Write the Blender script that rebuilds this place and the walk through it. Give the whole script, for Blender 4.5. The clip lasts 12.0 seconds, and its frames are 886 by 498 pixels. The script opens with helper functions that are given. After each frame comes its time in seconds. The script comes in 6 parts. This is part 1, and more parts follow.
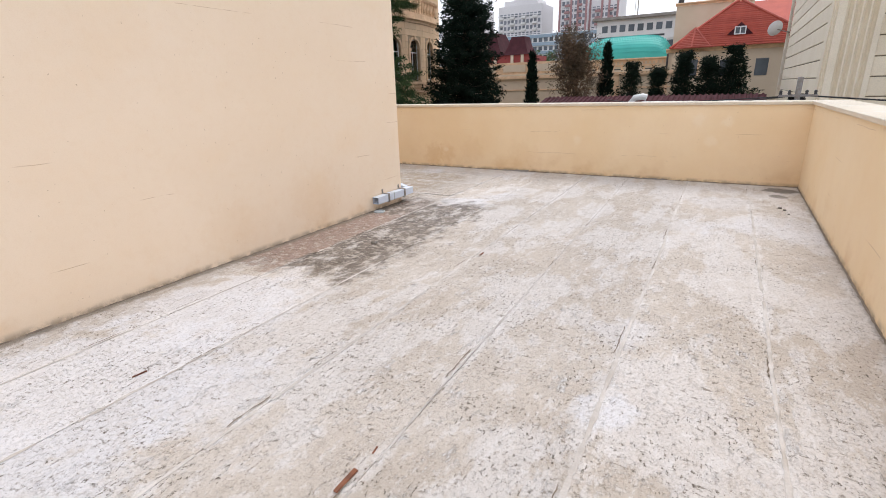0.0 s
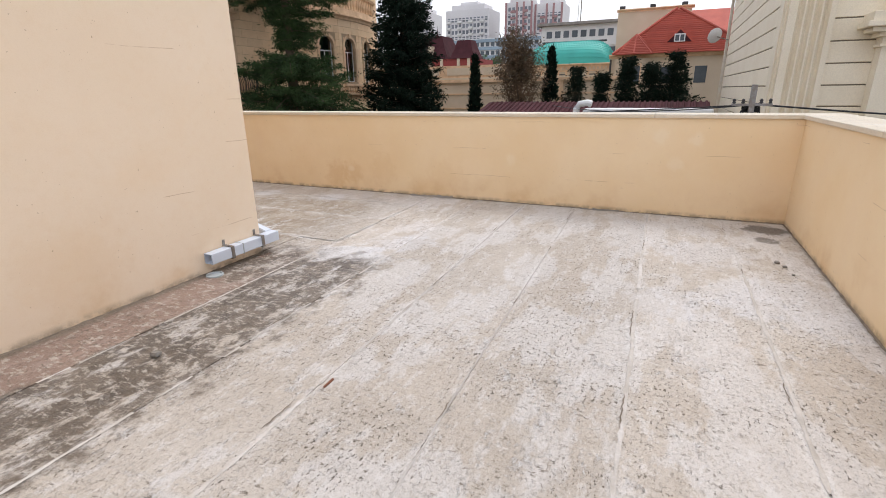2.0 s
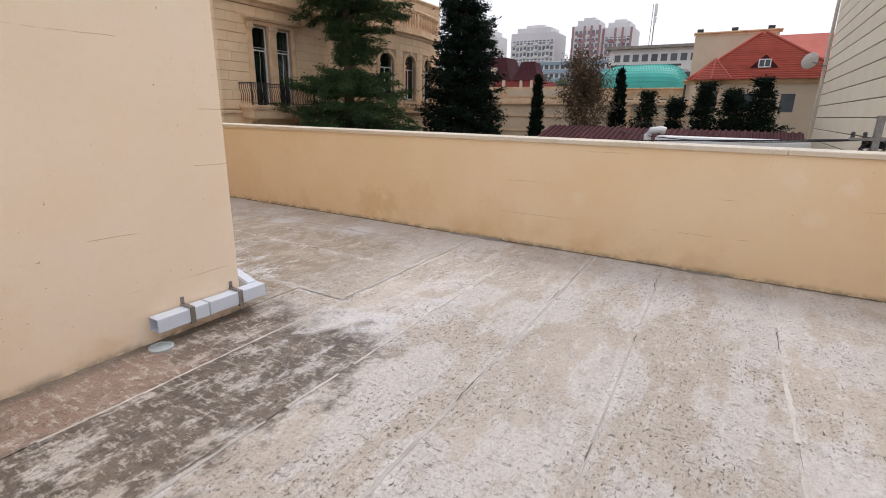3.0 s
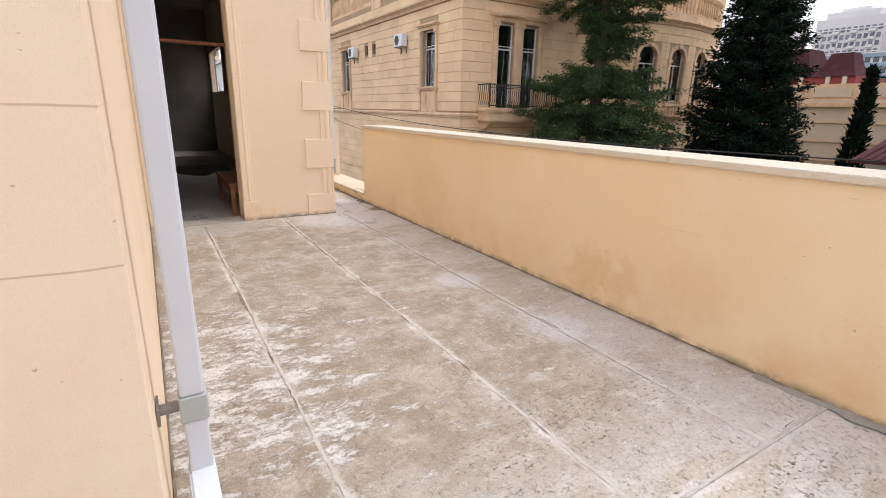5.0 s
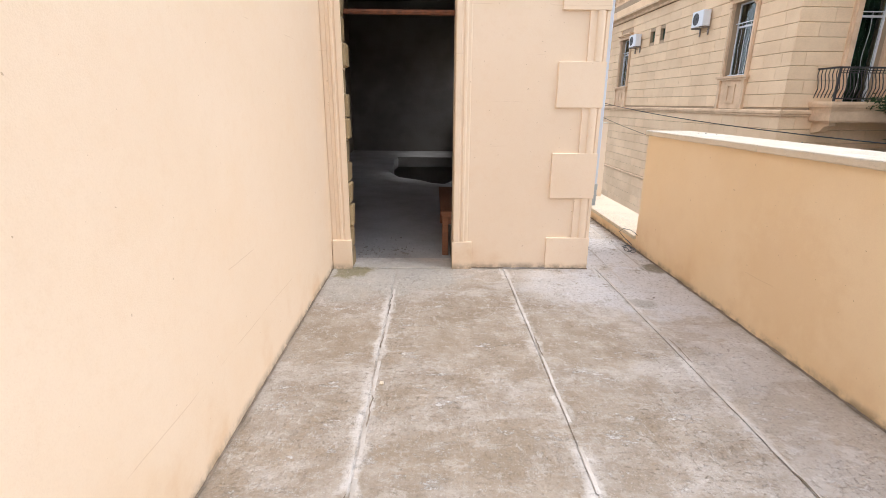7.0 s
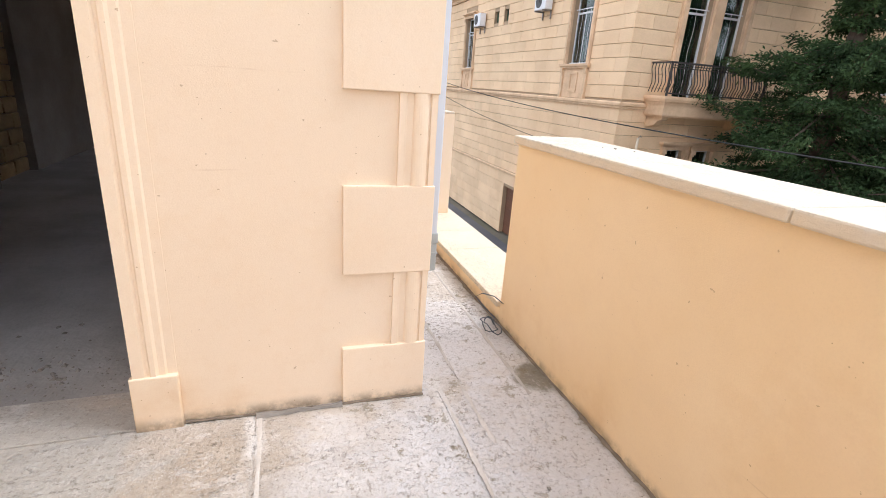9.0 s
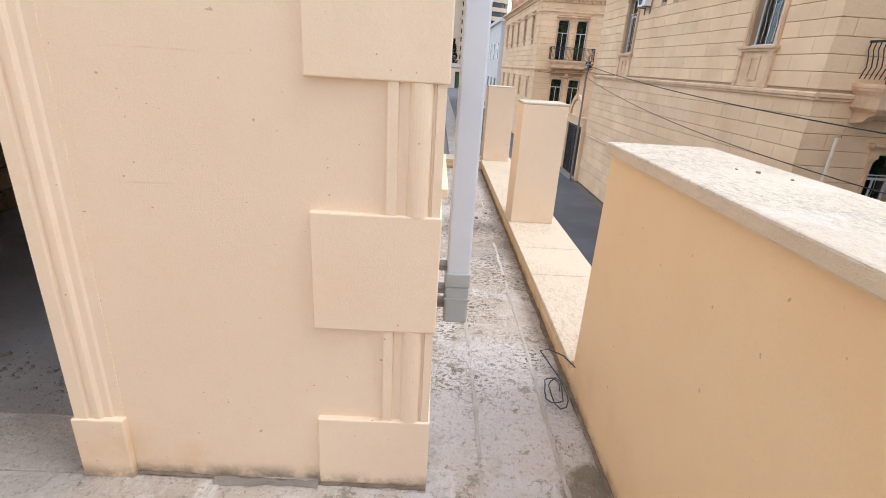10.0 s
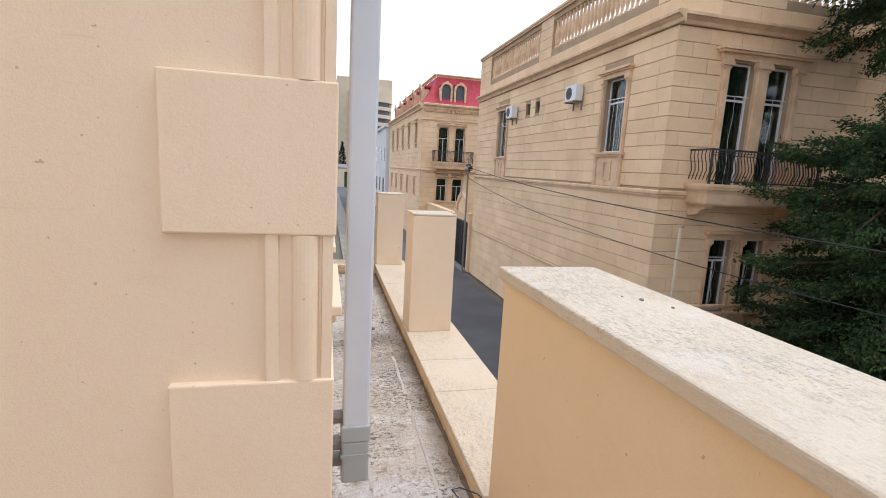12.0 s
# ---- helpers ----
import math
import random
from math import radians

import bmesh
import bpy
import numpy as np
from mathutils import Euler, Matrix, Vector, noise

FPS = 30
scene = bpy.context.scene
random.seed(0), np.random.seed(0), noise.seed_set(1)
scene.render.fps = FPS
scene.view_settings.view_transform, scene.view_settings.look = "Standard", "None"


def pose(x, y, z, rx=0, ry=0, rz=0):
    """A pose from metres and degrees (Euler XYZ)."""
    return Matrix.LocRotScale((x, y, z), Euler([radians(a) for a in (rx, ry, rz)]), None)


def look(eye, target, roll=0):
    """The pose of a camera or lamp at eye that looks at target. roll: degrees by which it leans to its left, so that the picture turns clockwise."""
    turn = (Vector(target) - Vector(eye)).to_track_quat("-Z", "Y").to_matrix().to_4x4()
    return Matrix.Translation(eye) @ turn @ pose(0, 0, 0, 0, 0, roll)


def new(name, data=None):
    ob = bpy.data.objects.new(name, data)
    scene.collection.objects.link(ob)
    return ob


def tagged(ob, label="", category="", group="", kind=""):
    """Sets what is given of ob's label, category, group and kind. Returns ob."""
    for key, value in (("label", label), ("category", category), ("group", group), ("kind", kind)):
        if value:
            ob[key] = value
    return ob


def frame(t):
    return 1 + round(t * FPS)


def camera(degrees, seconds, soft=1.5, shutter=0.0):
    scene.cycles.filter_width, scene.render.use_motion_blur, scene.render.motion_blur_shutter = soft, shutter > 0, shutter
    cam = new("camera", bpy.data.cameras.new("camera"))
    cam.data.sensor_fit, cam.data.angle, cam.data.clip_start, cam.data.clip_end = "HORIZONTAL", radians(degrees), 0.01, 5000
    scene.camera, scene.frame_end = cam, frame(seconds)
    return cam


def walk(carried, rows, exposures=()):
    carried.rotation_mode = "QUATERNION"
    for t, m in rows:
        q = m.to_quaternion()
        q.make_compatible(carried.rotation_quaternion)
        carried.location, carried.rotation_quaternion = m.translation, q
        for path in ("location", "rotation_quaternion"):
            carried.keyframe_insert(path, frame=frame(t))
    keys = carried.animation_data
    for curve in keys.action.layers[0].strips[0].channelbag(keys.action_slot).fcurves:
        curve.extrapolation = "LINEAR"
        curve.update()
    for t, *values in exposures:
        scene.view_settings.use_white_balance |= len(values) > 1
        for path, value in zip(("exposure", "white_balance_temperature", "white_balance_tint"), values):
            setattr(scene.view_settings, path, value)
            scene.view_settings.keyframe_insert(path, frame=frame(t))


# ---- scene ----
cam = camera(85.1, 12.0, soft=0.9)
PATH = [
    (0, (0.066, -0.126, 1.546), (1.704, 0.834, 0.917), -1.6),
    (0.5, (0.456, -0.194, 1.579), (2.166, 0.634, 0.955), -1.4),
    (1, (0.933, -0.079, 1.553), (2.652, 0.72, 0.914), -0.9),
    (1.5, (1.6, 0.037, 1.553), (3.318, 0.829, 0.905), -1.0),
    (2, (2.257, 0.248, 1.548), (3.987, 1.036, 0.926), -0.8),
    (2.5, (2.937, 0.468, 1.542), (4.655, 1.327, 0.987), 0.4),
    (2.7, (3.206, 0.587, 1.529), (4.901, 1.495, 0.979), 0.8),
    (4.3, (5.182, 1.791, 1.506), (6.509, 3.182, 0.952), 0.9),
    (4.5, (5.415, 2.004, 1.502), (6.651, 3.471, 0.937), 0.7),
    (5, (5.872, 2.558, 1.514), (6.873, 4.198, 0.959), 1.3),
    (5.5, (6.277, 3.134, 1.524), (6.958, 4.919, 0.931), 1.4),
    (6, (6.512, 3.734, 1.504), (6.899, 5.598, 0.892), 1.6),
    (6.5, (6.65, 4.409, 1.534), (6.767, 6.312, 0.93), 1.9),
    (6.7, (6.686, 4.692, 1.492), (6.721, 6.606, 0.913), 0.8),
    (8.3, (6.984, 6.825, 1.505), (7.375, 8.687, 0.887), -0.2),
    (8.5, (7.143, 7.004, 1.503), (7.636, 8.837, 0.873), 0.9),
    (9, (7.536, 7.424, 1.502), (8.161, 9.212, 0.86), 4.1),
    (9.5, (7.929, 7.757, 1.504), (8.365, 9.594, 0.845), 5.0),
    (10, (8.146, 8.037, 1.518), (8.205, 9.902, 0.799), 3.6),
    (10.5, (8.225, 8.163, 1.513), (7.998, 9.986, 0.722), 2.8),
    (11, (8.248, 8.187, 1.499), (8.087, 10.005, 0.683), 3.8),
    (11.5, (8.197, 8.176, 1.529), (8.396, 10.05, 0.859), 4.4),
    (12, (8.157, 8.191, 1.645), (8.628, 10.108, 1.319), 3.1),
]
walk(cam, [(t, look(eye, target, roll)) for t, eye, target, roll in PATH], [
    (0.0, 0.58, 6330, 10), (0.5, 0.5, 6330, 10), (1.0, 0.49, 6330, 10), (1.5, 0.51, 6380, 10), (2.0, 0.49, 6440, 10), (2.5, 0.22, 6520, 11), (4.5, 0.66, 6560, 12), (5.0, 0.74, 6540, 12), (5.5, 0.92, 6450, 11), (6.5, 0.88, 6180, 10),
    (8.5, 1.24, 6150, 10), (9.0, 1.14, 6180, 10), (9.5, 0.91, 6160, 10), (10.0, 0.79, 6120, 10), (10.5, 0.82, 6080, 10), (11.0, 0.98, 6080, 10), (11.5, 0.75, 6150, 10), (12.0, 0.56, 6160, 10)])

# ---- world and sun: a bright overcast day ----
SUN_AZIMUTH, SUN_HEIGHT = 100.0, 58.0
world = bpy.data.worlds.new("overcast_sky")
scene.world = world
world.use_nodes = True
wn, wl = world.node_tree.nodes, world.node_tree.links
sky = wn.new("ShaderNodeTexSky")
sky.sky_type, sky.sun_disc = "NISHITA", False
sky.sun_elevation, sky.sun_rotation = radians(SUN_HEIGHT), radians(SUN_AZIMUTH)
sky.air_density, sky.dust_density, sky.ozone_density = 1.0, 4.0, 1.0
veil = wn.new("ShaderNodeMix")
veil.data_type = "RGBA"
veil.inputs[0].default_value = 0.78
veil.inputs[7].default_value = (10.0, 10.2, 11.1, 1)
wl.new(sky.outputs[0], veil.inputs[6])
wl.new(veil.outputs[2], wn["Background"].inputs[0])
wn["Background"].inputs[1].default_value = 0.094

sun = new("sun", bpy.data.lights.new("sun", "SUN"))
sun.data.energy, sun.data.angle, sun.data.color = 0.95, radians(25), (1.0, 0.97, 0.94)
az, el = radians(SUN_AZIMUTH), radians(SUN_HEIGHT)
sun.matrix_world = look((math.sin(az) * math.cos(el) * 60, math.cos(az) * math.cos(el) * 60, math.sin(el) * 60), (0, 0, 0))


# ---- materials ----
class Nodes:
    """A few short cuts for writing node materials."""

    def __init__(self, name):
        self.mat = bpy.data.materials.new(name)
        self.mat.use_nodes = True
        self.tree = self.mat.node_tree
        self.bsdf = self.tree.nodes["Principled BSDF"]
        self.where = self.tree.nodes.new("ShaderNodeNewGeometry").outputs["Position"]

    def add(self, kind, **inputs):
        n = self.tree.nodes.new(kind)
        for key, value in inputs.items():
            self.put(n.inputs[key.replace("_", " ")], value)
        return n

    def put(self, socket, value):
        if isinstance(value, bpy.types.NodeSocket):
            self.tree.links.new(value, socket)
        else:
            socket.default_value = value

    def noise(self, scale, detail=4.0, rough=0.55, stretch=None, at=None):
        at = at or self.where
        if stretch:
            m = self.add("ShaderNodeMapping", Vector=at)
            m.inputs["Scale"].default_value = stretch
            at = m.outputs[0]
        return self.add("ShaderNodeTexNoise", Vector=at, Scale=scale, Detail=detail, Roughness=rough).outputs[0]

    def ramp(self, value, low, high, a=0.0, b=1.0):
        n = self.add("ShaderNodeMapRange", Value=value)
        n.interpolation_type = "SMOOTHSTEP"
        n.inputs[1].default_value, n.inputs[2].default_value = low, high
        n.inputs[3].default_value, n.inputs[4].default_value = a, b
        return n.outputs[0]

    def mix(self, fac, a, b, blend="MIX"):
        n = self.tree.nodes.new("ShaderNodeMix")
        n.data_type, n.blend_type = "RGBA", blend
        self.put(n.inputs[0], fac)
        self.put(n.inputs[6], (*a, 1) if isinstance(a, tuple) else a)
        self.put(n.inputs[7], (*b, 1) if isinstance(b, tuple) else b)
        return n.outputs[2]

    def math(self, op, a, b=0.0):
        n = self.tree.nodes.new("ShaderNodeMath")
        n.operation = op
        self.put(n.inputs[0], a)
        self.put(n.inputs[1], b)
        return n.outputs[0]

    def axis(self, i):
        return self.add("ShaderNodeSeparateXYZ", Vector=self.where).outputs[i]

    def blob(self, center, radius, ragged, soft=0.25):
        """A spot round a place, with a ragged edge: 1 inside, 0 outside."""
        gap = self.tree.nodes.new("ShaderNodeVectorMath")
        gap.operation = "DISTANCE"
        self.put(gap.inputs[0], self.where)
        gap.inputs[1].default_value = center
        d = self.math("ADD", gap.outputs["Value"], self.math("MULTIPLY", self.math("SUBTRACT", ragged, 0.5), radius * 2.4))
        return self.ramp(d, radius * (1 - soft), radius * (1 + soft), 1.0, 0.0)

    def any_random(self):
        """A number of its own for every object and for every loose piece of a mesh."""
        a = self.tree.nodes.new("ShaderNodeObjectInfo").outputs["Random"]
        b = self.tree.nodes.new("ShaderNodeNewGeometry").outputs["Random Per Island"]
        return self.math("FRACT", self.math("ADD", a, b))

    def bump(self, height, strength, distance=0.01, under=None):
        n = self.add("ShaderNodeBump", Height=height, Strength=strength, Distance=distance)
        if under:
            self.put(n.inputs["Normal"], under)
        return n.outputs[0]

    def done(self, color, rough, normal=None, metal=0.0):
        self.put(self.bsdf.inputs["Base Color"], (*color, 1) if isinstance(color, tuple) else color)
        self.put(self.bsdf.inputs["Roughness"], rough)
        self.put(self.bsdf.inputs["Metallic"], metal)
        if normal:
            self.put(self.bsdf.inputs["Normal"], normal)
        return self.mat


def surface(name, a, b, scale=1.5, rough=0.8, grain=60.0, bump=0.25, depth=0.004, vary=0.12, metal=0.0, stretch=None, speck=0.25):
    """Two tones in large soft patches, fine grain, a shift of tone from piece to piece, and relief."""
    n = Nodes(name)
    fine = n.noise(grain, 3.0, 0.6, stretch)
    color = n.mix(n.ramp(n.noise(scale, 5.0, 0.6, stretch), 0.3, 0.7), a, b)
    color = n.mix(n.ramp(fine, 0.3, 0.75, 0.0, speck), color, tuple(0.6 * c for c in a))
    if vary:
        tone = n.ramp(n.any_random(), 0.0, 1.0, 1.0 - vary, 1.0 + vary)
        grey = n.add("ShaderNodeCombineColor", Red=tone, Green=tone, Blue=tone).outputs[0]
        color = n.mix(1.0, color, grey, "MULTIPLY")
    normal = n.bump(fine, bump, depth)
    if name.endswith("needles") or name.startswith("maroon"):
        n.put(n.bsdf.inputs["Specular IOR Level"], 0.15)
    return n.done(color, n.ramp(fine, 0.2, 0.8, rough - 0.08, min(1.0, rough + 0.08)), normal, metal)


def glass(name, tint, rough=0.02):
    n = Nodes(name)
    n.put(n.bsdf.inputs["Transmission Weight"], 1.0)
    n.put(n.bsdf.inputs["IOR"], 1.45)
    return n.done(tint, rough)


def stucco_material(name, light, deep):
    """Cream masonry paint on fine render: faint rolling marks, hairline grazes, rusty blooms low on the walls."""
    n = Nodes(name)
    color = n.mix(n.ramp(n.noise(0.9, 5.0, 0.6), 0.3, 0.7), light, deep)
    color = n.mix(n.ramp(n.noise(3.5, 6.0, 0.65), 0.5, 0.85, 0.0, 0.45), color, tuple(1.02 * c for c in light))
    color = n.mix(n.ramp(n.noise(1.7, 5.0, 0.6), 0.52, 0.72, 0.0, 0.3), color, (0.83, 0.635, 0.43))
    color = n.mix(n.ramp(n.noise(14.0, 5.0, 0.7), 0.45, 0.75, 0.0, 0.22), color, (0.78, 0.585, 0.385))
    wobble = n.math("MULTIPLY", n.math("SUBTRACT", n.noise(1.6, 3.0, 0.5), 0.5), 0.14)
    course = n.math("FRACT", n.math("ADD", n.math("ADD", n.math("MULTIPLY", n.axis(2), 1 / 0.378), 0.5), wobble))
    course = n.ramp(n.math("ABSOLUTE", n.math("SUBTRACT", course, 0.5)), 0.003, 0.011, 1.0, 0.0)
    graze = n.math("MULTIPLY", course, n.ramp(n.noise(1.5, 4.0, 0.6, (1.0, 1.0, 2.5)), 0.57, 0.63))
    graze = n.math("MULTIPLY", graze, n.ramp(n.axis(1), 3.92, 3.96, 1.0, 0.4))
    color = n.mix(n.math("MULTIPLY", graze, 0.7), color, (0.52, 0.35, 0.20))
    ragged = n.noise(9.0, 6.0, 0.72)
    tan, pale = (0.68, 0.43, 0.19), (0.9, 0.77, 0.6)
    for center, radius, tone, share in (((8.9, 5.2, 0.25), 0.2, tan, 0.4), ((8.9, 4.9, 0.3), 0.16, tan, 0.35), ((8.9, 4.3, 0.38), 0.22, tan, 0.22), ((8.9, 7.9, 0.45), 0.4, tan, 0.2), ((8.9, 3.2, 0.2), 0.3, tan, 0.2), ((5.79, 5.6, 0.72), 0.2, tan, 0.14), ((4.1, 3.91, 0.4), 0.35, tan, 0.14), ((2.9, 3.91, 0.3), 0.25, tan, 0.14),
                                        ((8.9, -0.1, 0.95), 0.07, pale, 0.35), ((8.9, 0.3, 0.98), 0.08, pale, 0.3), ((8.9, 0.1, 0.65), 0.08, pale, 0.3), ((8.9, 2.2, 0.62), 0.07, pale, 0.3), ((8.9, 4.92, 0.36), 0.05, pale, 0.4)):
        color = n.mix(n.math("MULTIPLY", n.blob(center, radius, ragged, 0.5), share), color, tone)
    spots = n.ramp(n.noise(38.0, 2.0, 0.5), 0.745, 0.77, 0.0, 0.6)
    color = n.mix(spots, color, (0.42, 0.28, 0.15))
    low = n.math("MULTIPLY", n.ramp(n.axis(2), 0.0, 0.5, 1.0, 0.0), n.ramp(n.noise(2.2, 5.0, 0.6), 0.45, 0.7))
    color = n.mix(n.math("MULTIPLY", low, 0.5), color, (0.66, 0.42, 0.20))
    grime = n.math("MULTIPLY", n.ramp(n.axis(2), 0.0, 0.07, 1.0, 0.0), n.ramp(n.noise(7.0, 5.0, 0.7), 0.35, 0.6))
    color = n.mix(n.math("MULTIPLY", grime, 0.7), color, (0.2, 0.15, 0.1))
    color = n.mix(n.ramp(n.noise(130.0, 3.0, 0.7), 0.42, 0.72, 0.0, 0.1), color, (0.62, 0.46, 0.29))
    normal = n.bump(n.noise(180.0, 3.0, 0.6), 0.28, 0.003)
    normal = n.bump(n.noise(5.0, 6.0, 0.6), 0.22, 0.012, normal)
    return n.done(color, 0.62, normal)


def screed_material():
    """Weathered cement screed: skim coats, trowel scars, pocks, lime bloom along the joints, damp brown areas."""
    n = Nodes("weathered_screed")
    x, y = n.axis(0), n.axis(1)
    big, mid, fine = n.noise(0.8, 6.0, 0.62), n.noise(4.0, 7.0, 0.68), n.noise(45.0, 4.0, 0.65)
    scars = n.noise(3.4, 8.0, 0.74, (1.0, 1.8, 1.0))
    edge = n.math("MULTIPLY", n.math("SUBTRACT", mid, 0.5), 1.5)
    # the broad tones: pinkish beige screed, browner and rougher areas, pale skim coats
    coat = n.ramp(n.noise(1.1, 9.0, 0.62, (0.6, 1.3, 1.0)), 0.49, 0.53)
    rough_area = n.ramp(n.noise(0.9, 4.0, 0.55), 0.40, 0.58)
    color = n.mix(n.ramp(big, 0.32, 0.68), (0.60, 0.545, 0.485), (0.52, 0.455, 0.385))
    color = n.mix(n.math("MULTIPLY", rough_area, 0.35), color, (0.43, 0.375, 0.315))
    color = n.mix(n.math("MULTIPLY", coat, 0.7), color, (0.655, 0.625, 0.60))
    # the browner passage between block and parapet; it pales towards the parapet and the doorway
    passage = n.math("MULTIPLY", n.ramp(n.math("ADD", y, mid), 3.7, 4.6), n.ramp(n.math("ADD", y, mid), 9.2, 10.0, 1.0, 0.15))
    passage = n.math("MULTIPLY", passage, n.ramp(n.math("ADD", x, n.math("MULTIPLY", edge, 0.8)), 7.7, 8.5, 1.0, 0.3))
    color = n.mix(n.math("MULTIPLY", passage, n.ramp(mid, 0.4, 0.62, 0.85, 0.5)), color, (0.27, 0.21, 0.145))
    # pale smears and lime bloom
    smear = n.noise(6.0, 11.0, 0.78, (0.9, 1.5, 1.0))
    color = n.mix(n.math("MULTIPLY", n.ramp(smear, 0.53, 0.58, 0.0, 0.5), n.ramp(passage, 0.0, 1.0, 1.0, 0.45)), color, (0.70, 0.675, 0.655))
    color = n.mix(n.ramp(smear, 0.45, 0.40, 0.0, 0.4), color, (0.40, 0.345, 0.285))
    where = n.math("MULTIPLY", n.ramp(y, 3.9, 4.7), n.ramp(y, 5.7, 6.9, 1.0, 0.0))
    where = n.math("MULTIPLY", where, n.ramp(x, 6.4, 7.2, 1.0, 0.1))
    flaky = n.noise(4.5, 12.0, 0.84, (0.8, 1.5, 1.0))
    bloom = n.ramp(n.math("ADD", flaky, n.math("MULTIPLY", where, 0.095)), 0.57, 0.62, 0.0, 0.85)
    color = n.mix(bloom, color, (0.72, 0.705, 0.69))
    for center, radius, share in (((1.0, 2.9, 0), 0.85, 0.75), ((2.1, 3.1, 0), 0.6, 0.65), ((0.2, 2.3, 0), 0.7, 0.6), ((1.4, 2.2, 0), 0.4, 0.5), ((2.2, 0.24, 0), 0.16, 0.8), ((3.1, 0.3, 0), 0.2, 0.5), ((5.95, 3.0, 0), 0.42, 0.7), ((6.6, 2.7, 0), 0.3, 0.5), ((6.3, -0.75, 0), 0.5, 0.5), ((7.4, -0.2, 0), 0.4, 0.4), ((6.0, 0.1, 0), 0.3, 0.4), ((8.2, 6.1, 0), 0.2, 0.5), ((8.3, 4.9, 0), 0.22, 0.6), ((8.5, 8.9, 0), 0.55, 0.6), ((8.5, 10.0, 0), 0.5, 0.6), ((7.9, 9.0, 0), 0.4, 0.5)):
        color = n.mix(n.math("MULTIPLY", n.blob(center, radius, mid), share), color, (0.68, 0.675, 0.69))
    # lime worked out along the joints
    ragged = n.math("MULTIPLY", n.math("SUBTRACT", n.noise(7.0, 6.0, 0.7), 0.5), 0.16)
    patchy = n.ramp(n.noise(2.3, 5.0, 0.6), 0.42, 0.6)
    haze = None
    for at in (6.385, 7.38, 8.26):
        gap = n.math("ABSOLUTE", n.math("ADD", n.math("SUBTRACT", x, at), ragged))
        band = n.math("MULTIPLY", n.ramp(gap, 0.012, 0.06, 1.0, 0.0), n.ramp(y, 3.4, 3.5))
        haze = band if haze is None else n.math("MAXIMUM", haze, band)
    for a, b in ((-0.535, -0.495), (0.22, 0.345), (0.96, 1.26), (1.74, 1.96), (2.50, 2.68), (3.28, 3.44)):
        line = n.math("ADD", n.math("MULTIPLY", n.math("ADD", x, 0.5), (b - a) / 9.405), a)
        gap = n.math("ABSOLUTE", n.math("ADD", n.math("SUBTRACT", y, line), ragged))
        haze = n.math("MAXIMUM", haze, n.math("MULTIPLY", n.ramp(gap, 0.012, 0.06, 1.0, 0.0), n.ramp(y, 3.5, 3.6, 1.0, 0.0)))
    color = n.mix(n.math("MULTIPLY", haze, n.math("MULTIPLY", patchy, 0.75)), color, (0.71, 0.685, 0.66))
    # stains: mossy spots by the door, the corner pool, the rusty corner under the spout
    for center, radius, tone, share in (((8.88, 9.45, 0), 0.14, (0.15, 0.125, 0.07), 0.8), ((8.36, 8.6, 0), 0.1, (0.2, 0.175, 0.11), 0.4), ((6.45, 9.3, 0), 0.5, (0.44, 0.42, 0.385), 0.75), ((6.0, 8.95, 0), 0.3, (0.44, 0.42, 0.385), 0.6),
                                         ((8.55, -0.9, 0), 0.2, (0.12, 0.10, 0.08), 0.85), ((8.1, -0.85, 0), 0.1, (0.12, 0.10, 0.08), 0.7), ((5.72, 3.84, 0), 0.09, (0.22, 0.08, 0.03), 0.8), ((5.97, 9.33, 0), 0.16, (0.22, 0.19, 0.085), 0.8), ((8.75, 12.0, 0), 0.3, (0.22, 0.19, 0.14), 0.4)):
        color = n.mix(n.math("MULTIPLY", n.blob(center, radius, mid), share), color, tone)
    # pale lips of trowel scars, their highlights put into the colour, and pale grit
    dash = n.noise(15.0, 9.0, 0.76, (1.7, 0.75, 1.0))
    cluster = n.ramp(n.noise(1.1, 7.0, 0.66), 0.40, 0.56, 0.2, 1.0)
    cluster = n.math("MULTIPLY", cluster, n.ramp(y, 3.7, 4.3, 1.0, 0.6))
    lit_lips = n.math("MULTIPLY", n.ramp(dash, 0.45, 0.40), n.math("MULTIPLY", cluster, 0.55))
    color = n.mix(lit_lips, color, (0.70, 0.665, 0.63))
    color = n.mix(n.ramp(n.noise(75.0, 3.0, 0.7), 0.56, 0.70, 0.0, 0.3), color, (0.74, 0.71, 0.68))
    # the damp strip beside the block and the reddish clay against its foot
    wet = n.math("MULTIPLY", n.ramp(n.math("ADD", y, edge), 2.42, 2.68), n.ramp(n.math("ADD", x, edge), 2.85, 3.15))
    wet = n.math("MULTIPLY", wet, n.ramp(n.math("ADD", x, edge), 5.75, 6.2, 1.0, 0.0))
    wet = n.math("MULTIPLY", wet, n.ramp(y, 4.0, 4.5, 1.0, 0.0))
    damp = n.math("MULTIPLY", wet, n.ramp(scars, 0.50, 0.60, 1.0, 0.2))
    color = n.mix(n.math("MULTIPLY", damp, 0.92), color, n.mix(n.ramp(mid, 0.42, 0.58), (0.068, 0.05, 0.036), (0.14, 0.108, 0.08)))
    clay = n.math("MULTIPLY", wet, n.ramp(n.math("ADD", y, n.math("MULTIPLY", edge, 0.15)), 3.33, 3.40))
    clay = n.math("MULTIPLY", clay, n.ramp(n.math("ADD", x, edge), 5.0, 5.3, 1.0, 0.15))
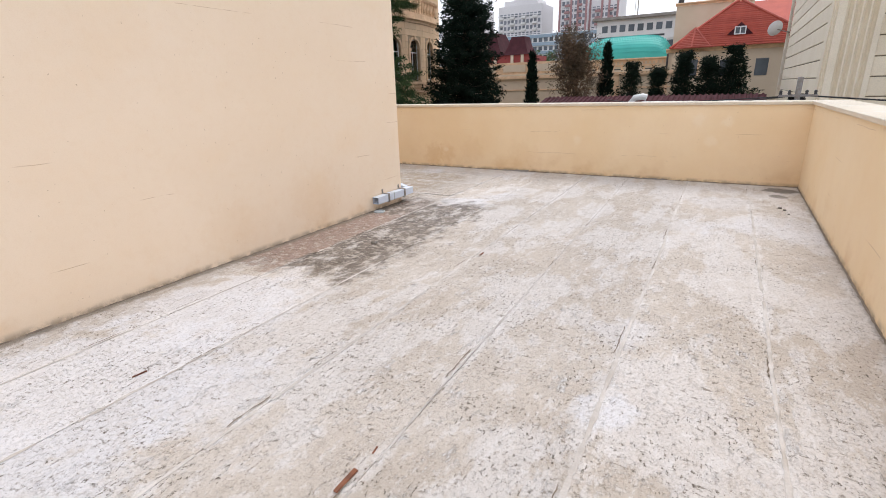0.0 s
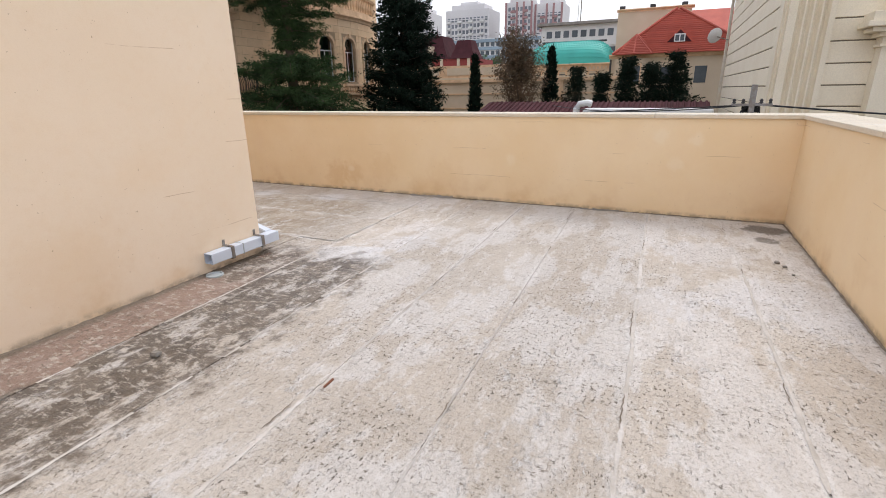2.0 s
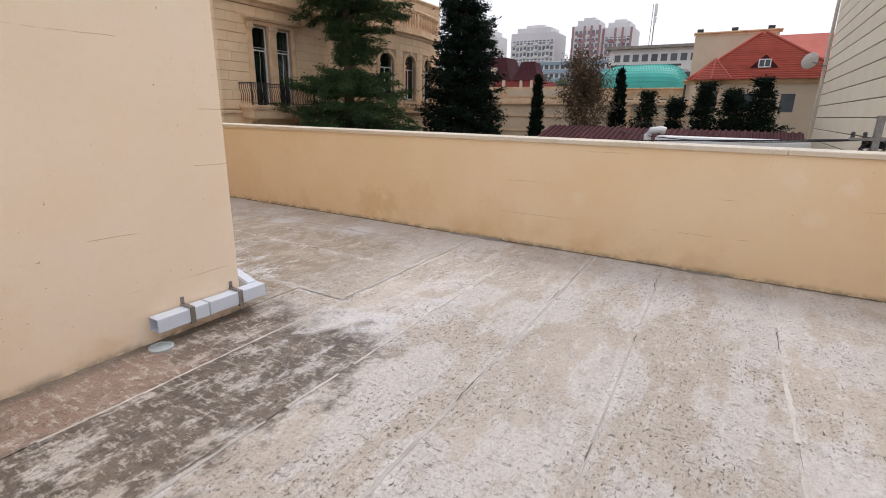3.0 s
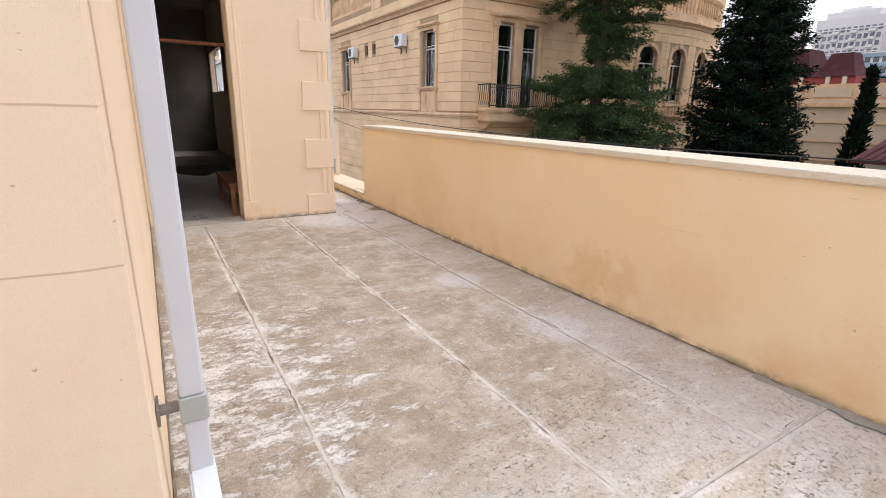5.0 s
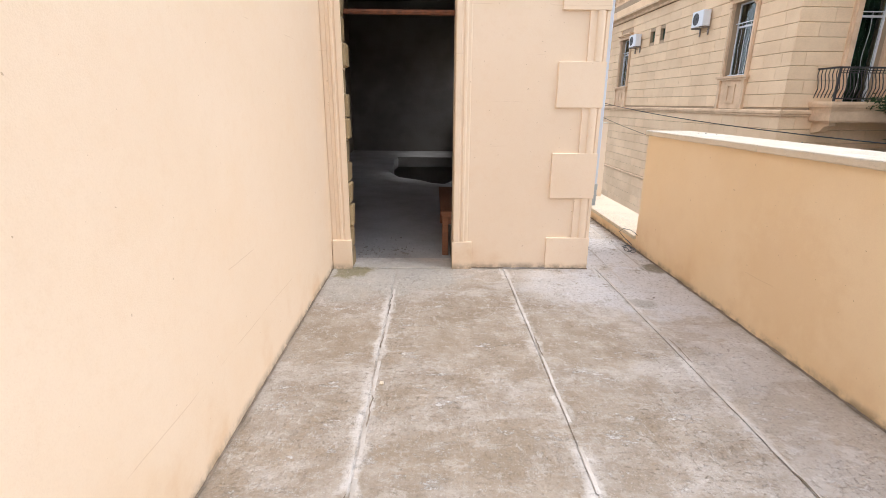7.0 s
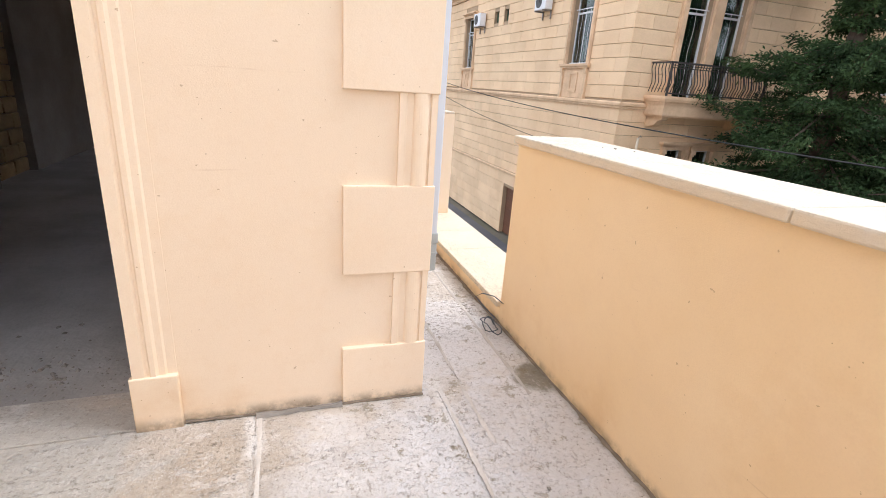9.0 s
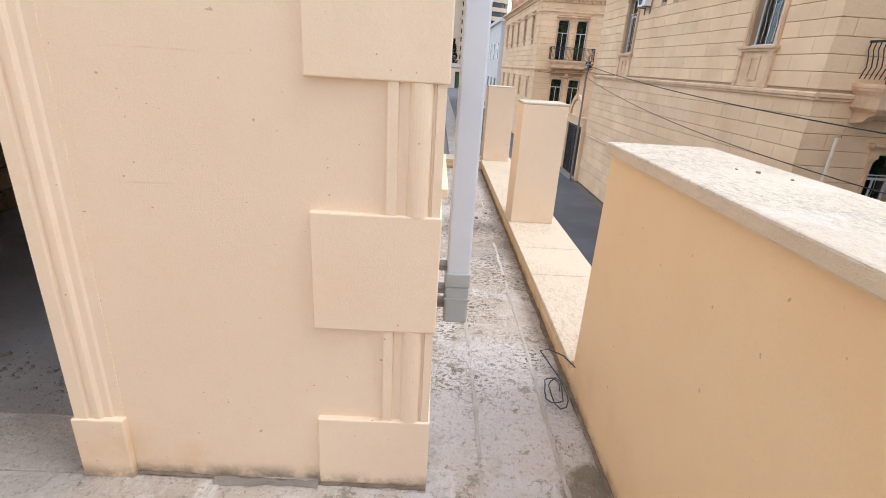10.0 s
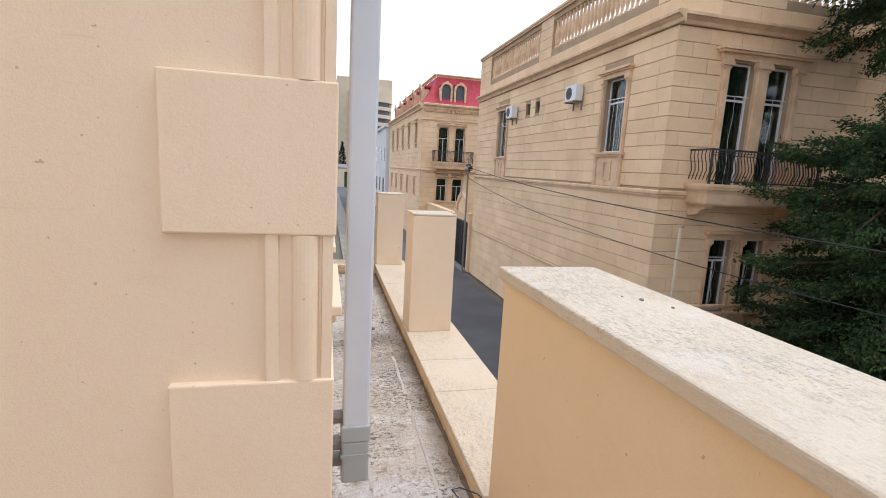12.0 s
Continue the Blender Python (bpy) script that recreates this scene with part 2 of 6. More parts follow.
    color = n.mix(n.math("MULTIPLY", clay, 0.75), color, (0.33, 0.225, 0.18))
    flecks = n.math("MULTIPLY", wet, n.ramp(n.noise(11.0, 8.0, 0.78, (2.2, 0.9, 1.0)), 0.525, 0.575, 0.0, 0.7))
    color = n.mix(flecks, color, (0.52, 0.47, 0.41))
    # trowel scars, short, their groove shade painted dark; pocks and grit, thick on the narrow walkway
    shaded_scars = n.math("MULTIPLY", n.ramp(dash, 0.575, 0.62), n.math("MULTIPLY", n.math("MAXIMUM", cluster, wet), 0.75))
    color = n.mix(shaded_scars, color, (0.20, 0.165, 0.125))
    walkway = n.ramp(n.math("ADD", y, edge), 9.4, 10.4)
    corner = n.math("MULTIPLY", n.ramp(n.math("ADD", y, edge), 8.1, 8.9), n.ramp(x, 7.4, 7.9))
    pit_noise = n.noise(36.0, 5.0, 0.72, (0.8, 1.25, 1.0))
    lift = n.math("ADD", n.math("MULTIPLY", walkway, 0.05), n.math("MULTIPLY", corner, 0.008))
    pits = n.ramp(n.math("ADD", pit_noise, lift), 0.585, 0.612, 0.0, 0.9)
    pits = n.math("MULTIPLY", pits, n.ramp(n.noise(1.8, 6.0, 0.68), 0.44, 0.58, 0.06, 1.0))
    pits = n.math("MULTIPLY", pits, n.math("MAXIMUM", n.ramp(y, 3.8, 4.5, 1.0, 0.45), walkway))
    color = n.mix(pits, color, (0.135, 0.112, 0.08))
    color = n.mix(n.ramp(fine, 0.52, 0.70, 0.0, 0.5), color, (0.25, 0.215, 0.175))
    olive = n.math("MULTIPLY", n.math("MAXIMUM", corner, walkway), n.ramp(n.noise(7.0, 9.0, 0.76), 0.565, 0.61, 0.0, 0.65))
    color = n.mix(olive, color, (0.23, 0.195, 0.125))
    # dirt lodged against the foot of the walls
    foot = n.math("MULTIPLY", n.ramp(n.math("ADD", y, n.math("MULTIPLY", ragged, 0.9)), 3.80, 3.87), n.ramp(x, 5.75, 5.85, 1.0, 0.0))
    foot = n.math("MAXIMUM", foot, n.math("MULTIPLY", n.ramp(n.math("ADD", x, n.math("MULTIPLY", ragged, 0.8)), 8.85, 8.91), 0.8))
    foot = n.math("MAXIMUM", foot, n.math("MULTIPLY", n.ramp(n.math("ADD", y, n.math("MULTIPLY", ragged, 0.7)), -1.10, -1.13), 0.7))
    color = n.mix(n.math("MULTIPLY", foot, 0.75), color, (0.17, 0.14, 0.105))
    tone = n.ramp(n.tree.nodes.new("ShaderNodeObjectInfo").outputs["Random"], 0.0, 1.0, 0.94, 1.06)
    color = n.mix(1.0, color, n.add("ShaderNodeCombineColor", Red=tone, Green=tone, Blue=tone).outputs[0], "MULTIPLY")
    normal = n.bump(fine, 0.5, 0.008)
    normal = n.bump(n.math("SUBTRACT", n.noise(11.0, 6.0, 0.72), n.math("MULTIPLY", pits, 0.8)), 0.7, 0.025, normal)
    normal = n.bump(n.math("ADD", scars, n.math("MULTIPLY", coat, 0.25)), 0.45, 0.03, normal)
    normal = n.bump(n.math("SUBTRACT", n.math("ADD", bloom, lit_lips), shaded_scars), 0.6, 0.01, normal)
    normal = n.bump(smear, 0.4, 0.015, normal)
    return n.done(color, n.ramp(damp, 0.0, 1.0, 0.85, 0.5), normal)


def cap_material():
    """Cream coping render, its top scoured to pale grit with patches of dark weathering."""
    n = Nodes("cap_render")
    fine, streak = n.noise(85.0, 4.0, 0.7), n.noise(60.0, 6.0, 0.75, (1.0, 0.35, 1.0))
    color = n.mix(n.ramp(n.noise(2.5, 5.0, 0.6), 0.35, 0.65), (0.70, 0.625, 0.51), (0.63, 0.55, 0.435))
    color = n.mix(n.ramp(n.noise(5.0, 6.0, 0.7), 0.52, 0.62, 0.0, 0.6), color, (0.72, 0.68, 0.615))
    color = n.mix(n.ramp(n.axis(2), 1.229, 1.243, 0.6, 0.0), color, (0.74, 0.615, 0.455))
    worn = n.math("MULTIPLY", n.ramp(n.noise(1.3, 5.0, 0.65), 0.40, 0.62, 0.15, 1.0), n.math("ADD", n.ramp(n.axis(2), 1.235, 1.244, 0.3, 1.0), n.ramp(n.axis(2), 0.16, 0.3, 0.45, 0.0)))
    color = n.mix(n.math("MULTIPLY", worn, n.ramp(streak, 0.48, 0.60, 0.0, 0.7)), color, (0.40, 0.365, 0.31))
    color = n.mix(n.math("MULTIPLY", worn, n.ramp(fine, 0.53, 0.64, 0.0, 0.75)), color, (0.27, 0.24, 0.20))
    normal = n.bump(fine, 0.5, 0.006)
    normal = n.bump(streak, 0.5, 0.012, normal)
    return n.done(color, 0.85, normal)


STUCCO = stucco_material("peach_cream_stucco", (0.865, 0.715, 0.55), (0.84, 0.68, 0.505))
# parapet copy of the same paint, the warm shade of its face put into the colour
SHADE_STUCCO = stucco_material("shade_ochre_stucco", (0.855, 0.67, 0.435), (0.82, 0.615, 0.365))
SCREED = screed_material()
SEAL = surface("lime_seal", (0.60, 0.565, 0.53), (0.44, 0.40, 0.355), 5.0, 0.9, 70.0, 0.6, 0.006)
CAP = cap_material()
PIPE = surface("pale_blue_plastic", (0.64, 0.69, 0.77), (0.60, 0.65, 0.74), 3.0, 0.38, 90.0, 0.05, 0.001, 0.0, speck=0.04)
PIPE_GREY = surface("grey_plastic", (0.42, 0.46, 0.47), (0.38, 0.42, 0.43), 3.0, 0.45, 90.0, 0.05, 0.001, 0.0, speck=0.04)
STEEL = surface("dull_steel", (0.32, 0.31, 0.30), (0.24, 0.20, 0.17), 14.0, 0.5, 80.0, 0.2, 0.002, 0.0, 0.7)
RUST = surface("rusted_iron", (0.23, 0.085, 0.04), (0.12, 0.05, 0.03), 20.0, 0.85, 90.0, 0.5, 0.003, 0.1)
IRON = surface("black_iron", (0.035, 0.033, 0.032), (0.055, 0.05, 0.047), 8.0, 0.5, 70.0, 0.15, 0.002, 0.0)
LIME = surface("limestone_tan", (0.875, 0.645, 0.41), (0.77, 0.54, 0.325), 0.7, 0.85, 35.0, 0.3, 0.006, 0.045)
LIME_TRIM = surface("limestone_carved", (0.81, 0.58, 0.37), (0.63, 0.43, 0.265), 2.0, 0.85, 35.0, 0.3, 0.006, 0.05)
LIME_CORE = surface("limestone_joint", (0.47, 0.34, 0.215), (0.40, 0.285, 0.18), 2.0, 0.9, 35.0, 0.3, 0.006, 0.0)
PALE = surface("pale_cladding", (0.85, 0.76, 0.60), (0.80, 0.70, 0.53), 0.8, 0.8, 30.0, 0.15, 0.004, 0.03)
PALE_CORE = surface("pale_joint", (0.27, 0.22, 0.16), (0.22, 0.18, 0.13), 2.0, 0.9, 30.0, 0.15, 0.004, 0.0)
BEIGE = surface("beige_render", (0.68, 0.57, 0.43), (0.62, 0.51, 0.37), 0.6, 0.85, 25.0, 0.2, 0.005, 0.03)
WHITE = surface("white_plastic", (0.76, 0.77, 0.78), (0.70, 0.71, 0.72), 3.0, 0.4, 60.0, 0.05, 0.001, 0.0, speck=0.04)
WHITE_WALL = surface("white_render", (0.74, 0.73, 0.71), (0.66, 0.65, 0.63), 0.4, 0.8, 20.0, 0.1, 0.003, 0.03)
RED_TILE = surface("red_roof_tile", (0.47, 0.095, 0.06), (0.39, 0.075, 0.05), 0.8, 0.75, 30.0, 0.3, 0.006, 0.15)
PINK_TILE = surface("crimson_shingle", (0.50, 0.05, 0.075), (0.40, 0.04, 0.06), 0.8, 0.7, 30.0, 0.3, 0.006, 0.15)
MAROON = surface("maroon_roof_tile", (0.085, 0.03, 0.035), (0.06, 0.022, 0.026), 0.8, 0.92, 30.0, 0.3, 0.006, 0.15)
GREEN_ROOF = surface("verdigris_scales", (0.06, 0.50, 0.42), (0.05, 0.43, 0.37), 0.5, 0.55, 25.0, 0.2, 0.004, 0.06)
TOWER_PALE = surface("far_concrete", (0.74, 0.72, 0.72), (0.66, 0.64, 0.645), 0.05, 0.9, 2.0, 0.1, 0.01, 0.03)
TOWER_RED = surface("far_red_panel", (0.42, 0.25, 0.245), (0.36, 0.21, 0.21), 0.05, 0.9, 2.0, 0.1, 0.01, 0.03)
BLUE_PANEL = surface("far_blue_panel", (0.33, 0.42, 0.50), (0.28, 0.36, 0.43), 0.05, 0.7, 2.0, 0.1, 0.01, 0.08)
ASPHALT = surface("worn_asphalt", (0.125, 0.125, 0.135), (0.09, 0.09, 0.098), 0.5, 0.9, 40.0, 0.4, 0.006, 0.0)
SMOOTH = surface("smooth_cement", (0.50, 0.485, 0.445), (0.40, 0.37, 0.325), 4.0, 0.75, 28.0, 0.35, 0.006, 0.0)
EARTH = surface("dusty_ground", (0.17, 0.145, 0.11), (0.11, 0.105, 0.07), 0.3, 0.95, 8.0, 0.5, 0.02, 0.0)
CONCRETE = surface("bare_concrete", (0.31, 0.285, 0.255), (0.22, 0.20, 0.178), 1.2, 0.9, 35.0, 0.5, 0.01, 0.05)
# lighter copy of the concrete: the room floor's brightness put into its colour
LIT_CONCRETE = surface("lit_concrete", (0.50, 0.485, 0.47), (0.36, 0.34, 0.32), 1.4, 0.9, 30.0, 0.7, 0.012, 0.0)
ROUGH_STONE = surface("raw_limestone_block", (0.44, 0.33, 0.18), (0.34, 0.25, 0.14), 6.0, 0.95, 45.0, 0.9, 0.015, 0.18)
MORTAR = surface("raw_mortar", (0.25, 0.22, 0.18), (0.19, 0.165, 0.13), 6.0, 0.95, 45.0, 0.7, 0.01, 0.0)
WOOD = surface("stained_board", (0.24, 0.10, 0.045), (0.17, 0.07, 0.035), 5.0, 0.6, 60.0, 0.3, 0.004, 0.1, 0.0, (1, 8, 8))
BROWN_DOOR = surface("brown_shutter", (0.20, 0.085, 0.045), (0.16, 0.07, 0.04), 2.0, 0.55, 40.0, 0.2, 0.003, 0.05)
RUBBER = surface("black_rubber", (0.02, 0.02, 0.02), (0.03, 0.03, 0.03), 5.0, 0.7, 50.0, 0.2, 0.002, 0.0)
CABLE_BLUE = surface("slate_cable", (0.06, 0.075, 0.10), (0.05, 0.06, 0.08), 5.0, 0.5, 50.0, 0.1, 0.001, 0.0)
BARK = surface("conifer_bark", (0.115, 0.08, 0.055), (0.07, 0.05, 0.035), 6.0, 0.95, 40.0, 0.8, 0.02, 0.0)
SPRUCE = surface("dark_needles", (0.056, 0.094, 0.034), (0.024, 0.046, 0.02), 0.9, 0.95, 12.0, 0.0, 0.001, 0.35)
NEEDLE = surface("deep_needles", (0.010, 0.022, 0.013), (0.006, 0.014, 0.009), 0.9, 0.95, 12.0, 0.0, 0.001, 0.35)
LEAF = surface("green_leaves", (0.07, 0.13, 0.035), (0.05, 0.10, 0.03), 0.9, 0.7, 12.0, 0.0, 0.001, 0.35)
RUSSET = surface("russet_leaves", (0.15, 0.09, 0.05), (0.09, 0.07, 0.04), 0.9, 0.8, 12.0, 0.0, 0.001, 0.35)
CAR_PALE = surface("silver_car_paint", (0.55, 0.58, 0.62), (0.53, 0.56, 0.6), 1.0, 0.3, 50.0, 0.0, 0.001, 0.0, 0.3, speck=0.04)
CAR_DARK = surface("dark_car_paint", (0.03, 0.04, 0.06), (0.03, 0.035, 0.05), 1.0, 0.25, 50.0, 0.0, 0.001, 0.0, 0.2, speck=0.04)
GLASS = glass("window_glass", (0.55, 0.68, 0.66))
FAR_GLASS = surface("far_window", (0.06, 0.075, 0.09), (0.09, 0.105, 0.12), 0.3, 0.15, 3.0, 0.0, 0.001, 0.3)
TOWER_GLASS = surface("far_tower_window", (0.13, 0.145, 0.17), (0.19, 0.20, 0.22), 0.3, 0.3, 3.0, 0.0, 0.001, 0.3)
CURTAIN = surface("dark_curtain", (0.075, 0.12, 0.06), (0.025, 0.045, 0.03), 2.0, 0.9, 40.0, 0.2, 0.004, 0.2)


# ---- building blocks ----
def box(bm, x0, y0, z0, x1, y1, z1):
    """One closed box in bm."""
    v = [bm.verts.new((x, y, z)) for z in (z0, z1) for x, y in ((x0, y0), (x1, y0), (x1, y1), (x0, y1))]
    for f in ((3, 2, 1, 0), (4, 5, 6, 7), (0, 1, 5, 4), (1, 2, 6, 5), (2, 3, 7, 6), (3, 0, 4, 7)):
        bm.faces.new([v[i] for i in f])
    return bm


def boxes(*rows, bevel=0.0):
    bm = bmesh.new()
    for r in rows:
        box(bm, *r)
    if bevel:
        bmesh.ops.bevel(bm, geom=bm.edges[:], offset=bevel, segments=2, profile=0.5, affect="EDGES")
    return bm


def prism(points, z0, z1):
    """A plan outline, counter-clockwise, drawn up from z0 to z1."""
    bm = bmesh.new()
    low = [bm.verts.new((x, y, z0)) for x, y in points]
    top = [bm.verts.new((x, y, z1)) for x, y in points]
    bm.faces.new(low[::-1])
    bm.faces.new(top)
    k = len(points)
    for i in range(k):
        bm.faces.new((low[i], low[(i + 1) % k], top[(i + 1) % k], top[i]))
    return bm


def sweep(profile, p, q, up=(0, 0, 1)):
    """A profile of (outward, height) drawn straight from p to q; outward lies to the right of the way."""
    bm = bmesh.new()
    p, q, up = Vector(p), Vector(q), Vector(up)
    out = (q - p).normalized().cross(up)
    ends = [[bm.verts.new(e + out * a + up * b) for a, b in profile] for e in (p, q)]
    k = len(profile)
    for i in range(k):
        j = (i + 1) % k
        bm.faces.new((ends[0][i], ends[0][j], ends[1][j], ends[1][i]))
    bm.faces.new(ends[0][::-1])
    bm.faces.new(ends[1])
    bmesh.ops.recalc_face_normals(bm, faces=bm.faces[:])
    return bm


def lathe(profile, steps=12):
    """(radius, height) pairs turned about the z axis, closed at both ends."""
    bm = bmesh.new()
    rings = [[bm.verts.new((r * math.cos(a), r * math.sin(a), z)) for a in (2 * math.pi * i / steps for i in range(steps))] for r, z in profile]
    for low, top in zip(rings, rings[1:]):
        for i in range(steps):
            j = (i + 1) % steps
            bm.faces.new((low[i], low[j], top[j], top[i]))
    bm.faces.new(rings[0][::-1])
    bm.faces.new(rings[-1])
    return bm


def tube(points, radius, sides=8):
    """A round bar along a line of points."""
    bm = bmesh.new()
    pts = [Vector(p) for p in points]
    rings = []
    for i, p in enumerate(pts):
        way = (pts[min(i + 1, len(pts) - 1)] - pts[max(i - 1, 0)]).normalized()
        side = way.cross(Vector((0, 0, 1)) if abs(way.z) < 0.9 else Vector((1, 0, 0))).normalized()
        top = side.cross(way)
        rings.append([bm.verts.new(p + radius * (side * math.cos(a) + top * math.sin(a))) for a in (2 * math.pi * k / sides for k in range(sides))])
    for low, high in zip(rings, rings[1:]):
        for i in range(sides):
            j = (i + 1) % sides
            bm.faces.new((low[i], low[j], high[j], high[i]))
    bm.faces.new(rings[0][::-1])
    bm.faces.new(rings[-1])
    bmesh.ops.recalc_face_normals(bm, faces=bm.faces[:])
    return bm


def mesh_of(name, bm, material):
    me = bpy.data.meshes.new(name)
    if isinstance(bm, tuple):
        me.from_pydata(*bm)
    else:
        bm.to_mesh(me)
        bm.free()
    me.materials.append(material)
    return me


def part(name, bm, material, parent=None, label="", m=None):
    """ONE mesh object, under a thing or a part. bm: a bmesh, a tuple for from_pydata, or mesh data to share."""
    ob = new(name, bm if isinstance(bm, bpy.types.Mesh) else mesh_of(name, bm, material))
    ob.parent = parent
    if m is not None:
        ob.matrix_basis = m
    return tagged(ob, label)


def thing(name, label, category, at=None, group=""):
    return_ob = new(name)
    return_ob.empty_display_size = 0.2
    if at is not None:
        return_ob.matrix_basis = at
    return tagged(return_ob, label, category, group)


def setting(name, bm, material, label="", category=""):
    return tagged(part(name, bm, material), label, category, kind="structure")


def smooth(ob):
    for p in ob.data.polygons:
        p.use_smooth = True
    return ob


# Which way a front faces, as a turn about z of a front built to face -y, its width along +x.
FACE = {"-y": 0, "-x": -90, "+y": 180, "+x": 90}


def split_wall(u0, u1, z0, z1, holes, thick):
    """A wall in its own frame (front at y = 0, body behind it) with openings (u0, z0, u1, z1) that go through."""
    us = sorted({u0, u1, *(h[0] for h in holes), *(h[2] for h in holes)})
    zs = sorted({z0, z1, *(h[1] for h in holes), *(h[3] for h in holes)})
    nu, nz = len(us) - 1, len(zs) - 1

    def solid(i, k):
        if not (0 <= i < nu and 0 <= k < nz):
            return False
        u, z = (us[i] + us[i + 1]) / 2, (zs[k] + zs[k + 1]) / 2
        return not any(h[0] < u < h[2] and h[1] < z < h[3] for h in holes)

    bm = bmesh.new()
    made = {}

    def corner(i, k, y):
        if (i, k, y) not in made:
            made[i, k, y] = bm.verts.new((us[i], y, zs[k]))
        return made[i, k, y]

    for i in range(nu):
        for k in range(nz):
            if not solid(i, k):
                continue
            ring = ((i, k), (i + 1, k), (i + 1, k + 1), (i, k + 1))
            bm.faces.new([corner(*c, 0.0) for c in ring])
            bm.faces.new([corner(*c, thick) for c in ring[::-1]])
            for (c, d), (di, dk) in zip(zip(ring, ring[1:] + ring[:1]), ((0, -1), (1, 0), (0, 1), (-1, 0))):
                if not solid(i + di, k + dk):
                    bm.faces.new((corner(*d, 0.0), corner(*c, 0.0), corner(*c, thick), corner(*d, thick)))
    return bm


def plate(w, h, d, bevel):
    """A flat stone w wide and h high, its front at y = -d, with a chamfer all round. From its lower left corner."""
    b = bevel
    v = [(0, 0, 0), (w, 0, 0), (w, 0, h), (0, 0, h), (0, b - d, 0), (w, b - d, 0), (w, b - d, h), (0, b - d, h),
         (b * 0.3, -d, b), (w - b * 0.3, -d, b), (w - b * 0.3, -d, h - b), (b * 0.3, -d, h - b)]
    f = [(8, 9, 10, 11)]
    for i in range(4):
        j = (i + 1) % 4
        f += [(i, j, 4 + j, 4 + i), (4 + i, 4 + j, 8 + j, 8 + i)]
    return v, [], f


def stone_rows(u0, u1, z0, z1, holes, course, length, rng, gap=0.008):
    """The stones of a coursed front, as (u, z, width, height), cut round the openings."""
    out = []
    rows = max(1, round((z1 - z0) / course))
    step = (z1 - z0) / rows
    for r in range(rows):
        a, b = z0 + r * step, z0 + (r + 1) * step
        free = [(u0, u1)]
        for h in holes:
            if h[1] < b - 0.02 and h[3] > a + 0.02:
                free = [s for lo, hi in free for s in ((lo, min(hi, h[0])), (max(lo, h[2]), hi)) if s[1] - s[0] > 0.03]
        for lo, hi in free:
            u = lo
            first = True
            while u < hi - 0.03:
                w = length if not first else length * (0.5 if r % 2 else 1.0)
                w = round(w * rng.choice((0.8, 1.0, 1.0, 1.25)), 3)
                first = False
                if hi - (u + w) < length * 0.3:
                    w = hi - u
                out.append((u + 0.002, a + gap, w - 0.004, step - gap * 1.5))
                u += w
    return out


def lay_stones(stones, parent, material, m, depth=0.03, bevel=0.012, limit=300, near=None, name="stone"):
    """Stones as objects of their own; past the limit the further ones are joined into one."""
    order = sorted(stones, key=near) if near else stones
    shared = {}
    for u, z, w, h in order[:limit]:
        key = (round(w, 2), round(h, 3))
        if key not in shared:
            shared[key] = mesh_of(name, plate(w, h, depth, bevel), material)
        part(name, shared[key], material, parent, m=m @ Matrix.Translation((u, 0, z)))
    rest = order[limit:]
    if rest:
        v, f = [], []
        for u, z, w, h in rest:
            pv, _, pf = plate(w, h, depth, bevel)
            f += [tuple(i + len(v) for i in q) for q in pf]
            v += [(a + u, b, c + z) for a, b, c in pv]
        tagged(part("stonework", (v, [], f), material, parent, m=m), "coursed stones of the facade", kind="stuff")


# ---- the roof terrace: setting ----
PAR_X, PAR_Y, BLOCK_X, BLOCK_Y, DOOR_Y, SIDE_X = 8.905, -1.14, 5.79, 3.91, 9.44, 8.18

floor = setting("floor", boxes((-5, PAR_Y - 0.4, -0.3, 9.36, 3.0, -0.006), (5.0, 3.0, -0.3, 9.36, 9.75, -0.006), (SIDE_X - 0.1, 9.75, -0.3, 9.36, 15.9, -0.006), (-5, 3.0, -0.3, 5.0, 4.1, -0.006)),
                SCREED, "weathered cement screed of the flat roof", "floor")

def parapet(name, x0, y0, x1, y1, top, label):
    """A rendered wall with a cap that stands out a little over both faces."""
    ob = setting(name, boxes((x0, y0, -0.02, x1, y1, top - 0.05)), SHADE_STUCCO, label, "parapet")
    return ob


def cap_stones(parent, x0, y0, x1, y1, top, along, cuts):
    """Cap pieces with fine joints, each slightly rounded."""
    for a, b in zip(cuts, cuts[1:]):
        r = (x0, a + 0.0015, top - 0.048, x1, b - 0.0015, top) if along == "y" else (a + 0.0015, y0, top - 0.048, b - 0.0015, y1, top)
        part("cap_stone", boxes(r, bevel=0.008), CAP, parent)


wall_parapet_east = parapet("wall_parapet_east", PAR_X, PAR_Y, 9.30, 10.09, 1.247, "cream rendered parapet wall round the flat roof")
cap_stones(wall_parapet_east, 8.878, 0, 9.335, 0, 1.247, "y", [-1.58, 0.4, 2.5, 4.6, 6.4, 7.35, 8.36, 10.115])
wall_parapet_south = parapet("wall_parapet_south", -5.0, -1.54, 9.30, PAR_Y, 1.247, "cream rendered parapet wall round the flat roof")
cap_stones(wall_parapet_south, 0, -1.58, 0, -1.113, 1.247, "x", [-5.0, -2.6, -0.2, 2.0, 4.3, 6.6, 8.876])
wall_parapet_west = parapet("wall_parapet_west", -5.4, -1.54, -5.0, 4.3, 1.24, "cream rendered parapet wall behind the walk")
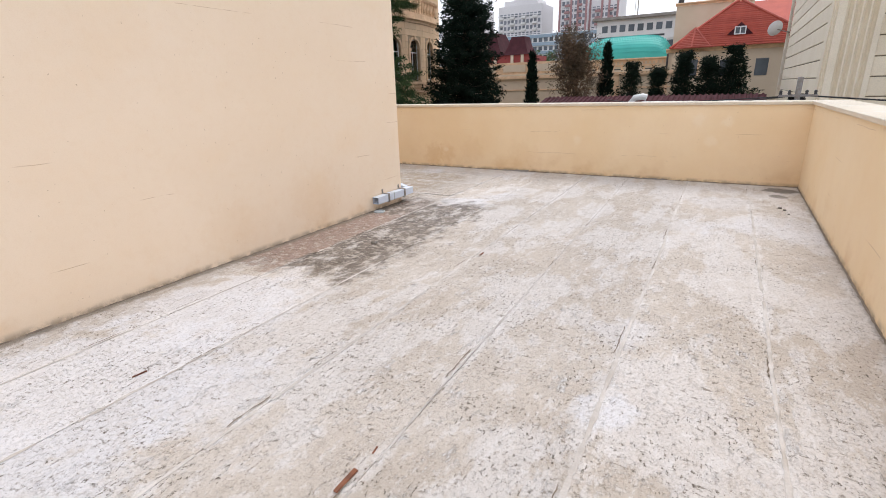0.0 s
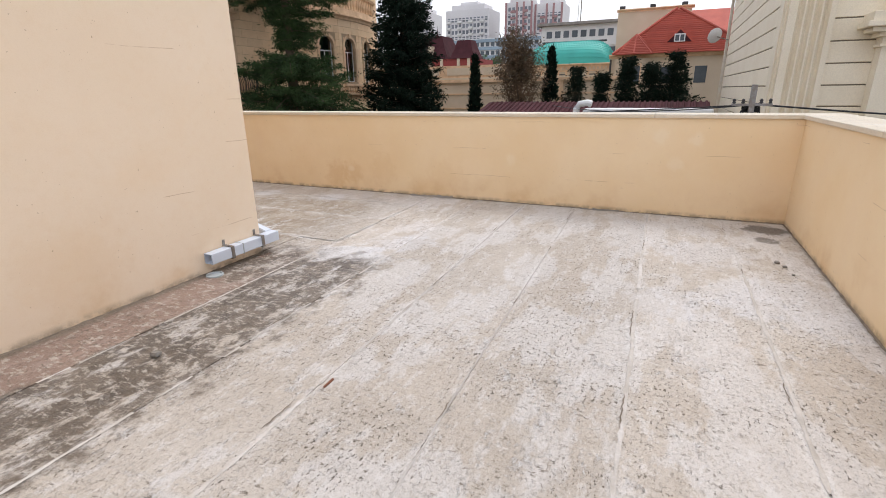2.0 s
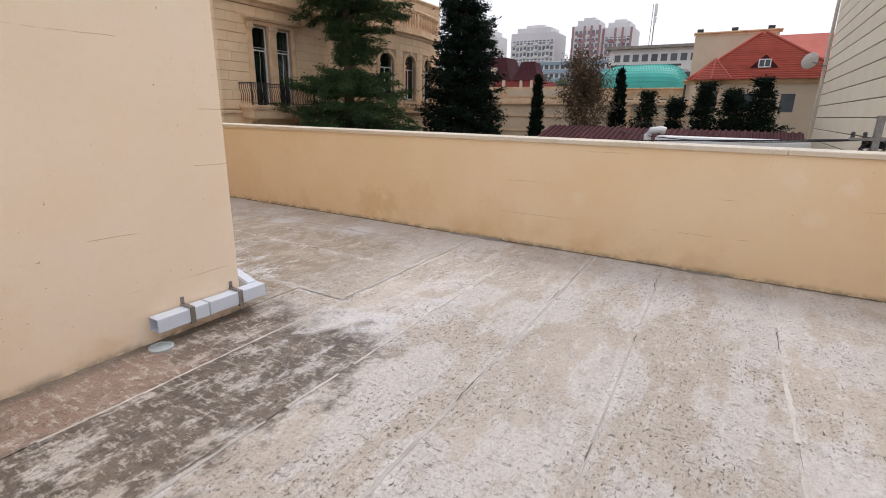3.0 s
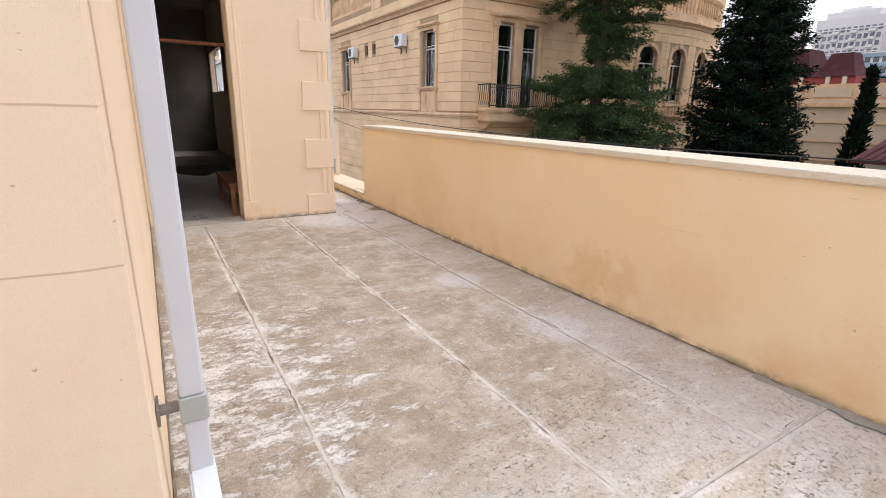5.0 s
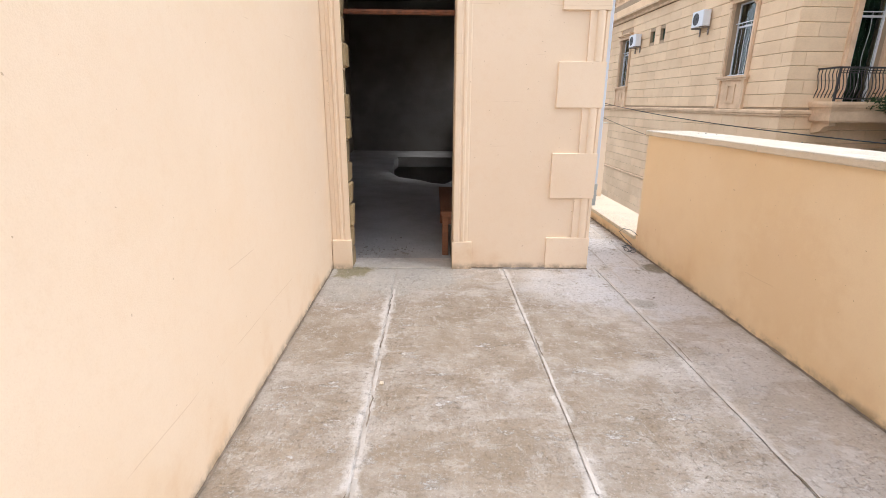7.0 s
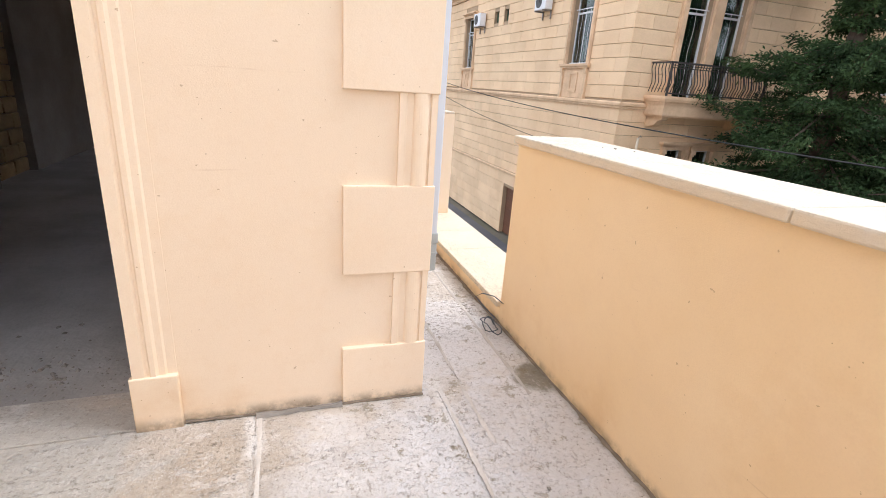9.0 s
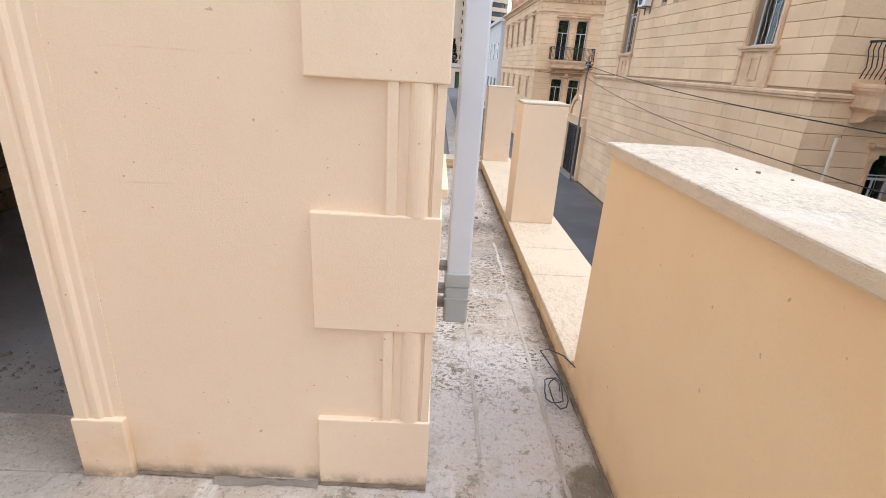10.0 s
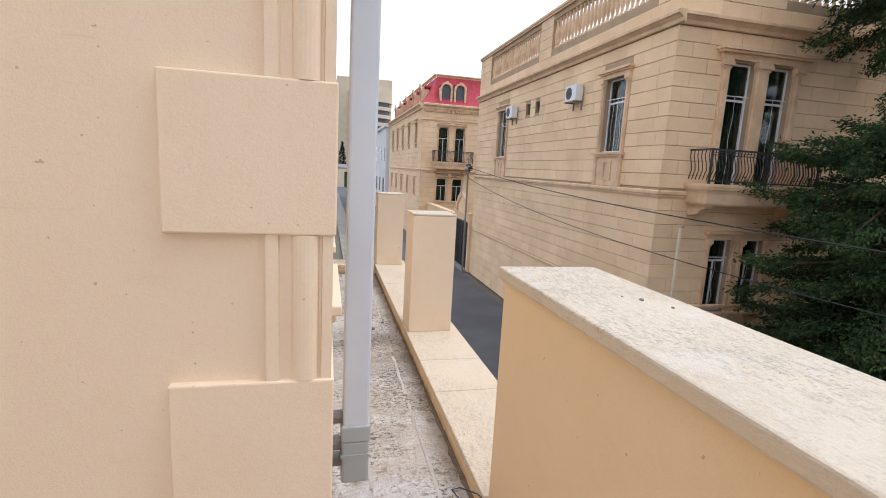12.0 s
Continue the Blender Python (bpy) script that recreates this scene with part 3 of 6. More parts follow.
wall_low = setting("wall_low", boxes((PAR_X, 10.092, -0.02, 9.36, 15.9, 0.10), (8.05, 15.5, -0.02, PAR_X, 15.9, 0.10)), SHADE_STUCCO, "low cream kerb wall beside the roof walkway", "parapet")
for a, b in ((10.118, 11.2), (11.2, 11.75), (11.75, 12.9), (12.9, 14.3), (14.3, 15.9)):
    part("cap_stone", boxes((8.89, a + 0.002, 0.1, 9.39, b - 0.002, 0.142), bevel=0.006), CAP, wall_low)
part("cap_stone", boxes((8.1, 15.48, 0.1, 8.885, 15.9, 0.142), bevel=0.006), CAP, wall_low)


def pier(y):
    """A square rendered pier with a slightly hollowed top."""
    ob = thing("pier", "cream rendered square pier standing on the low wall", "pier", pose(9.11, y, 0.142), "piers on the low wall")
    part("shaft", boxes((-0.2, 0, 0, 0.2, 0.36, 1.08), bevel=0.006), STUCCO, ob)
    part("top", boxes((-0.2, 0.0, 1.081, 0.2, 0.36, 1.1), bevel=0.006), CAP, ob)


pier(12.42)
pier(15.52)

# the stair block on the roof and the storey with the doorway
wall_block_south = setting("wall_block_south", boxes((-5, BLOCK_Y, -0.02, BLOCK_X, BLOCK_Y + 0.3, 4.4)), STUCCO, "tall smooth cream rendered wall of the roof block", "wall")
wall_block_east = setting("wall_block_east", boxes((BLOCK_X - 0.3, BLOCK_Y + 0.302, -0.02, BLOCK_X, DOOR_Y + 0.3, 4.4)), STUCCO, "tall smooth cream rendered wall of the roof block", "wall")
wall_door = setting("wall_door", boxes((6.97, DOOR_Y + 0.02, -0.02, SIDE_X - 0.05, DOOR_Y + 0.4, 4.4), (BLOCK_X + 0.002, DOOR_Y + 0.02, 3.1, 6.97, DOOR_Y + 0.4, 4.4), (BLOCK_X + 0.002, DOOR_Y + 0.02, -0.02, 5.93, DOOR_Y + 0.3, 3.1)), STUCCO, "cream rendered wall with quoins beside an open doorway", "wall")
wall_side = setting("wall_side", split_wall(0, 11.36, -0.3, 4.4, [(4.96, 0.6, 5.96, 3.2), (8.5, 1.9, 11.1, 3.1)], 0.13), STUCCO, "cream rendered side wall along the roof walkway", "wall")
wall_side.matrix_basis = pose(SIDE_X - 0.05, DOOR_Y + 0.402, 0, 0, 0, 90)
ceiling = setting("ceiling", boxes((-5, BLOCK_Y, 4.4, BLOCK_X, 21.2, 4.6), (BLOCK_X, DOOR_Y, 4.4, SIDE_X + 0.05, 21.2, 4.6)), CONCRETE, "bare concrete roof slab over the unfinished room", "ceiling")
wall_below = setting("wall_below", boxes((9.0, -1.54, -5.0, 9.30, 15.9, -0.302), (-5.4, -1.54, -5.0, 9.0, -1.24, -0.302)), STUCCO, "cream outer wall below the roof terrace", "wall")

# the dark unfinished room behind the doorway
floor_room = setting("floor_room", prism([(4.0, 9.74), (8.0, 9.74), (8.0, 15.0), (7.5, 15.15), (7.15, 14.95), (6.95, 14.5), (6.7, 14.62), (6.45, 15.0), (6.2, 15.2), (6.0, 15.38), (5.88, 15.75), (5.7, 16.3), (5.74, 17.4), (5.66, 18.5), (5.72, 19.3), (8.0, 19.3), (8.0, 21.2), (4.0, 21.2)], -0.3, -0.02), LIT_CONCRETE, "rough concrete floor with an open shaft", "floor")
# unseen box under the hole, added so outside light can't leak up through it
shaft = setting("wall_shaft", boxes((5.4, 14.2, -4.0, 8.0, 19.6, -3.8), (5.4, 14.2, -3.8, 5.6, 19.6, -0.302), (7.9, 14.4, -3.8, 8.0, 19.4, -0.302), (5.6, 14.2, -3.8, 8.0, 14.4, -0.302), (5.6, 19.4, -3.8, 8.0, 19.6, -0.302)), CONCRETE, "closed box added under the floor hole to keep light out", "wall")
wall_room_west = setting("wall_room_west", boxes((3.9, 9.75, -0.3, 4.15, 21.2, 4.4)), MORTAR, "raw limestone block wall of the unfinished room", "wall")
wall_room_north = setting("wall_room_north", boxes((3.9, 21.2, -0.3, 8.2, 21.45, 4.4)), CONCRETE, "bare back wall of the unfinished room", "wall")
wall_room_south = setting("wall_room_south", boxes((3.9, 9.45, -0.3, 5.5, 9.745, 4.4)), MORTAR, "raw wall of the unfinished room", "wall")

# the ground far below, the street and what stands along it
ground = setting("ground", boxes((-600, -600, -5.4, 900, 900, -5.06)), EARTH, "dusty ground between the houses", "ground")
road = setting("road", boxes((9.32, -60, -5.055, 16.9, 190, -5.0)), ASPHALT, "worn grey asphalt of the narrow street", "road")


# ---- parts of houses ----
def window_unit(parent, m, u0, z0, u1, z1, bars=1, transom=0.68, back=True, grille=0):
    """A white framed window set back in its opening: frame, panes, and a dark curtain behind."""
    w, h, t = u1 - u0, z1 - z0, 0.055
    y0, y1 = 0.16, 0.22
    rows = [(u0, y0, z0, u0 + t, y1, z1), (u1 - t, y0, z0, u1, y1, z1), (u0 + t, y0, z0, u1 - t, y1, z0 + t), (u0 + t, y0, z1 - t, u1 - t, y1, z1)]
    zt = z0 + h * transom
    rows.append((u0 + t, y0 + 0.005, zt - 0.03, u1 - t, y1 - 0.005, zt + 0.03))
    for i in range(bars):
        c = u0 + w * (i + 1) / (bars + 1)
        rows.append((c - 0.025, y0 + 0.01, z0 + t, c + 0.025, y1 - 0.01, zt - 0.03))
    unit = part("window", boxes(*rows), WHITE, parent, "white framed window with dark glass", m)
    part("pane", boxes((u0 + t, y0 + 0.025, zt + 0.03, u1 - t, y0 + 0.033, z1 - t)), GLASS, unit)
    edges = [u0 + t, *(u0 + w * (i + 1) / (bars + 1) for i in range(bars)), u1 - t]
    for a, b in zip(edges, edges[1:]):
        part("pane", boxes((a, y0 + 0.025, z0 + t, b, y0 + 0.033, zt - 0.03)), GLASS, unit)
    if grille:
        zg = zt + 0.1
        bar = mesh_of("grille_bar", tube([(0, y0 - 0.06, z0 + 0.03), (0, y0 - 0.06, zg)], 0.008, 5), WHITE)
        bend = mesh_of("grille_scroll", tube([(0.0, y0 - 0.06, z0 + 0.1), (0.035, y0 - 0.06, z0 + 0.3 * (zg - z0)), (-0.03, y0 - 0.06, z0 + 0.55 * (zg - z0)), (0.03, y0 - 0.06, z0 + 0.8 * (zg - z0)), (0.0, y0 - 0.06, zg)], 0.007, 5), WHITE)
        cage = part("grille", boxes((u0, y0 - 0.075, zg, u1, y0 - 0.05, zg + 0.025)), WHITE, unit, "white iron window grille")
        part("grille_bar", boxes((u0, y0 - 0.075, z0 + 0.03, u1, y0 - 0.05, z0 + 0.055)), WHITE, cage)
        for i in range(grille):
            c = u0 + w * (i + 0.5) / grille
            part("grille_bar", bar if i % 2 == 0 else bend, WHITE, cage, m=Matrix.Translation((c, 0, 0)))
    if back:
        v, f = [], []
        k = 14
        for i in range(k + 1):
            x, d = u0 + w * i / k, 0.42 + 0.03 * math.sin(i * 2.3)
            v += [(x, d, z0), (x, d, z1)]
        f = [(2 * i, 2 * i + 2, 2 * i + 3, 2 * i + 1) for i in range(k)]
        part("curtain", (v, [], f), CURTAIN, unit)
    return unit


def surround(parent, m, u0, z0, u1, z1, side=0.2, apron=0.0):
    """Carved stone round a window: pilasters with capitals, a lintel on top, a sill, and an apron panel."""
    d = -0.075
    head = part("window_surround", boxes((u0 - side - 0.02, d - 0.02, z1, u1 + side + 0.02, 0.0, z1 + 0.14), (u0 - side - 0.07, d - 0.09, z1 + 0.14, u1 + side + 0.07, 0.0, z1 + 0.19), (u0 - side - 0.12, d - 0.16, z1 + 0.19, u1 + side + 0.12, 0.0, z1 + 0.26)), LIME_TRIM, parent, "carved limestone window surround", m)
    for a, b in ((u0 - side, u0), (u1, u1 + side)):
        part("pilaster", boxes((a, d, z0, b, 0.0, z1 - 0.2), (a + 0.04, d - 0.025, z0 + 0.08, b - 0.04, d, z1 - 0.2)), LIME_TRIM, head)
        part("capital", boxes((a - 0.02, d - 0.03, z1 - 0.2, b + 0.02, 0.0, z1 - 0.13), (a - 0.03, d - 0.08, z1 - 0.13, b + 0.03, 0.0, z1)), LIME_TRIM, head)
    part("sill", boxes((u0 - side - 0.1, d - 0.1, z0 - 0.07, u1 + side + 0.1, 0.0, z0), (u0 - side - 0.06, d - 0.05, z0 - 0.14, u1 + side + 0.06, 0.0, z0 - 0.07)), LIME_TRIM, head)
    if apron:
        part("apron_panel", boxes((u0 - side + 0.14, -0.05, z0 - apron, u1 + side - 0.14, 0.0, z0 - 0.14)), LIME_TRIM, head)
        for a in (u0 - side, u1 + side - 0.14):
            part("console", boxes((a, -0.14, z0 - 0.3, a + 0.14, 0.0, z0 - 0.14), (a, -0.10, z0 - apron + 0.14, a + 0.14, 0.0, z0 - 0.3), (a, -0.12, z0 - apron - 0.02, a + 0.14, 0.0, z0 - apron + 0.14)), LIME_TRIM, head)
        c = (u0 + u1) / 2
        part("cartouche", boxes((c - 0.24, -0.085, z0 - apron + 0.18, c + 0.24, -0.05, z0 - apron + 0.25), (c - 0.24, -0.085, z0 - 0.34, c + 0.24, -0.05, z0 - 0.27),
                                (c - 0.24, -0.085, z0 - apron + 0.25, c - 0.17, -0.05, z0 - 0.34), (c + 0.17, -0.085, z0 - apron + 0.25, c + 0.24, -0.05, z0 - 0.34)), LIME_TRIM, head)
    return head


CORNICE = [(0, 0), (0.08, 0), (0.1, 0.06), (0.1, 0.1), (0.2, 0.18), (0.26, 0.2), (0.26, 0.28), (0.22, 0.3), (0, 0.3)]
BAND = [(0, 0), (0.06, 0.0), (0.06, 0.05), (0.1, 0.08), (0.1, 0.15), (0.05, 0.19), (0, 0.19)]


def run(parent, name, profile, p, q, material=None, scale=1.0):
    return part(name, sweep([(a * scale, b * scale) for a, b in profile], p, q), material or LIME_TRIM, parent)


BALUSTER = [(0.085, 0), (0.085, 0.08), (0.05, 0.11), (0.045, 0.18), (0.085, 0.36), (0.095, 0.48), (0.06, 0.72), (0.045, 0.86), (0.05, 0.92), (0.085, 0.95), (0.085, 1.0)]


def balusters(parent, m, u0, u1, z0, z1, step=0.27, y=0.12):
    """Turned stone balusters in an opening, each one a piece."""
    me = mesh_of("baluster", lathe([(r, z * (z1 - z0)) for r, z in BALUSTER], 8), LIME_TRIM)
    k = int((u1 - u0) / step)
    for i in range(k):
        part("baluster", me, LIME_TRIM, parent, m=m @ Matrix.Translation((u0 + (i + 0.5) * (u1 - u0) / k, y, z0)))


def iron_balcony(parent, m, u0, u1, z, out, h=1.05):
    """A stone balcony slab on brackets with a bellied black iron railing."""
    slab = part("balcony", boxes((u0 - 0.06, -out - 0.06, z - 0.09, u1 + 0.06, 0, z), (u0 - 0.03, -out - 0.03, z - 0.16, u1 + 0.03, 0, z - 0.09), (u0 + 0.02, -out + 0.02, z - 0.23, u1 - 0.02, 0, z - 0.16), (u0 + 0.05, -out + 0.05, z - 0.55, u1 - 0.05, 0, z - 0.23), (u0 + 0.1, -out + 0.1, z - 0.6, u1 - 0.1, 0, z - 0.55)), LIME_TRIM, parent, "moulded limestone balcony slab", m)
    for c in (u0 + 0.3, u1 - 0.3):
        part("bracket", prism_side([(0, z - 0.6), (-out * 0.8, z - 0.6), (-out * 0.78, z - 0.68), (-out * 0.6, z - 0.73), (-out * 0.45, z - 0.86), (-out * 0.25, z - 0.9), (0, z - 0.95)], c - 0.11, c + 0.11), LIME_TRIM, slab)
    rail = part("railing", boxes((u0 + 0.04, -out + 0.02, z + h - 0.05, u1 - 0.04, -out + 0.07, z + h), (u0 + 0.04, -out + 0.02, z + 0.06, u1 - 0.04, -out + 0.06, z + 0.1),
                                 (u0 + 0.04, -out + 0.03, z + h - 0.18, u1 - 0.04, -out + 0.055, z + h - 0.155), (u0 + 0.04, -out + 0.03, z + h - 0.11, u1 - 0.04, -out + 0.055, z + h - 0.09),
                                 (u0 + 0.02, -out + 0.03, z + h - 0.05, u0 + 0.07, 0, z + h), (u1 - 0.07, -out + 0.03, z + h - 0.05, u1 - 0.02, 0, z + h),
                                 (u0 + 0.02, -out + 0.02, z, u0 + 0.07, -out + 0.07, z + h), (u1 - 0.07, -out + 0.02, z, u1 - 0.02, -out + 0.07, z + h)), IRON, parent, "black wrought iron railing", m)
    belly = [(0, 0, 0.1), (0, -0.03, 0.2), (0, -0.09, 0.36), (0, -0.05, 0.56), (0, 0.02, 0.75), (0, 0, h - 0.05)]
    me = mesh_of("bar", tube(belly, 0.013, 5), IRON)
    k = int((u1 - u0) / 0.105)
    for i in range(k):
        part("bar", me, IRON, rail, m=Matrix.Translation((u0 + (i + 0.5) * (u1 - u0) / k, -out + 0.045, z)))
    for c in (u0 + 0.045, u1 - 0.045):
        for i in range(int(out / 0.14)):
            part("bar", me, IRON, rail, m=Matrix.Translation((c, -out + 0.14 * (i + 1), z)))


def prism_side(points, u0, u1):
    """An outline of (y, z) drawn along u."""
    bm = bmesh.new()
    a = [bm.verts.new((u0, y, z)) for y, z in points]
    b = [bm.verts.new((u1, y, z)) for y, z in points]
    bm.faces.new(a)
    bm.faces.new(b[::-1])
    for i in range(len(points)):
        j = (i + 1) % len(points)
        bm.faces.new((a[j], a[i], b[i], b[j]))
    bmesh.ops.recalc_face_normals(bm, faces=bm.faces[:])
    return bm


def spandrels(u0, u1, z_spring, z_top, thick):
    """What fills an opening's square head down to a round arch."""
    bm = bmesh.new()
    c, r, k = (u0 + u1) / 2, (u1 - u0) / 2, 12
    rise = z_top - z_spring
    arc = [(c - r * math.cos(math.pi * i / k), z_spring + rise * math.sin(math.pi * i / k)) for i in range(k + 1)]
    for (a, za), (b, zb) in zip(arc, arc[1:]):
        v = [bm.verts.new(p) for p in ((a, 0, za), (b, 0, zb), (b, 0, z_top + 0.02), (a, 0, z_top + 0.02), (a, thick, za), (b, thick, zb))]
        bm.faces.new((v[0], v[1], v[2], v[3]))
        bm.faces.new((v[4], v[5], v[1], v[0]))
    return bm


def arch_trim(u0, u1, z_spring, z_top, width=0.16, out=0.07):
    """A raised moulding over a round arch, with a keystone."""
    bm = bmesh.new()
    c, r, k = (u0 + u1) / 2, (u1 - u0) / 2, 14
    rise = z_top - z_spring
    rings = []
    for i in range(k + 1):
        a = math.pi * i / k
        p = [(c - (r + e) * math.cos(a), y, z_spring + (rise + e) * math.sin(a)) for e, y in ((0, 0), (0, -out), (width, -out), (width, 0))]
        rings.append([bm.verts.new(q) for q in p])
    for a, b in zip(rings, rings[1:]):
        for i in range(3):
            bm.faces.new((a[i], a[i + 1], b[i + 1], b[i]))
    box(bm, c - 0.1, -out - 0.05, z_top - 0.03, c + 0.1, 0, z_top + width + 0.06)
    return bm


def air_conditioner(x, y, z, turn):
    ob = thing("air_conditioner", "white air conditioner unit bolted to the stone facade", "air conditioner", pose(x, y, z, 0, 0, turn), "air conditioners on the facade")
    part("body", boxes((-0.42, -0.36, 0, 0.42, -0.06, 0.58), bevel=0.02), WHITE, ob)
    part("fan_grille", lathe([(0.22, 0), (0.22, 0.012), (0.17, 0.012), (0.17, 0.004), (0.05, 0.004), (0.05, 0.016), (0.02, 0.02)], 20), IRON, ob, "dark round fan grille", pose(-0.1, -0.36, 0.29, 90, 0, 0))
    for c in (-0.3, 0.3):
        part("bracket", boxes((c - 0.02, -0.4, -0.05, c + 0.02, 0.0, -0.002), (c - 0.02, -0.05, -0.3, c + 0.02, 0.0, -0.05)), STEEL, ob)


# ---- the limestone villa across the street ----
rng = random.Random(7)
villa = thing("villa", "two-storey tan limestone villa with balustraded roof parapet", "house", pose(17.4, 20.3, -5))
ST = pose(0, 17.9, 0, 0, 0, -90)      # street front: u = 38.2 - y
FR = pose(0, 0, 0)                    # garden front: u = x - 17.4
BASE = 5.0
w1, w2, hole_a, hole_b = (14.55, 7.5, 15.8, 9.92), (3.95, 7.47, 5.2, 9.92), (7.6, 9.4, 8.15, 9.9), (8.7, 9.4, 9.2, 9.9)
garage = (10.5, 0.0, 13.8, 2.25)
st_holes = [w1, w2, hole_a, hole_b, garage]
rail_holes = [(9.9, 11.9, 16.9, 13.1), (1.9, 11.9, 8.7, 13.1)]
wall_street = part("wall", split_wall(0, 17.895, 0, 13.45, st_holes + rail_holes, 0.35), LIME_CORE, villa, "tan limestone street front", ST)
near_corner = lambda s: math.hypot(s[0] - 17.0, (s[1] - 7.0) * 1.2)
trim_free = lambda h, side, up, down: (h[0] - side, h[1] - down, h[2] + side, h[3] + up)
blocked = [trim_free(w1, 0.2, 0.16, 0.14), trim_free(w2, 0.2, 0.16, 0.14), hole_a, hole_b, garage]
stones = stone_rows(0, 17.9, 3.0, 6.2, blocked, 0.39, 1.0, rng) + stone_rows(0, 17.9, 6.45, 10.85, blocked, 0.40, 1.05, rng)
lay_stones(stones, wall_street, LIME, Matrix(), near=near_corner)
lay_stones(stone_rows(0, 17.9, 0.0, 2.85, blocked, 0.47, 1.3, rng) + stone_rows(0, 17.9, 11.2, 13.3, rail_holes, 0.42, 1.3, rng), wall_street, LIME, Matrix(), limit=0)
fr_pair = [(1.75, 6.45, 2.66, 10.07), (3.1, 6.45, 4.02, 10.07)]
fr_low = [(1.95, 2.75, 2.75, 5.0), (3.15, 2.75, 3.95, 5.0)]
fr_rail = [(3.4, 11.9, 9.0, 13.1)]
wall_garden = part("wall", split_wall(0.0, 17.8, 0, 13.45, fr_pair + fr_low + fr_rail, 0.35), LIME_CORE, villa, "tan limestone garden front", FR)
blocked = [trim_free(h, 0.25, 0.16, 0.14) for h in fr_pair] + fr_low
stones = stone_rows(-0.03, 9.4, 0.6, 6.2, blocked, 0.39, 1.0, rng) + stone_rows(-0.03, 9.4, 6.45, 10.85, blocked, 0.40, 1.05, rng)
lay_stones(stones, wall_garden, LIME, Matrix(), limit=160, near=lambda s: math.hypot(s[0], s[1] - 7.0))
lay_stones(stone_rows(-0.03, 17.8, 11.2, 13.3, fr_rail, 0.42, 1.3, rng) + stone_rows(17.55, 17.8, 0.6, 10.85, [], 0.4, 1.1, rng), wall_garden, LIME, Matrix(), limit=0)
part("wall", split_wall(0, 17.2, 0, 13.45, [], 0.35), LIME_CORE, villa, "plain rear walls", pose(17.8, 0.35, 0, 0, 0, 90))
part("wall", split_wall(0, 17.8, 0, 13.45, [], 0.35), LIME_CORE, villa, "plain rear walls", pose(17.8, 17.9, 0, 0, 0, 180))
part("roof", boxes((0.36, 0.36, 11.2, 17.4, 17.5, 11.4)), CONCRETE, villa, "flat roof behind the parapet")
part("floor_slab", boxes((0.45, 0.45, 5.9, 17.4, 17.4, 6.1)), CONCRETE, villa)
for name, prof, z, s in (("string_course", BAND, 6.2, 1.0), ("cornice", CORNICE, 10.87, 1.0), ("coping", BAND, 13.3, 1.1), ("plinth_course", BAND, 2.86, 0.7)):
    run(villa, name, prof, (-0.03, 17.9, z), (-0.03, -0.03 - (0.26 if name == "cornice" else 0.1) * s, z), None, s)
    run(villa, name, prof, (-0.03, -0.03, z), (17.8, -0.03, z), None, s)
for h in (w1, w2):
    window_unit(villa, ST, *h, bars=0, grille=5)
    surround(villa, ST, *h, side=0.18, apron=1.1)
for h in (hole_a, hole_b):
    part("vent", boxes((h[0], 0.12, h[1], h[2], 0.2, h[3])), CURTAIN, villa, "dark square vent opening", ST)
shutter = part("garage_door", boxes((10.5, 0.2, 0, 13.8, 0.24, 2.25)), BROWN_DOOR, villa, "brown slatted garage shutter", ST)
slat = mesh_of("slat", boxes((10.52, 0.18, 0.0, 13.78, 0.2, 0.1)), BROWN_DOOR)
for i in range(18):
    part("slat", slat, BROWN_DOOR, shutter, m=Matrix.Translation((0, 0, 0.02 + i * 0.123)))
for h in fr_pair:
    window_unit(villa, FR, *h, bars=0, transom=0.72, grille=3)
head = part("window_surround", boxes((1.42, -0.12, 10.12, 4.35, 0, 10.28), (1.32, -0.26, 10.28, 4.45, 0, 10.34), (1.26, -0.32, 10.34, 4.51, 0, 10.42)), LIME_TRIM, villa, "carved limestone window surround", FR)
for a, b in ((1.5, 1.75), (2.66, 3.1), (4.02, 4.27)):
    part("pilaster", boxes((a, -0.09, 6.45, b, 0, 9.87), (a + 0.06, -0.13, 6.55, b - 0.06, -0.09, 9.87)), LIME_TRIM, head)
    part("capital", boxes((a - 0.02, -0.13, 9.87, b + 0.02, 0, 9.94), (a - 0.05, -0.19, 9.94, b + 0.05, 0, 10.05), (a - 0.03, -0.16, 10.05, b + 0.03, 0, 10.12)), LIME_TRIM, head)
for h in fr_low:
    window_unit(villa, FR, *h, bars=1, transom=0.7, grille=3)
    surround(villa, FR, *h, side=0.12)
iron_balcony(villa, FR, 0.82, 4.6, 6.64, 0.9, 0.95)
for u0, u1 in ((9.9, 16.9), (1.9, 8.7)):
    balusters(villa, ST, u0, u1, 11.9, 13.1)
balusters(villa, FR, 3.4, 9.0, 11.9, 13.1)

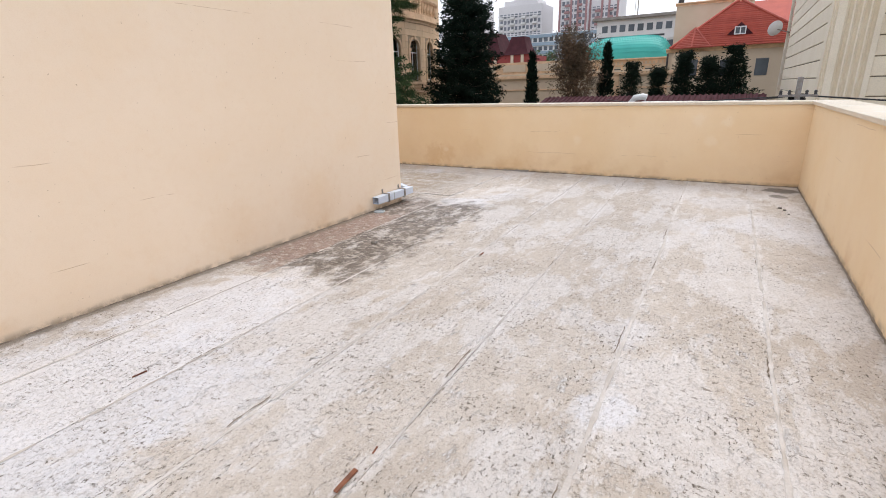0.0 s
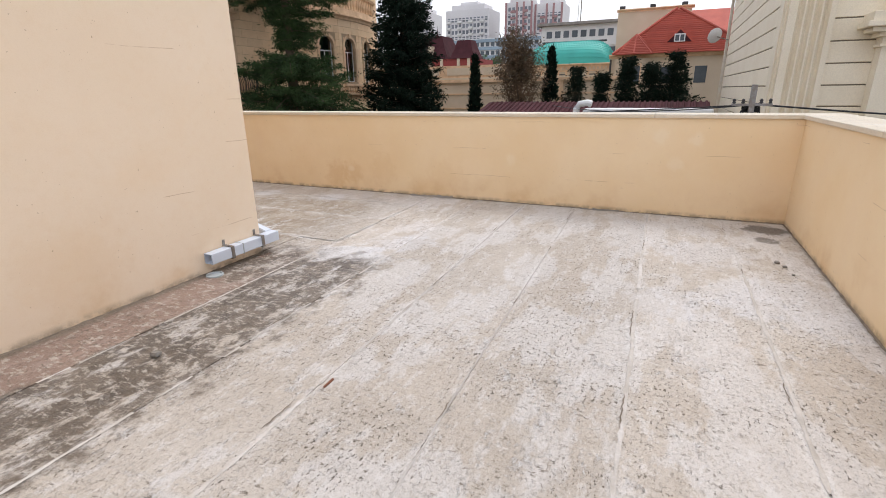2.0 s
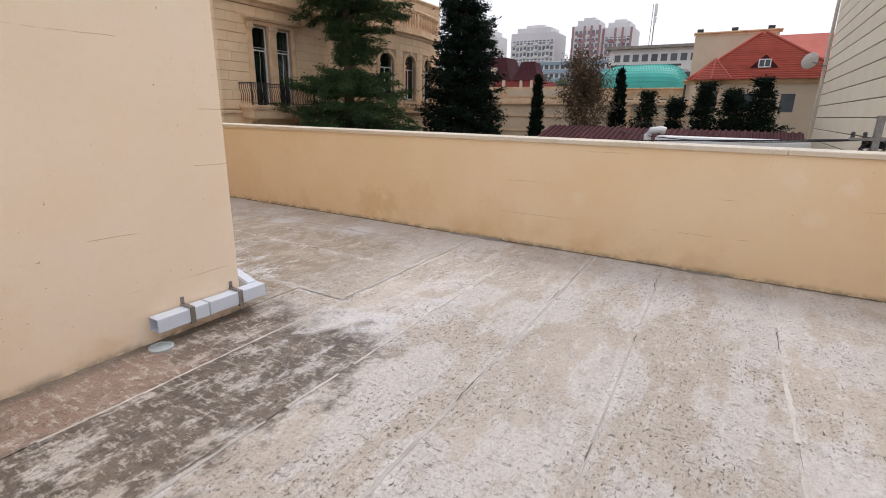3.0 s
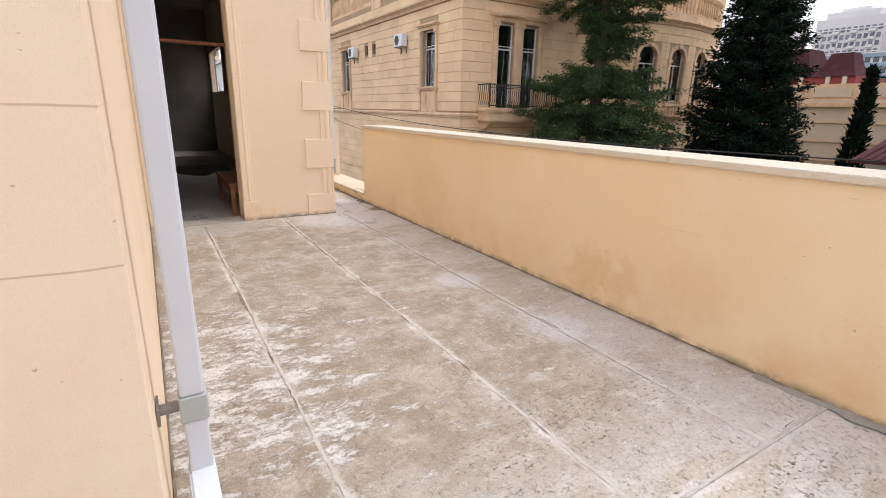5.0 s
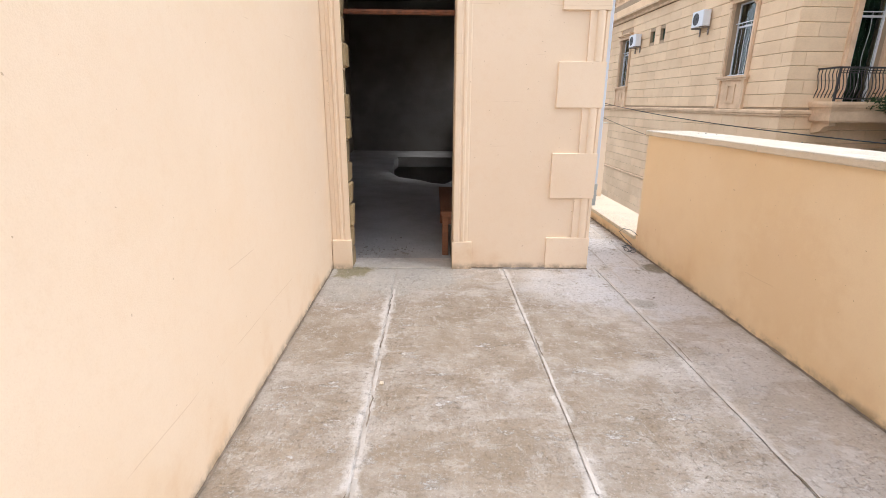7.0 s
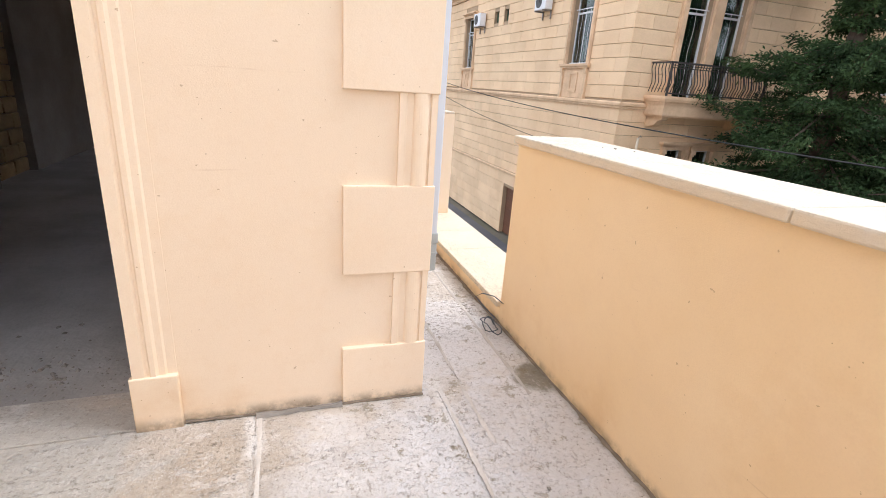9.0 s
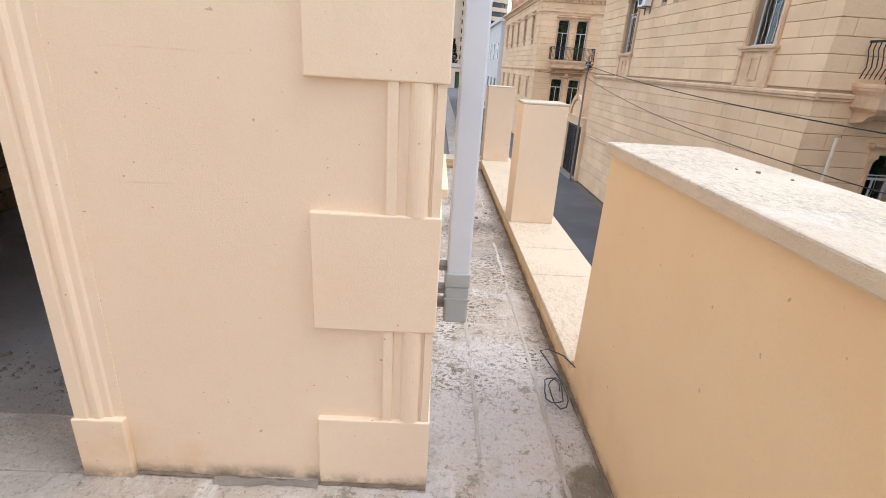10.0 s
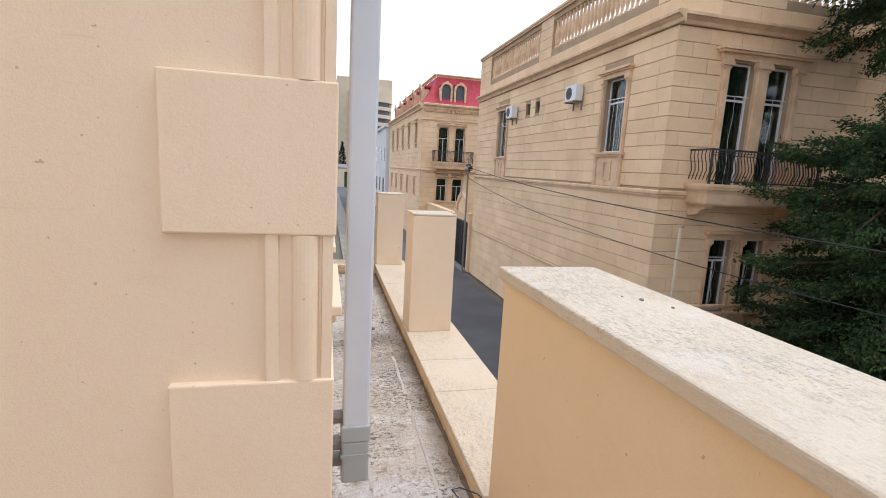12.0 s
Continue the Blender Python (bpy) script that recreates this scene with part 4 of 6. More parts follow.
# the villa's bow of arched windows, on five sides of a shallow curve
bow = [(9.4, 0.0), (9.7, -0.45), (11.9, -0.8), (14.1, -0.8), (16.5, -0.4), (17.55, 0.0)]
for i, (a, b) in enumerate(zip(bow, bow[1:])):
    length = math.hypot(b[0] - a[0], b[1] - a[1])
    M = pose(a[0], a[1], 0, 0, 0, math.degrees(math.atan2(b[1] - a[1], b[0] - a[0])))
    wide = length > 1.6
    c = length / 2
    hi, lo = (c - 0.6, 7.2, c + 0.6, 9.85), (c - 0.55, 2.2, c + 0.55, 4.95)
    holes = [hi, lo] if wide else []
    wall = part("wall", split_wall(0, length, 0, 10.9, holes, 0.3), LIME_CORE, villa, "bowed limestone wall with arched windows", M)
    clear = [trim_free(h, 0.2, 0.2, 0.0) for h in holes]
    lay_stones(stone_rows(0, length, 0.6, 6.2, clear, 0.39, 1.1, rng) + stone_rows(0, length, 6.45, 10.85, clear, 0.40, 1.1, rng), wall, LIME, Matrix(), limit=24, near=lambda s: abs(s[1] - 7.5))
    for h in holes:
        window_unit(villa, M, *h, bars=1, transom=0.68)
        spring = h[3] - 0.6
        part("arch", spandrels(h[0], h[2], spring, h[3], 0.15), LIME_TRIM, villa, m=M)
        part("arch_moulding", arch_trim(h[0], h[2], spring, h[3]), LIME_TRIM, villa, m=M)
        for near, far in ((h[0] - 0.2, h[0]), (h[2], h[2] + 0.2)):
            part("pilaster", boxes((near, -0.09, h[1], far, 0, spring - 0.16)), LIME_TRIM, villa, m=M)
            part("capital", boxes((near - 0.04, -0.13, spring - 0.16, far + 0.04, 0, spring)), LIME_TRIM, villa, m=M)
    for name, prof, z in (("string_course", BAND, 6.2), ("cornice", CORNICE, 10.87)):
        run(villa, name, prof, (a[0], a[1], z), (b[0], b[1], z))
    if wide:
        part("window_rail", boxes((0.2, -0.28, 6.95, length - 0.2, -0.1, 7.08), (0.2, -0.3, 6.39, length - 0.2, 0, 6.5)), LIME_TRIM, villa, m=M)
        balusters(villa, M, 0.3, length - 0.3, 6.5, 6.95, 0.24, -0.19)
    run(villa, "coping", BAND, (a[0], a[1], 12.4), (b[0], b[1], 12.4))
    run(villa, "bow_kerb", [(0, 0), (0.05, 0), (0.05, 0.35), (-0.2, 0.35), (-0.2, 0)], (a[0], a[1], 11.17), (b[0], b[1], 11.17))
    balusters(villa, M, 0.1, length - 0.1, 11.5, 12.4, 0.27, 0.05)
part("bow_roof", prism([*bow[::-1]][::-1], 11.0, 11.15), CONCRETE, villa)

air_conditioner(17.37, 25.5, 4.42, -90)
air_conditioner(17.37, 31.9, 4.36, -90)

# ---- the house with the crimson mansard further down the street ----
manor = thing("mansard_house", "limestone house with crimson mansard roof and balcony", "house", pose(16.4, 52, -5))
mf = [(1.55, 7.3, 2.45, 10.4), (3.1, 7.3, 4.0, 10.4), (1.55, 3.7, 2.5, 5.8), (3.05, 3.7, 4.0, 5.8)]
wall = part("wall", split_wall(0, 12, 0, 12.1, mf, 0.3), LIME_CORE, manor, "limestone front with balcony", pose(0, 0, 0))
lay_stones(stone_rows(0, 12, 0, 12.1, [trim_free(h, 0.12, 0.1, 0.1) for h in mf], 0.45, 1.3, rng), wall, LIME, Matrix(), limit=0, depth=0.03)
for h in mf:
    window_unit(manor, FR, *h, bars=1)
    surround(manor, FR, *h, side=0.12)
MS = pose(0, 23, 0, 0, 0, -90)
ms = [(3 + 4.2 * i, 9.0, 4.0 + 4.2 * i, 10.9) for i in range(5)] + [(3.2 + 4.2 * i, 4.2, 3.9 + 4.2 * i, 5.6) for i in range(5)]
wall = part("wall", split_wall(0, 22.99, 0, 12.1, ms, 0.3), LIME_CORE, manor, "limestone street side", MS)
lay_stones(stone_rows(0, 23, 0, 12.1, [trim_free(h, 0.1, 0.1, 0.1) for h in ms], 0.45, 1.3, rng), wall, LIME, Matrix(), limit=0, depth=0.03)
for h in ms:
    window_unit(manor, MS, *h, bars=0)
    surround(manor, MS, *h, side=0.1)
for z, prof, s in ((11.9, CORNICE, 1.6), (6.4, BAND, 1.0), (10.9, BAND, 0.8)):
    run(manor, "cornice", prof, (-0.02, 23, z), (-0.02, -0.2, z), None, s)
    run(manor, "cornice", prof, (-0.02, -0.02, z), (12, -0.02, z), None, s)
dentil = mesh_of("dentil", boxes((0, -0.2, 0, 0.16, 0, 0.2)), LIME_TRIM)
for i in range(20):
    part("dentil", dentil, LIME_TRIM, manor, m=pose(0.1 + i * 0.36, 0, 11.7))
iron_balcony(manor, FR, 1.0, 4.7, 7.25, 0.9)


def mansard(x0, y0, x1, y1, z0, z1, inset, material, parent):
    """A steep bellied roof with four sides and a flat top."""
    bm = bmesh.new()
    rings = []
    for f, t in ((0.0, 0.0), (0.35, 0.25), (0.62, 0.5), (0.84, 0.78), (1.0, 1.0)):
        d, z = inset * f, z0 + (z1 - z0) * t
        rings.append([bm.verts.new(p) for p in ((x0 + d, y0 + d, z), (x1 - d, y0 + d, z), (x1 - d, y1 - d, z), (x0 + d, y1 - d, z))])
    for a, b in zip(rings, rings[1:]):
        for i in range(4):
            bm.faces.new((a[i], a[(i + 1) % 4], b[(i + 1) % 4], b[i]))
    bm.faces.new(rings[-1])
    roof = part("roof", bm, material, parent, "scaled crimson mansard roof" if material is PINK_TILE else "")
    return roof


roof = mansard(0.0, 0.0, 12, 23, 12.38, 15.0, 1.5, PINK_TILE, manor)
run(manor, "roof_kerb", CORNICE, (1.4, 21.5, 14.95), (1.4, 1.3, 14.95), None, 0.8)
run(manor, "roof_kerb", CORNICE, (1.4, 1.4, 14.95), (10.6, 1.4, 14.95), None, 0.8)


def shingles(parent, x0, x1, z0, z1, y_at, material):
    """Rows of small shingles on a sloping front; joined, as they are many and far."""
    v, f = [], []
    rows = int((z1 - z0) / 0.22)
    for r in range(rows):
        z = z0 + r * 0.22
        ya, yb = y_at(z) - 0.03, y_at(z + 0.24) - 0.012
        x = x0 + (0.13 if r % 2 else 0.0)
        while x < x1 - 0.2:
            k = len(v)
            v += [(x, ya, z), (x + 0.125, ya, z - 0.06), (x + 0.25, ya, z), (x + 0.25, yb, z + 0.24), (x, yb, z + 0.24)]
            f.append((k, k + 1, k + 2, k + 3, k + 4))
            x += 0.26
    tagged(part("shingles", (v, [], f), material, parent), kind="stuff")


belly_z = [0.0, 0.25, 0.5, 0.78, 1.0]
belly_d = [0.0, 0.35, 0.62, 0.84, 1.0]
shingles(roof, 1.2, 11.0, 12.45, 14.7, lambda z: 1.5 * float(np.interp((z - 12.38) / 2.62, belly_z, belly_d)), PINK_TILE)


def dormer(parent, m, w=1.15, h=1.9):
    """An arched stone dormer with a dark round-headed window."""
    c = w / 2
    body = part("dormer", boxes((0, 0, 0, 0.16, 1.4, h - 0.5), (w - 0.16, 0, 0, w, 1.4, h - 0.5), (0.16, 0, 0, w - 0.16, 1.4, 0.12)), LIME_TRIM, parent, "arched limestone dormer", m)
    part("arch_moulding", arch_trim(0.16, w - 0.16, h - 0.62, h - 0.2, 0.17, 0.1), LIME_TRIM, body)
    part("window", boxes((0.16, 0.2, 0.12, w - 0.16, 0.24, h - 0.3)), FAR_GLASS, body)
    part("arch", spandrels(0.16, w - 0.16, h - 0.62, h - 0.2, 0.3), LIME_TRIM, body)
    part("top", boxes((0.1, 0.3, h - 0.3, w - 0.1, 1.4, h - 0.1), bevel=0.06), PINK_TILE, body)


for u in (1.55, 2.85):
    dormer(manor, pose(u, 0.25, 12.5))
for y in (21.0, 16.5, 12.0, 7.5, 3.5):
    dormer(manor, pose(0.25, y, 12.5, 0, 0, -90))

# the street wall and its gate between the two houses
street_wall = setting("wall_street", boxes((17.2, 38.25, -5, 17.5, 38.55, -1.3), (17.2, 42.0, -5, 17.5, 52, -1.6), (17.2, 38.55, -1.7, 17.5, 42.0, -1.3)), LIME, "limestone street wall with a gate", "wall")
part("coping", boxes((17.1, 38.25, -1.3, 17.6, 42.2, -1.14), (17.1, 42.2, -1.6, 17.6, 52, -1.44)), LIME_TRIM, street_wall)
part("pediment", arch_trim(0.6, 2.85, 3.7, 4.85, 0.3, 0.16), LIME_TRIM, street_wall, "round carved gate pediment", pose(17.3, 42.0, -5, 0, 0, -90))
part("pediment_field", boxes((17.25, 39.3, -1.14, 17.45, 41.3, -0.55), (17.25, 39.7, -0.55, 17.45, 40.9, -0.3)), LIME, street_wall)
gate = thing("gate", "dark wrought iron double street gate, closed", "gate", pose(17.3, 42.0, -5, 0, 0, -90))
for a, b in ((0.05, 1.7), (1.74, 3.4)):
    leaf = part("gate_leaf", boxes((a, 0, 0.05, b, 0.05, 0.12), (a, 0, 3.15, b, 0.05, 3.25), (a, 0, 0.12, a + 0.07, 0.05, 3.15), (b - 0.07, 0, 0.12, b, 0.05, 3.15), (a, 0.06, 0.05, b, 0.08, 3.25)), IRON, gate)
    for i in range(9):
        part("bar", boxes((a + 0.15 + i * 0.165, -0.02, 0.12, a + 0.18 + i * 0.165, 0.01, 3.15)), IRON, leaf)


# ---- trees ----
def foliage(spots, size, spread, count, r, flat=0.6, droop=0.3):
    """Many small twigs round each spot, each a slim blade of two triangles."""
    rs = np.random.RandomState(r)
    spots = np.asarray(spots, float)
    c = np.repeat(spots[:, :3], count, axis=0)
    way = np.repeat(spots[:, 3:6], count, axis=0)
    k = len(c)
    c = c + rs.normal(0, 1, (k, 3)) * spread * np.array([1, 1, flat])
    d = way + rs.normal(0, 0.75, (k, 3))
    d[:, 2] -= droop
    d /= np.linalg.norm(d, axis=1, keepdims=True)
    side = np.cross(d, rs.normal(0, 1, (k, 3)))
    side /= np.linalg.norm(side, axis=1, keepdims=True)
    length = size * rs.uniform(0.6, 1.4, (k, 1))
    width = length * rs.uniform(0.09, 0.19, (k, 1))
    verts = np.stack([c, c + d * length * 0.5 + side * width, c + d * length, c + d * length * 0.5 - side * width], axis=1).reshape(-1, 3)
    return verts.tolist(), [], [(4 * i, 4 * i + 1, 4 * i + 2, 4 * i + 3) for i in range(k)]


def conifer(x, y, base, top, radius, label, seed, material, levels=26, per=7, low=0.1, power=0.85, twig=0.3, count=10, droop=0.25, skew=0.35, reach_at=None, wall_y=99.0, bare=None):
    """A tapered trunk, whorls of drooping limbs, and a ragged crown of needled twigs."""
    r = random.Random(seed)
    tree = thing("conifer_tree", label, "tree", pose(x, y, base))
    h = top - base
    part("trunk", lathe([(h * 0.022 * (1 - t) ** 0.8 + 0.02, h * t) for t in (0, 0.03, 0.1, 0.25, 0.45, 0.65, 0.85, 0.97)], 9), BARK, tree)
    limbs = bmesh.new()
    spots = []
    for i in range(levels):
        t = low + (1 - low) * (i + r.random() * 0.6) / levels
        reach = reach_at(h * t) if reach_at else radius * (1 - t) ** power * (1 + 0.04 * i / levels)
        turn = r.random() * 6.28
        for j in range(per):
            if r.random() < 0.12:
                continue
            a = turn + 6.28 * (j + r.uniform(-0.35, 0.35)) / per
            length = max(0.35, reach * r.uniform(1 - skew, 1 + skew * 0.6))
            if bare and bare[0] < h * t < bare[1] and math.cos(a) < 0.1:
                length *= 0.35
            if math.sin(a) > 0.05:
                length = min(length, (wall_y - y) / math.sin(a))
            fall = length * r.uniform(0.05, droop * 1.4)
            pts = [(math.cos(a) * length * s, math.sin(a) * length * s, h * t + length * 0.10 * s - fall * s * s * 1.3 + (0.16 * length * s ** 5)) for s in (0.0, 0.33, 0.66, 1.0)]
            for p, q in zip(pts, pts[1:]):
                rad = max(0.012, 0.016 * length * (1 - math.hypot(p[0], p[1]) / (length + 0.01)))
                limb = [Vector(p), Vector(q)]
                s1 = Vector((-math.sin(a), math.cos(a), 0)) * rad
                up = Vector((0, 0, rad))
                ring = [[limbs.verts.new(e + o) for o in (s1, up, -s1 - up)] for e in limb]
                for n in range(3):
                    limbs.faces.new((ring[0][n], ring[0][(n + 1) % 3], ring[1][(n + 1) % 3], ring[1][n]))
            n = max(3, int(length / 0.26))
            for m in range(n):
                s = 0.18 + 0.82 * (m + r.random() * 0.7) / n
                f = s * 3
                g = min(2, int(f))
                p = [pts[g][e] + (pts[g + 1][e] - pts[g][e]) * (f - g) for e in range(3)]
                side = r.uniform(-1, 1) * 0.30 * length * (1.1 - s)
                p[0] += -math.sin(a) * side
                p[1] += math.cos(a) * side
                spots.append((*p, math.cos(a), math.sin(a), 0.0))
    tagged(part("branchwork", limbs, BARK, tree), kind="stuff")
    tagged(part("crown", foliage(spots, twig, 0.15, count, seed, 0.55, 0.35), material, tree), kind="stuff")
    return tree


def cypress(x, y, base, top, radius, seed, label="slim dark column cypress"):
    r = random.Random(seed)
    tree = thing("cypress_tree", label, "tree", pose(x, y, base), "cypresses beyond the garden")
    h = top - base
    part("trunk", lathe([(0.12, 0), (0.1, h * 0.3), (0.05, h * 0.7), (0.015, h * 0.97)], 7), BARK, tree)
    spots = []
    for i in range(int(h * 70)):
        t = r.random()
        w = radius * min(1.0, (t + 0.04) * 6) * (1 - t ** 2.2) * math.sqrt(r.uniform(0.25, 1.0)) * r.uniform(0.85, 1.15)
        a = r.random() * 6.283
        spots.append((math.cos(a) * w, math.sin(a) * w, h * (0.04 + 0.96 * t), math.cos(a) * 0.5, math.sin(a) * 0.5, 1.4))
    tagged(part("crown", foliage(spots, 0.34, 0.05, 7, seed, 1.0, -0.2), NEEDLE, tree), kind="stuff")


def loose_tree(x, y, base, top, radius, seed, material, label, kind="tree", dense=150, leaf=0.2):
    """A broad-leaved tree: forked limbs and separate clumps of leaves with gaps."""
    r = random.Random(seed)
    tree = thing("broadleaf_tree", label, kind, pose(x, y, base))
    h = top - base
    part("trunk", lathe([(0.16, 0), (0.12, h * 0.25), (0.08, h * 0.5), (0.03, h * 0.9)], 7), BARK, tree)
    limbs, spots = bmesh.new(), []
    for i in range(34):
        t = r.uniform(0.3, 0.97)
        a, length = r.random() * 6.283, radius * r.uniform(0.5, 1.05) * (1.15 - abs(t - 0.6))
        pts = [(0, 0, h * t * 0.8), (math.cos(a) * length * 0.5, math.sin(a) * length * 0.5, h * (t * 0.8 + 0.08)), (math.cos(a) * length, math.sin(a) * length, min(h, h * (t * 0.8 + 0.2)))]
        bm = tube(pts, 0.025, 4)
        me = bpy.data.meshes.new("limb")
        bm.to_mesh(me)
        bm.free()
        limbs.from_mesh(me)
        for _ in range(dense // 34 + 1):
            s = r.uniform(0.35, 1.05)
            p = [pts[0][e] + (pts[2][e] - pts[0][e]) * s for e in range(3)]
            spots.append((p[0] + r.gauss(0, 0.3), p[1] + r.gauss(0, 0.3), p[2] + r.gauss(0, 0.3), r.uniform(-1, 1), r.uniform(-1, 1), r.uniform(-0.5, 0.8)))
    tagged(part("branchwork", limbs, BARK, tree), kind="stuff")
    tagged(part("crown", foliage(spots, leaf, 0.22, 26, seed, 0.9, 0.1), material, tree), kind="stuff")


def cedar_reach(z):
    """Wide skirts, a narrow waist, and long boughs again above it."""
    return float(np.interp(z, (0.0, 2.0, 5.5, 7.3, 8.4, 9.2, 10.0, 11.2, 13.0, 15.8), (2.9, 3.2, 3.2, 2.9, 1.4, 1.25, 2.7, 3.3, 2.4, 0.4)))


conifer(22.2, 17.35, -5, 10.8, 3.0, "large dark cedar with drooping layered limbs", 3, SPRUCE, 40, 10, 0.04, 0.5, 0.13, 92, 0.34, 0.3, cedar_reach, 20.1, (8.3, 11.2))
conifer(30.0, 15.3, -5, 11.8, 3.4, "tall dense dark green conifer", 5, NEEDLE, 46, 11, 0.06, 0.75, 0.2, 44, 0.12, 0.22)
cypress(36, 12.95, -5, 3.7, 0.55, 11)
cypress(40, 8.5, -5, 4.3, 0.75, 12)
conifer(38, 6.3, -5, 3.0, 3.0, "young fir with open pointed limbs", 15, NEEDLE, 20, 5, 0.4, 1.0, 0.2, 20, -0.06, 0.6)
conifer(38, 4.6, -5, 2.6, 1.2, "small narrow dark fir", 20, NEEDLE, 26, 7, 0.2, 0.9, 0.2, 26, -0.05, 0.3)
conifer(38, 3.0, -5, 3.4, 2.2, "young spruce with open pointed limbs", 19, NEEDLE, 26, 6, 0.3, 0.85, 0.2, 28, -0.08, 0.55)
conifer(38.5, 1.55, -5, 3.1, 2.5, "young spruce with open pointed limbs", 16, NEEDLE, 26, 6, 0.3, 0.85, 0.2, 28, -0.08, 0.55)
conifer(38, 0.15, -5, 3.75, 2.9, "young spruce with open pointed limbs", 17, NEEDLE, 26, 6, 0.3, 0.9, 0.2, 30, -0.1, 0.6)
loose_tree(38, 10.2, -5, 5.6, 1.7, 18, RUSSET, "thin brownish tree with sparse dry leaves", dense=620, leaf=0.2)

# ---- the pale clad house with the fluted corner ----
pale = thing("pale_house", "tall pale house with grooved cladding and fluted corner pilaster", "house", pose(20.0, -2.55, -5))
core = part("wall", boxes((0, -30, 0, 17.6, 0, 20)), PALE_CORE, pale, "pale cladding in deep grooved courses")


def courses(parent, m, u0, u1, z0, z1, step, material, gap=0.035):
    me = mesh_of("cladding_panel", plate(u1 - u0, step - gap, 0.05, 0.012), material)
    for i in range(int((z1 - z0) / step)):
        part("cladding_panel", me, material, parent, m=m @ Matrix.Translation((u0, 0, z0 + i * step)))


courses(core, pose(17.6, 0, 0, 0, 0, 180), 0.25, 16.6, 0.2, 19.8, 0.58, PALE)
PW = pose(0, -30, 0, 0, 0, -90) @ Matrix.Translation((-30, 0, 0))
courses(core, PW, 1.06, 29.5, 0.2, 19.8, 0.58, PALE)
flute = [(0, 0), (0.16, 0), (0.16, 0.14)]
for i in range(4):
    c = 0.2 + i * 0.2
    flute += [(0.16, c), (0.07, c + 0.03), (0.03, c + 0.08), (0.07, c + 0.13), (0.16, c + 0.16)]
flute += [(0.16, 1.1), (0, 1.1)]
part("pilaster", sweep([(a, -b) for a, b in flute], (0.0, 0.06, 0), (0.0, 0.06, 20), (0, 1, 0)), PALE, pale, "fluted pale corner pilaster")
part("pilaster", boxes((0.0, 0, 0, 0.9, 0.12, 20), (0.12, 0.12, 0, 0.78, 0.16, 20)), PALE, pale)
pier_bay = part("bay_pier", boxes((-0.5, -3.5, 0, 0, -2.1, 7.5), (-0.42, -3.4, 8.35, 0, -2.15, 20), bevel=0.01), PALE, pale)
part("bay_capital", boxes((-0.56, -3.56, 7.5, 0, -2.04, 7.58), (-0.52, -3.52, 7.58, 0, -2.08, 7.75), (-0.64, -3.64, 7.75, 0, -1.95, 7.86), (-0.8, -3.8, 7.86, 0, -1.75, 7.98), (-0.92, -3.95, 7.98, 0, -1.6, 8.12), (-0.84, -3.85, 8.12, 0, -1.7, 8.35), bevel=0.015), PALE, pale, "moulded pale capital")
part("bay_wall", boxes((-0.3, -9.0, 0, 0, -3.5, 20)), PALE, pale)
part("downpipe", tube([(17.75, 0.12, 0), (17.75, 0.12, 19)], 0.08, 8), CAP, pale)
part("satellite_dish", lathe([(0.02, 0), (0.3, 0.05), (0.52, 0.16), (0.55, 0.19), (0.52, 0.19), (0.3, 0.09), (0.02, 0.04)], 18), WHITE, pale, "white satellite dish", pose(17.6, 0.75, 9.45, 70, 0, 120) @ Matrix.Diagonal((0.8, 0.8, 0.8, 1)))
part("dish_arm", tube([(17.6, 0.05, 9.2), (17.6, 0.7, 9.42)], 0.03, 6), STEEL, pale)

# ---- poles and cables along the street ----
def utility_pole(x, y, base, top, label, thick):
    ob = thing("utility_pole", label, "utility pole", pose(x, y, base), "utility poles along the street")
    h = top - base
    part("post", boxes((-thick / 2, -thick / 2, 0, thick / 2, thick / 2, h), bevel=0.015), STEEL, ob, "grey square metal post")
    part("crossarm", boxes((-0.06, -0.45, h - 0.52, 0.06, 0.45, h - 0.46), (-0.22, -0.06, h - 0.75, 0.22, 0.06, h - 0.7), (-0.1, -0.3, h - 0.9, 0.1, 0.3, h - 0.84)), STEEL, ob)
    for y0, z0 in ((-0.4, -0.46), (0.4, -0.46), (-0.2, -0.46), (0.2, -0.46), (-0.25, -0.84), (0.25, -0.84)):
        part("insulator", lathe([(0.03, 0), (0.045, 0.03), (0.03, 0.05), (0.045, 0.08), (0.02, 0.12)], 8), IRON, ob, m=pose(0, y0, h + z0))
    part("cable_bundle", tube([(0.12 + 0.1 * math.cos(a * 0.9), 0.22 * math.sin(a * 1.7), h - 0.62 - 0.16 * math.cos(a * 1.1)) for a in (i * 0.45 for i in range(34))], 0.016, 5), RUBBER, ob, "tangle of black cable at the crossarm")
    for k in range(3):
        part("cable_loop", tube([(0.1 + 0.06 * math.sin(a + k), 0.2 * math.cos(a * 1.7 + 2 * k), h - 0.58 - 0.09 * math.sin(a * 1.3 + k)) for a in (i * 0.4 for i in range(24))], 0.018, 5), RUBBER, ob)
    return ob


utility_pole(17.25, -1.66, -5, 1.6, "grey metal utility pole tangled with cables", 0.13)
utility_pole(16.95, 38.35, -5, 2.4, "slim grey utility pole by the gate", 0.1)


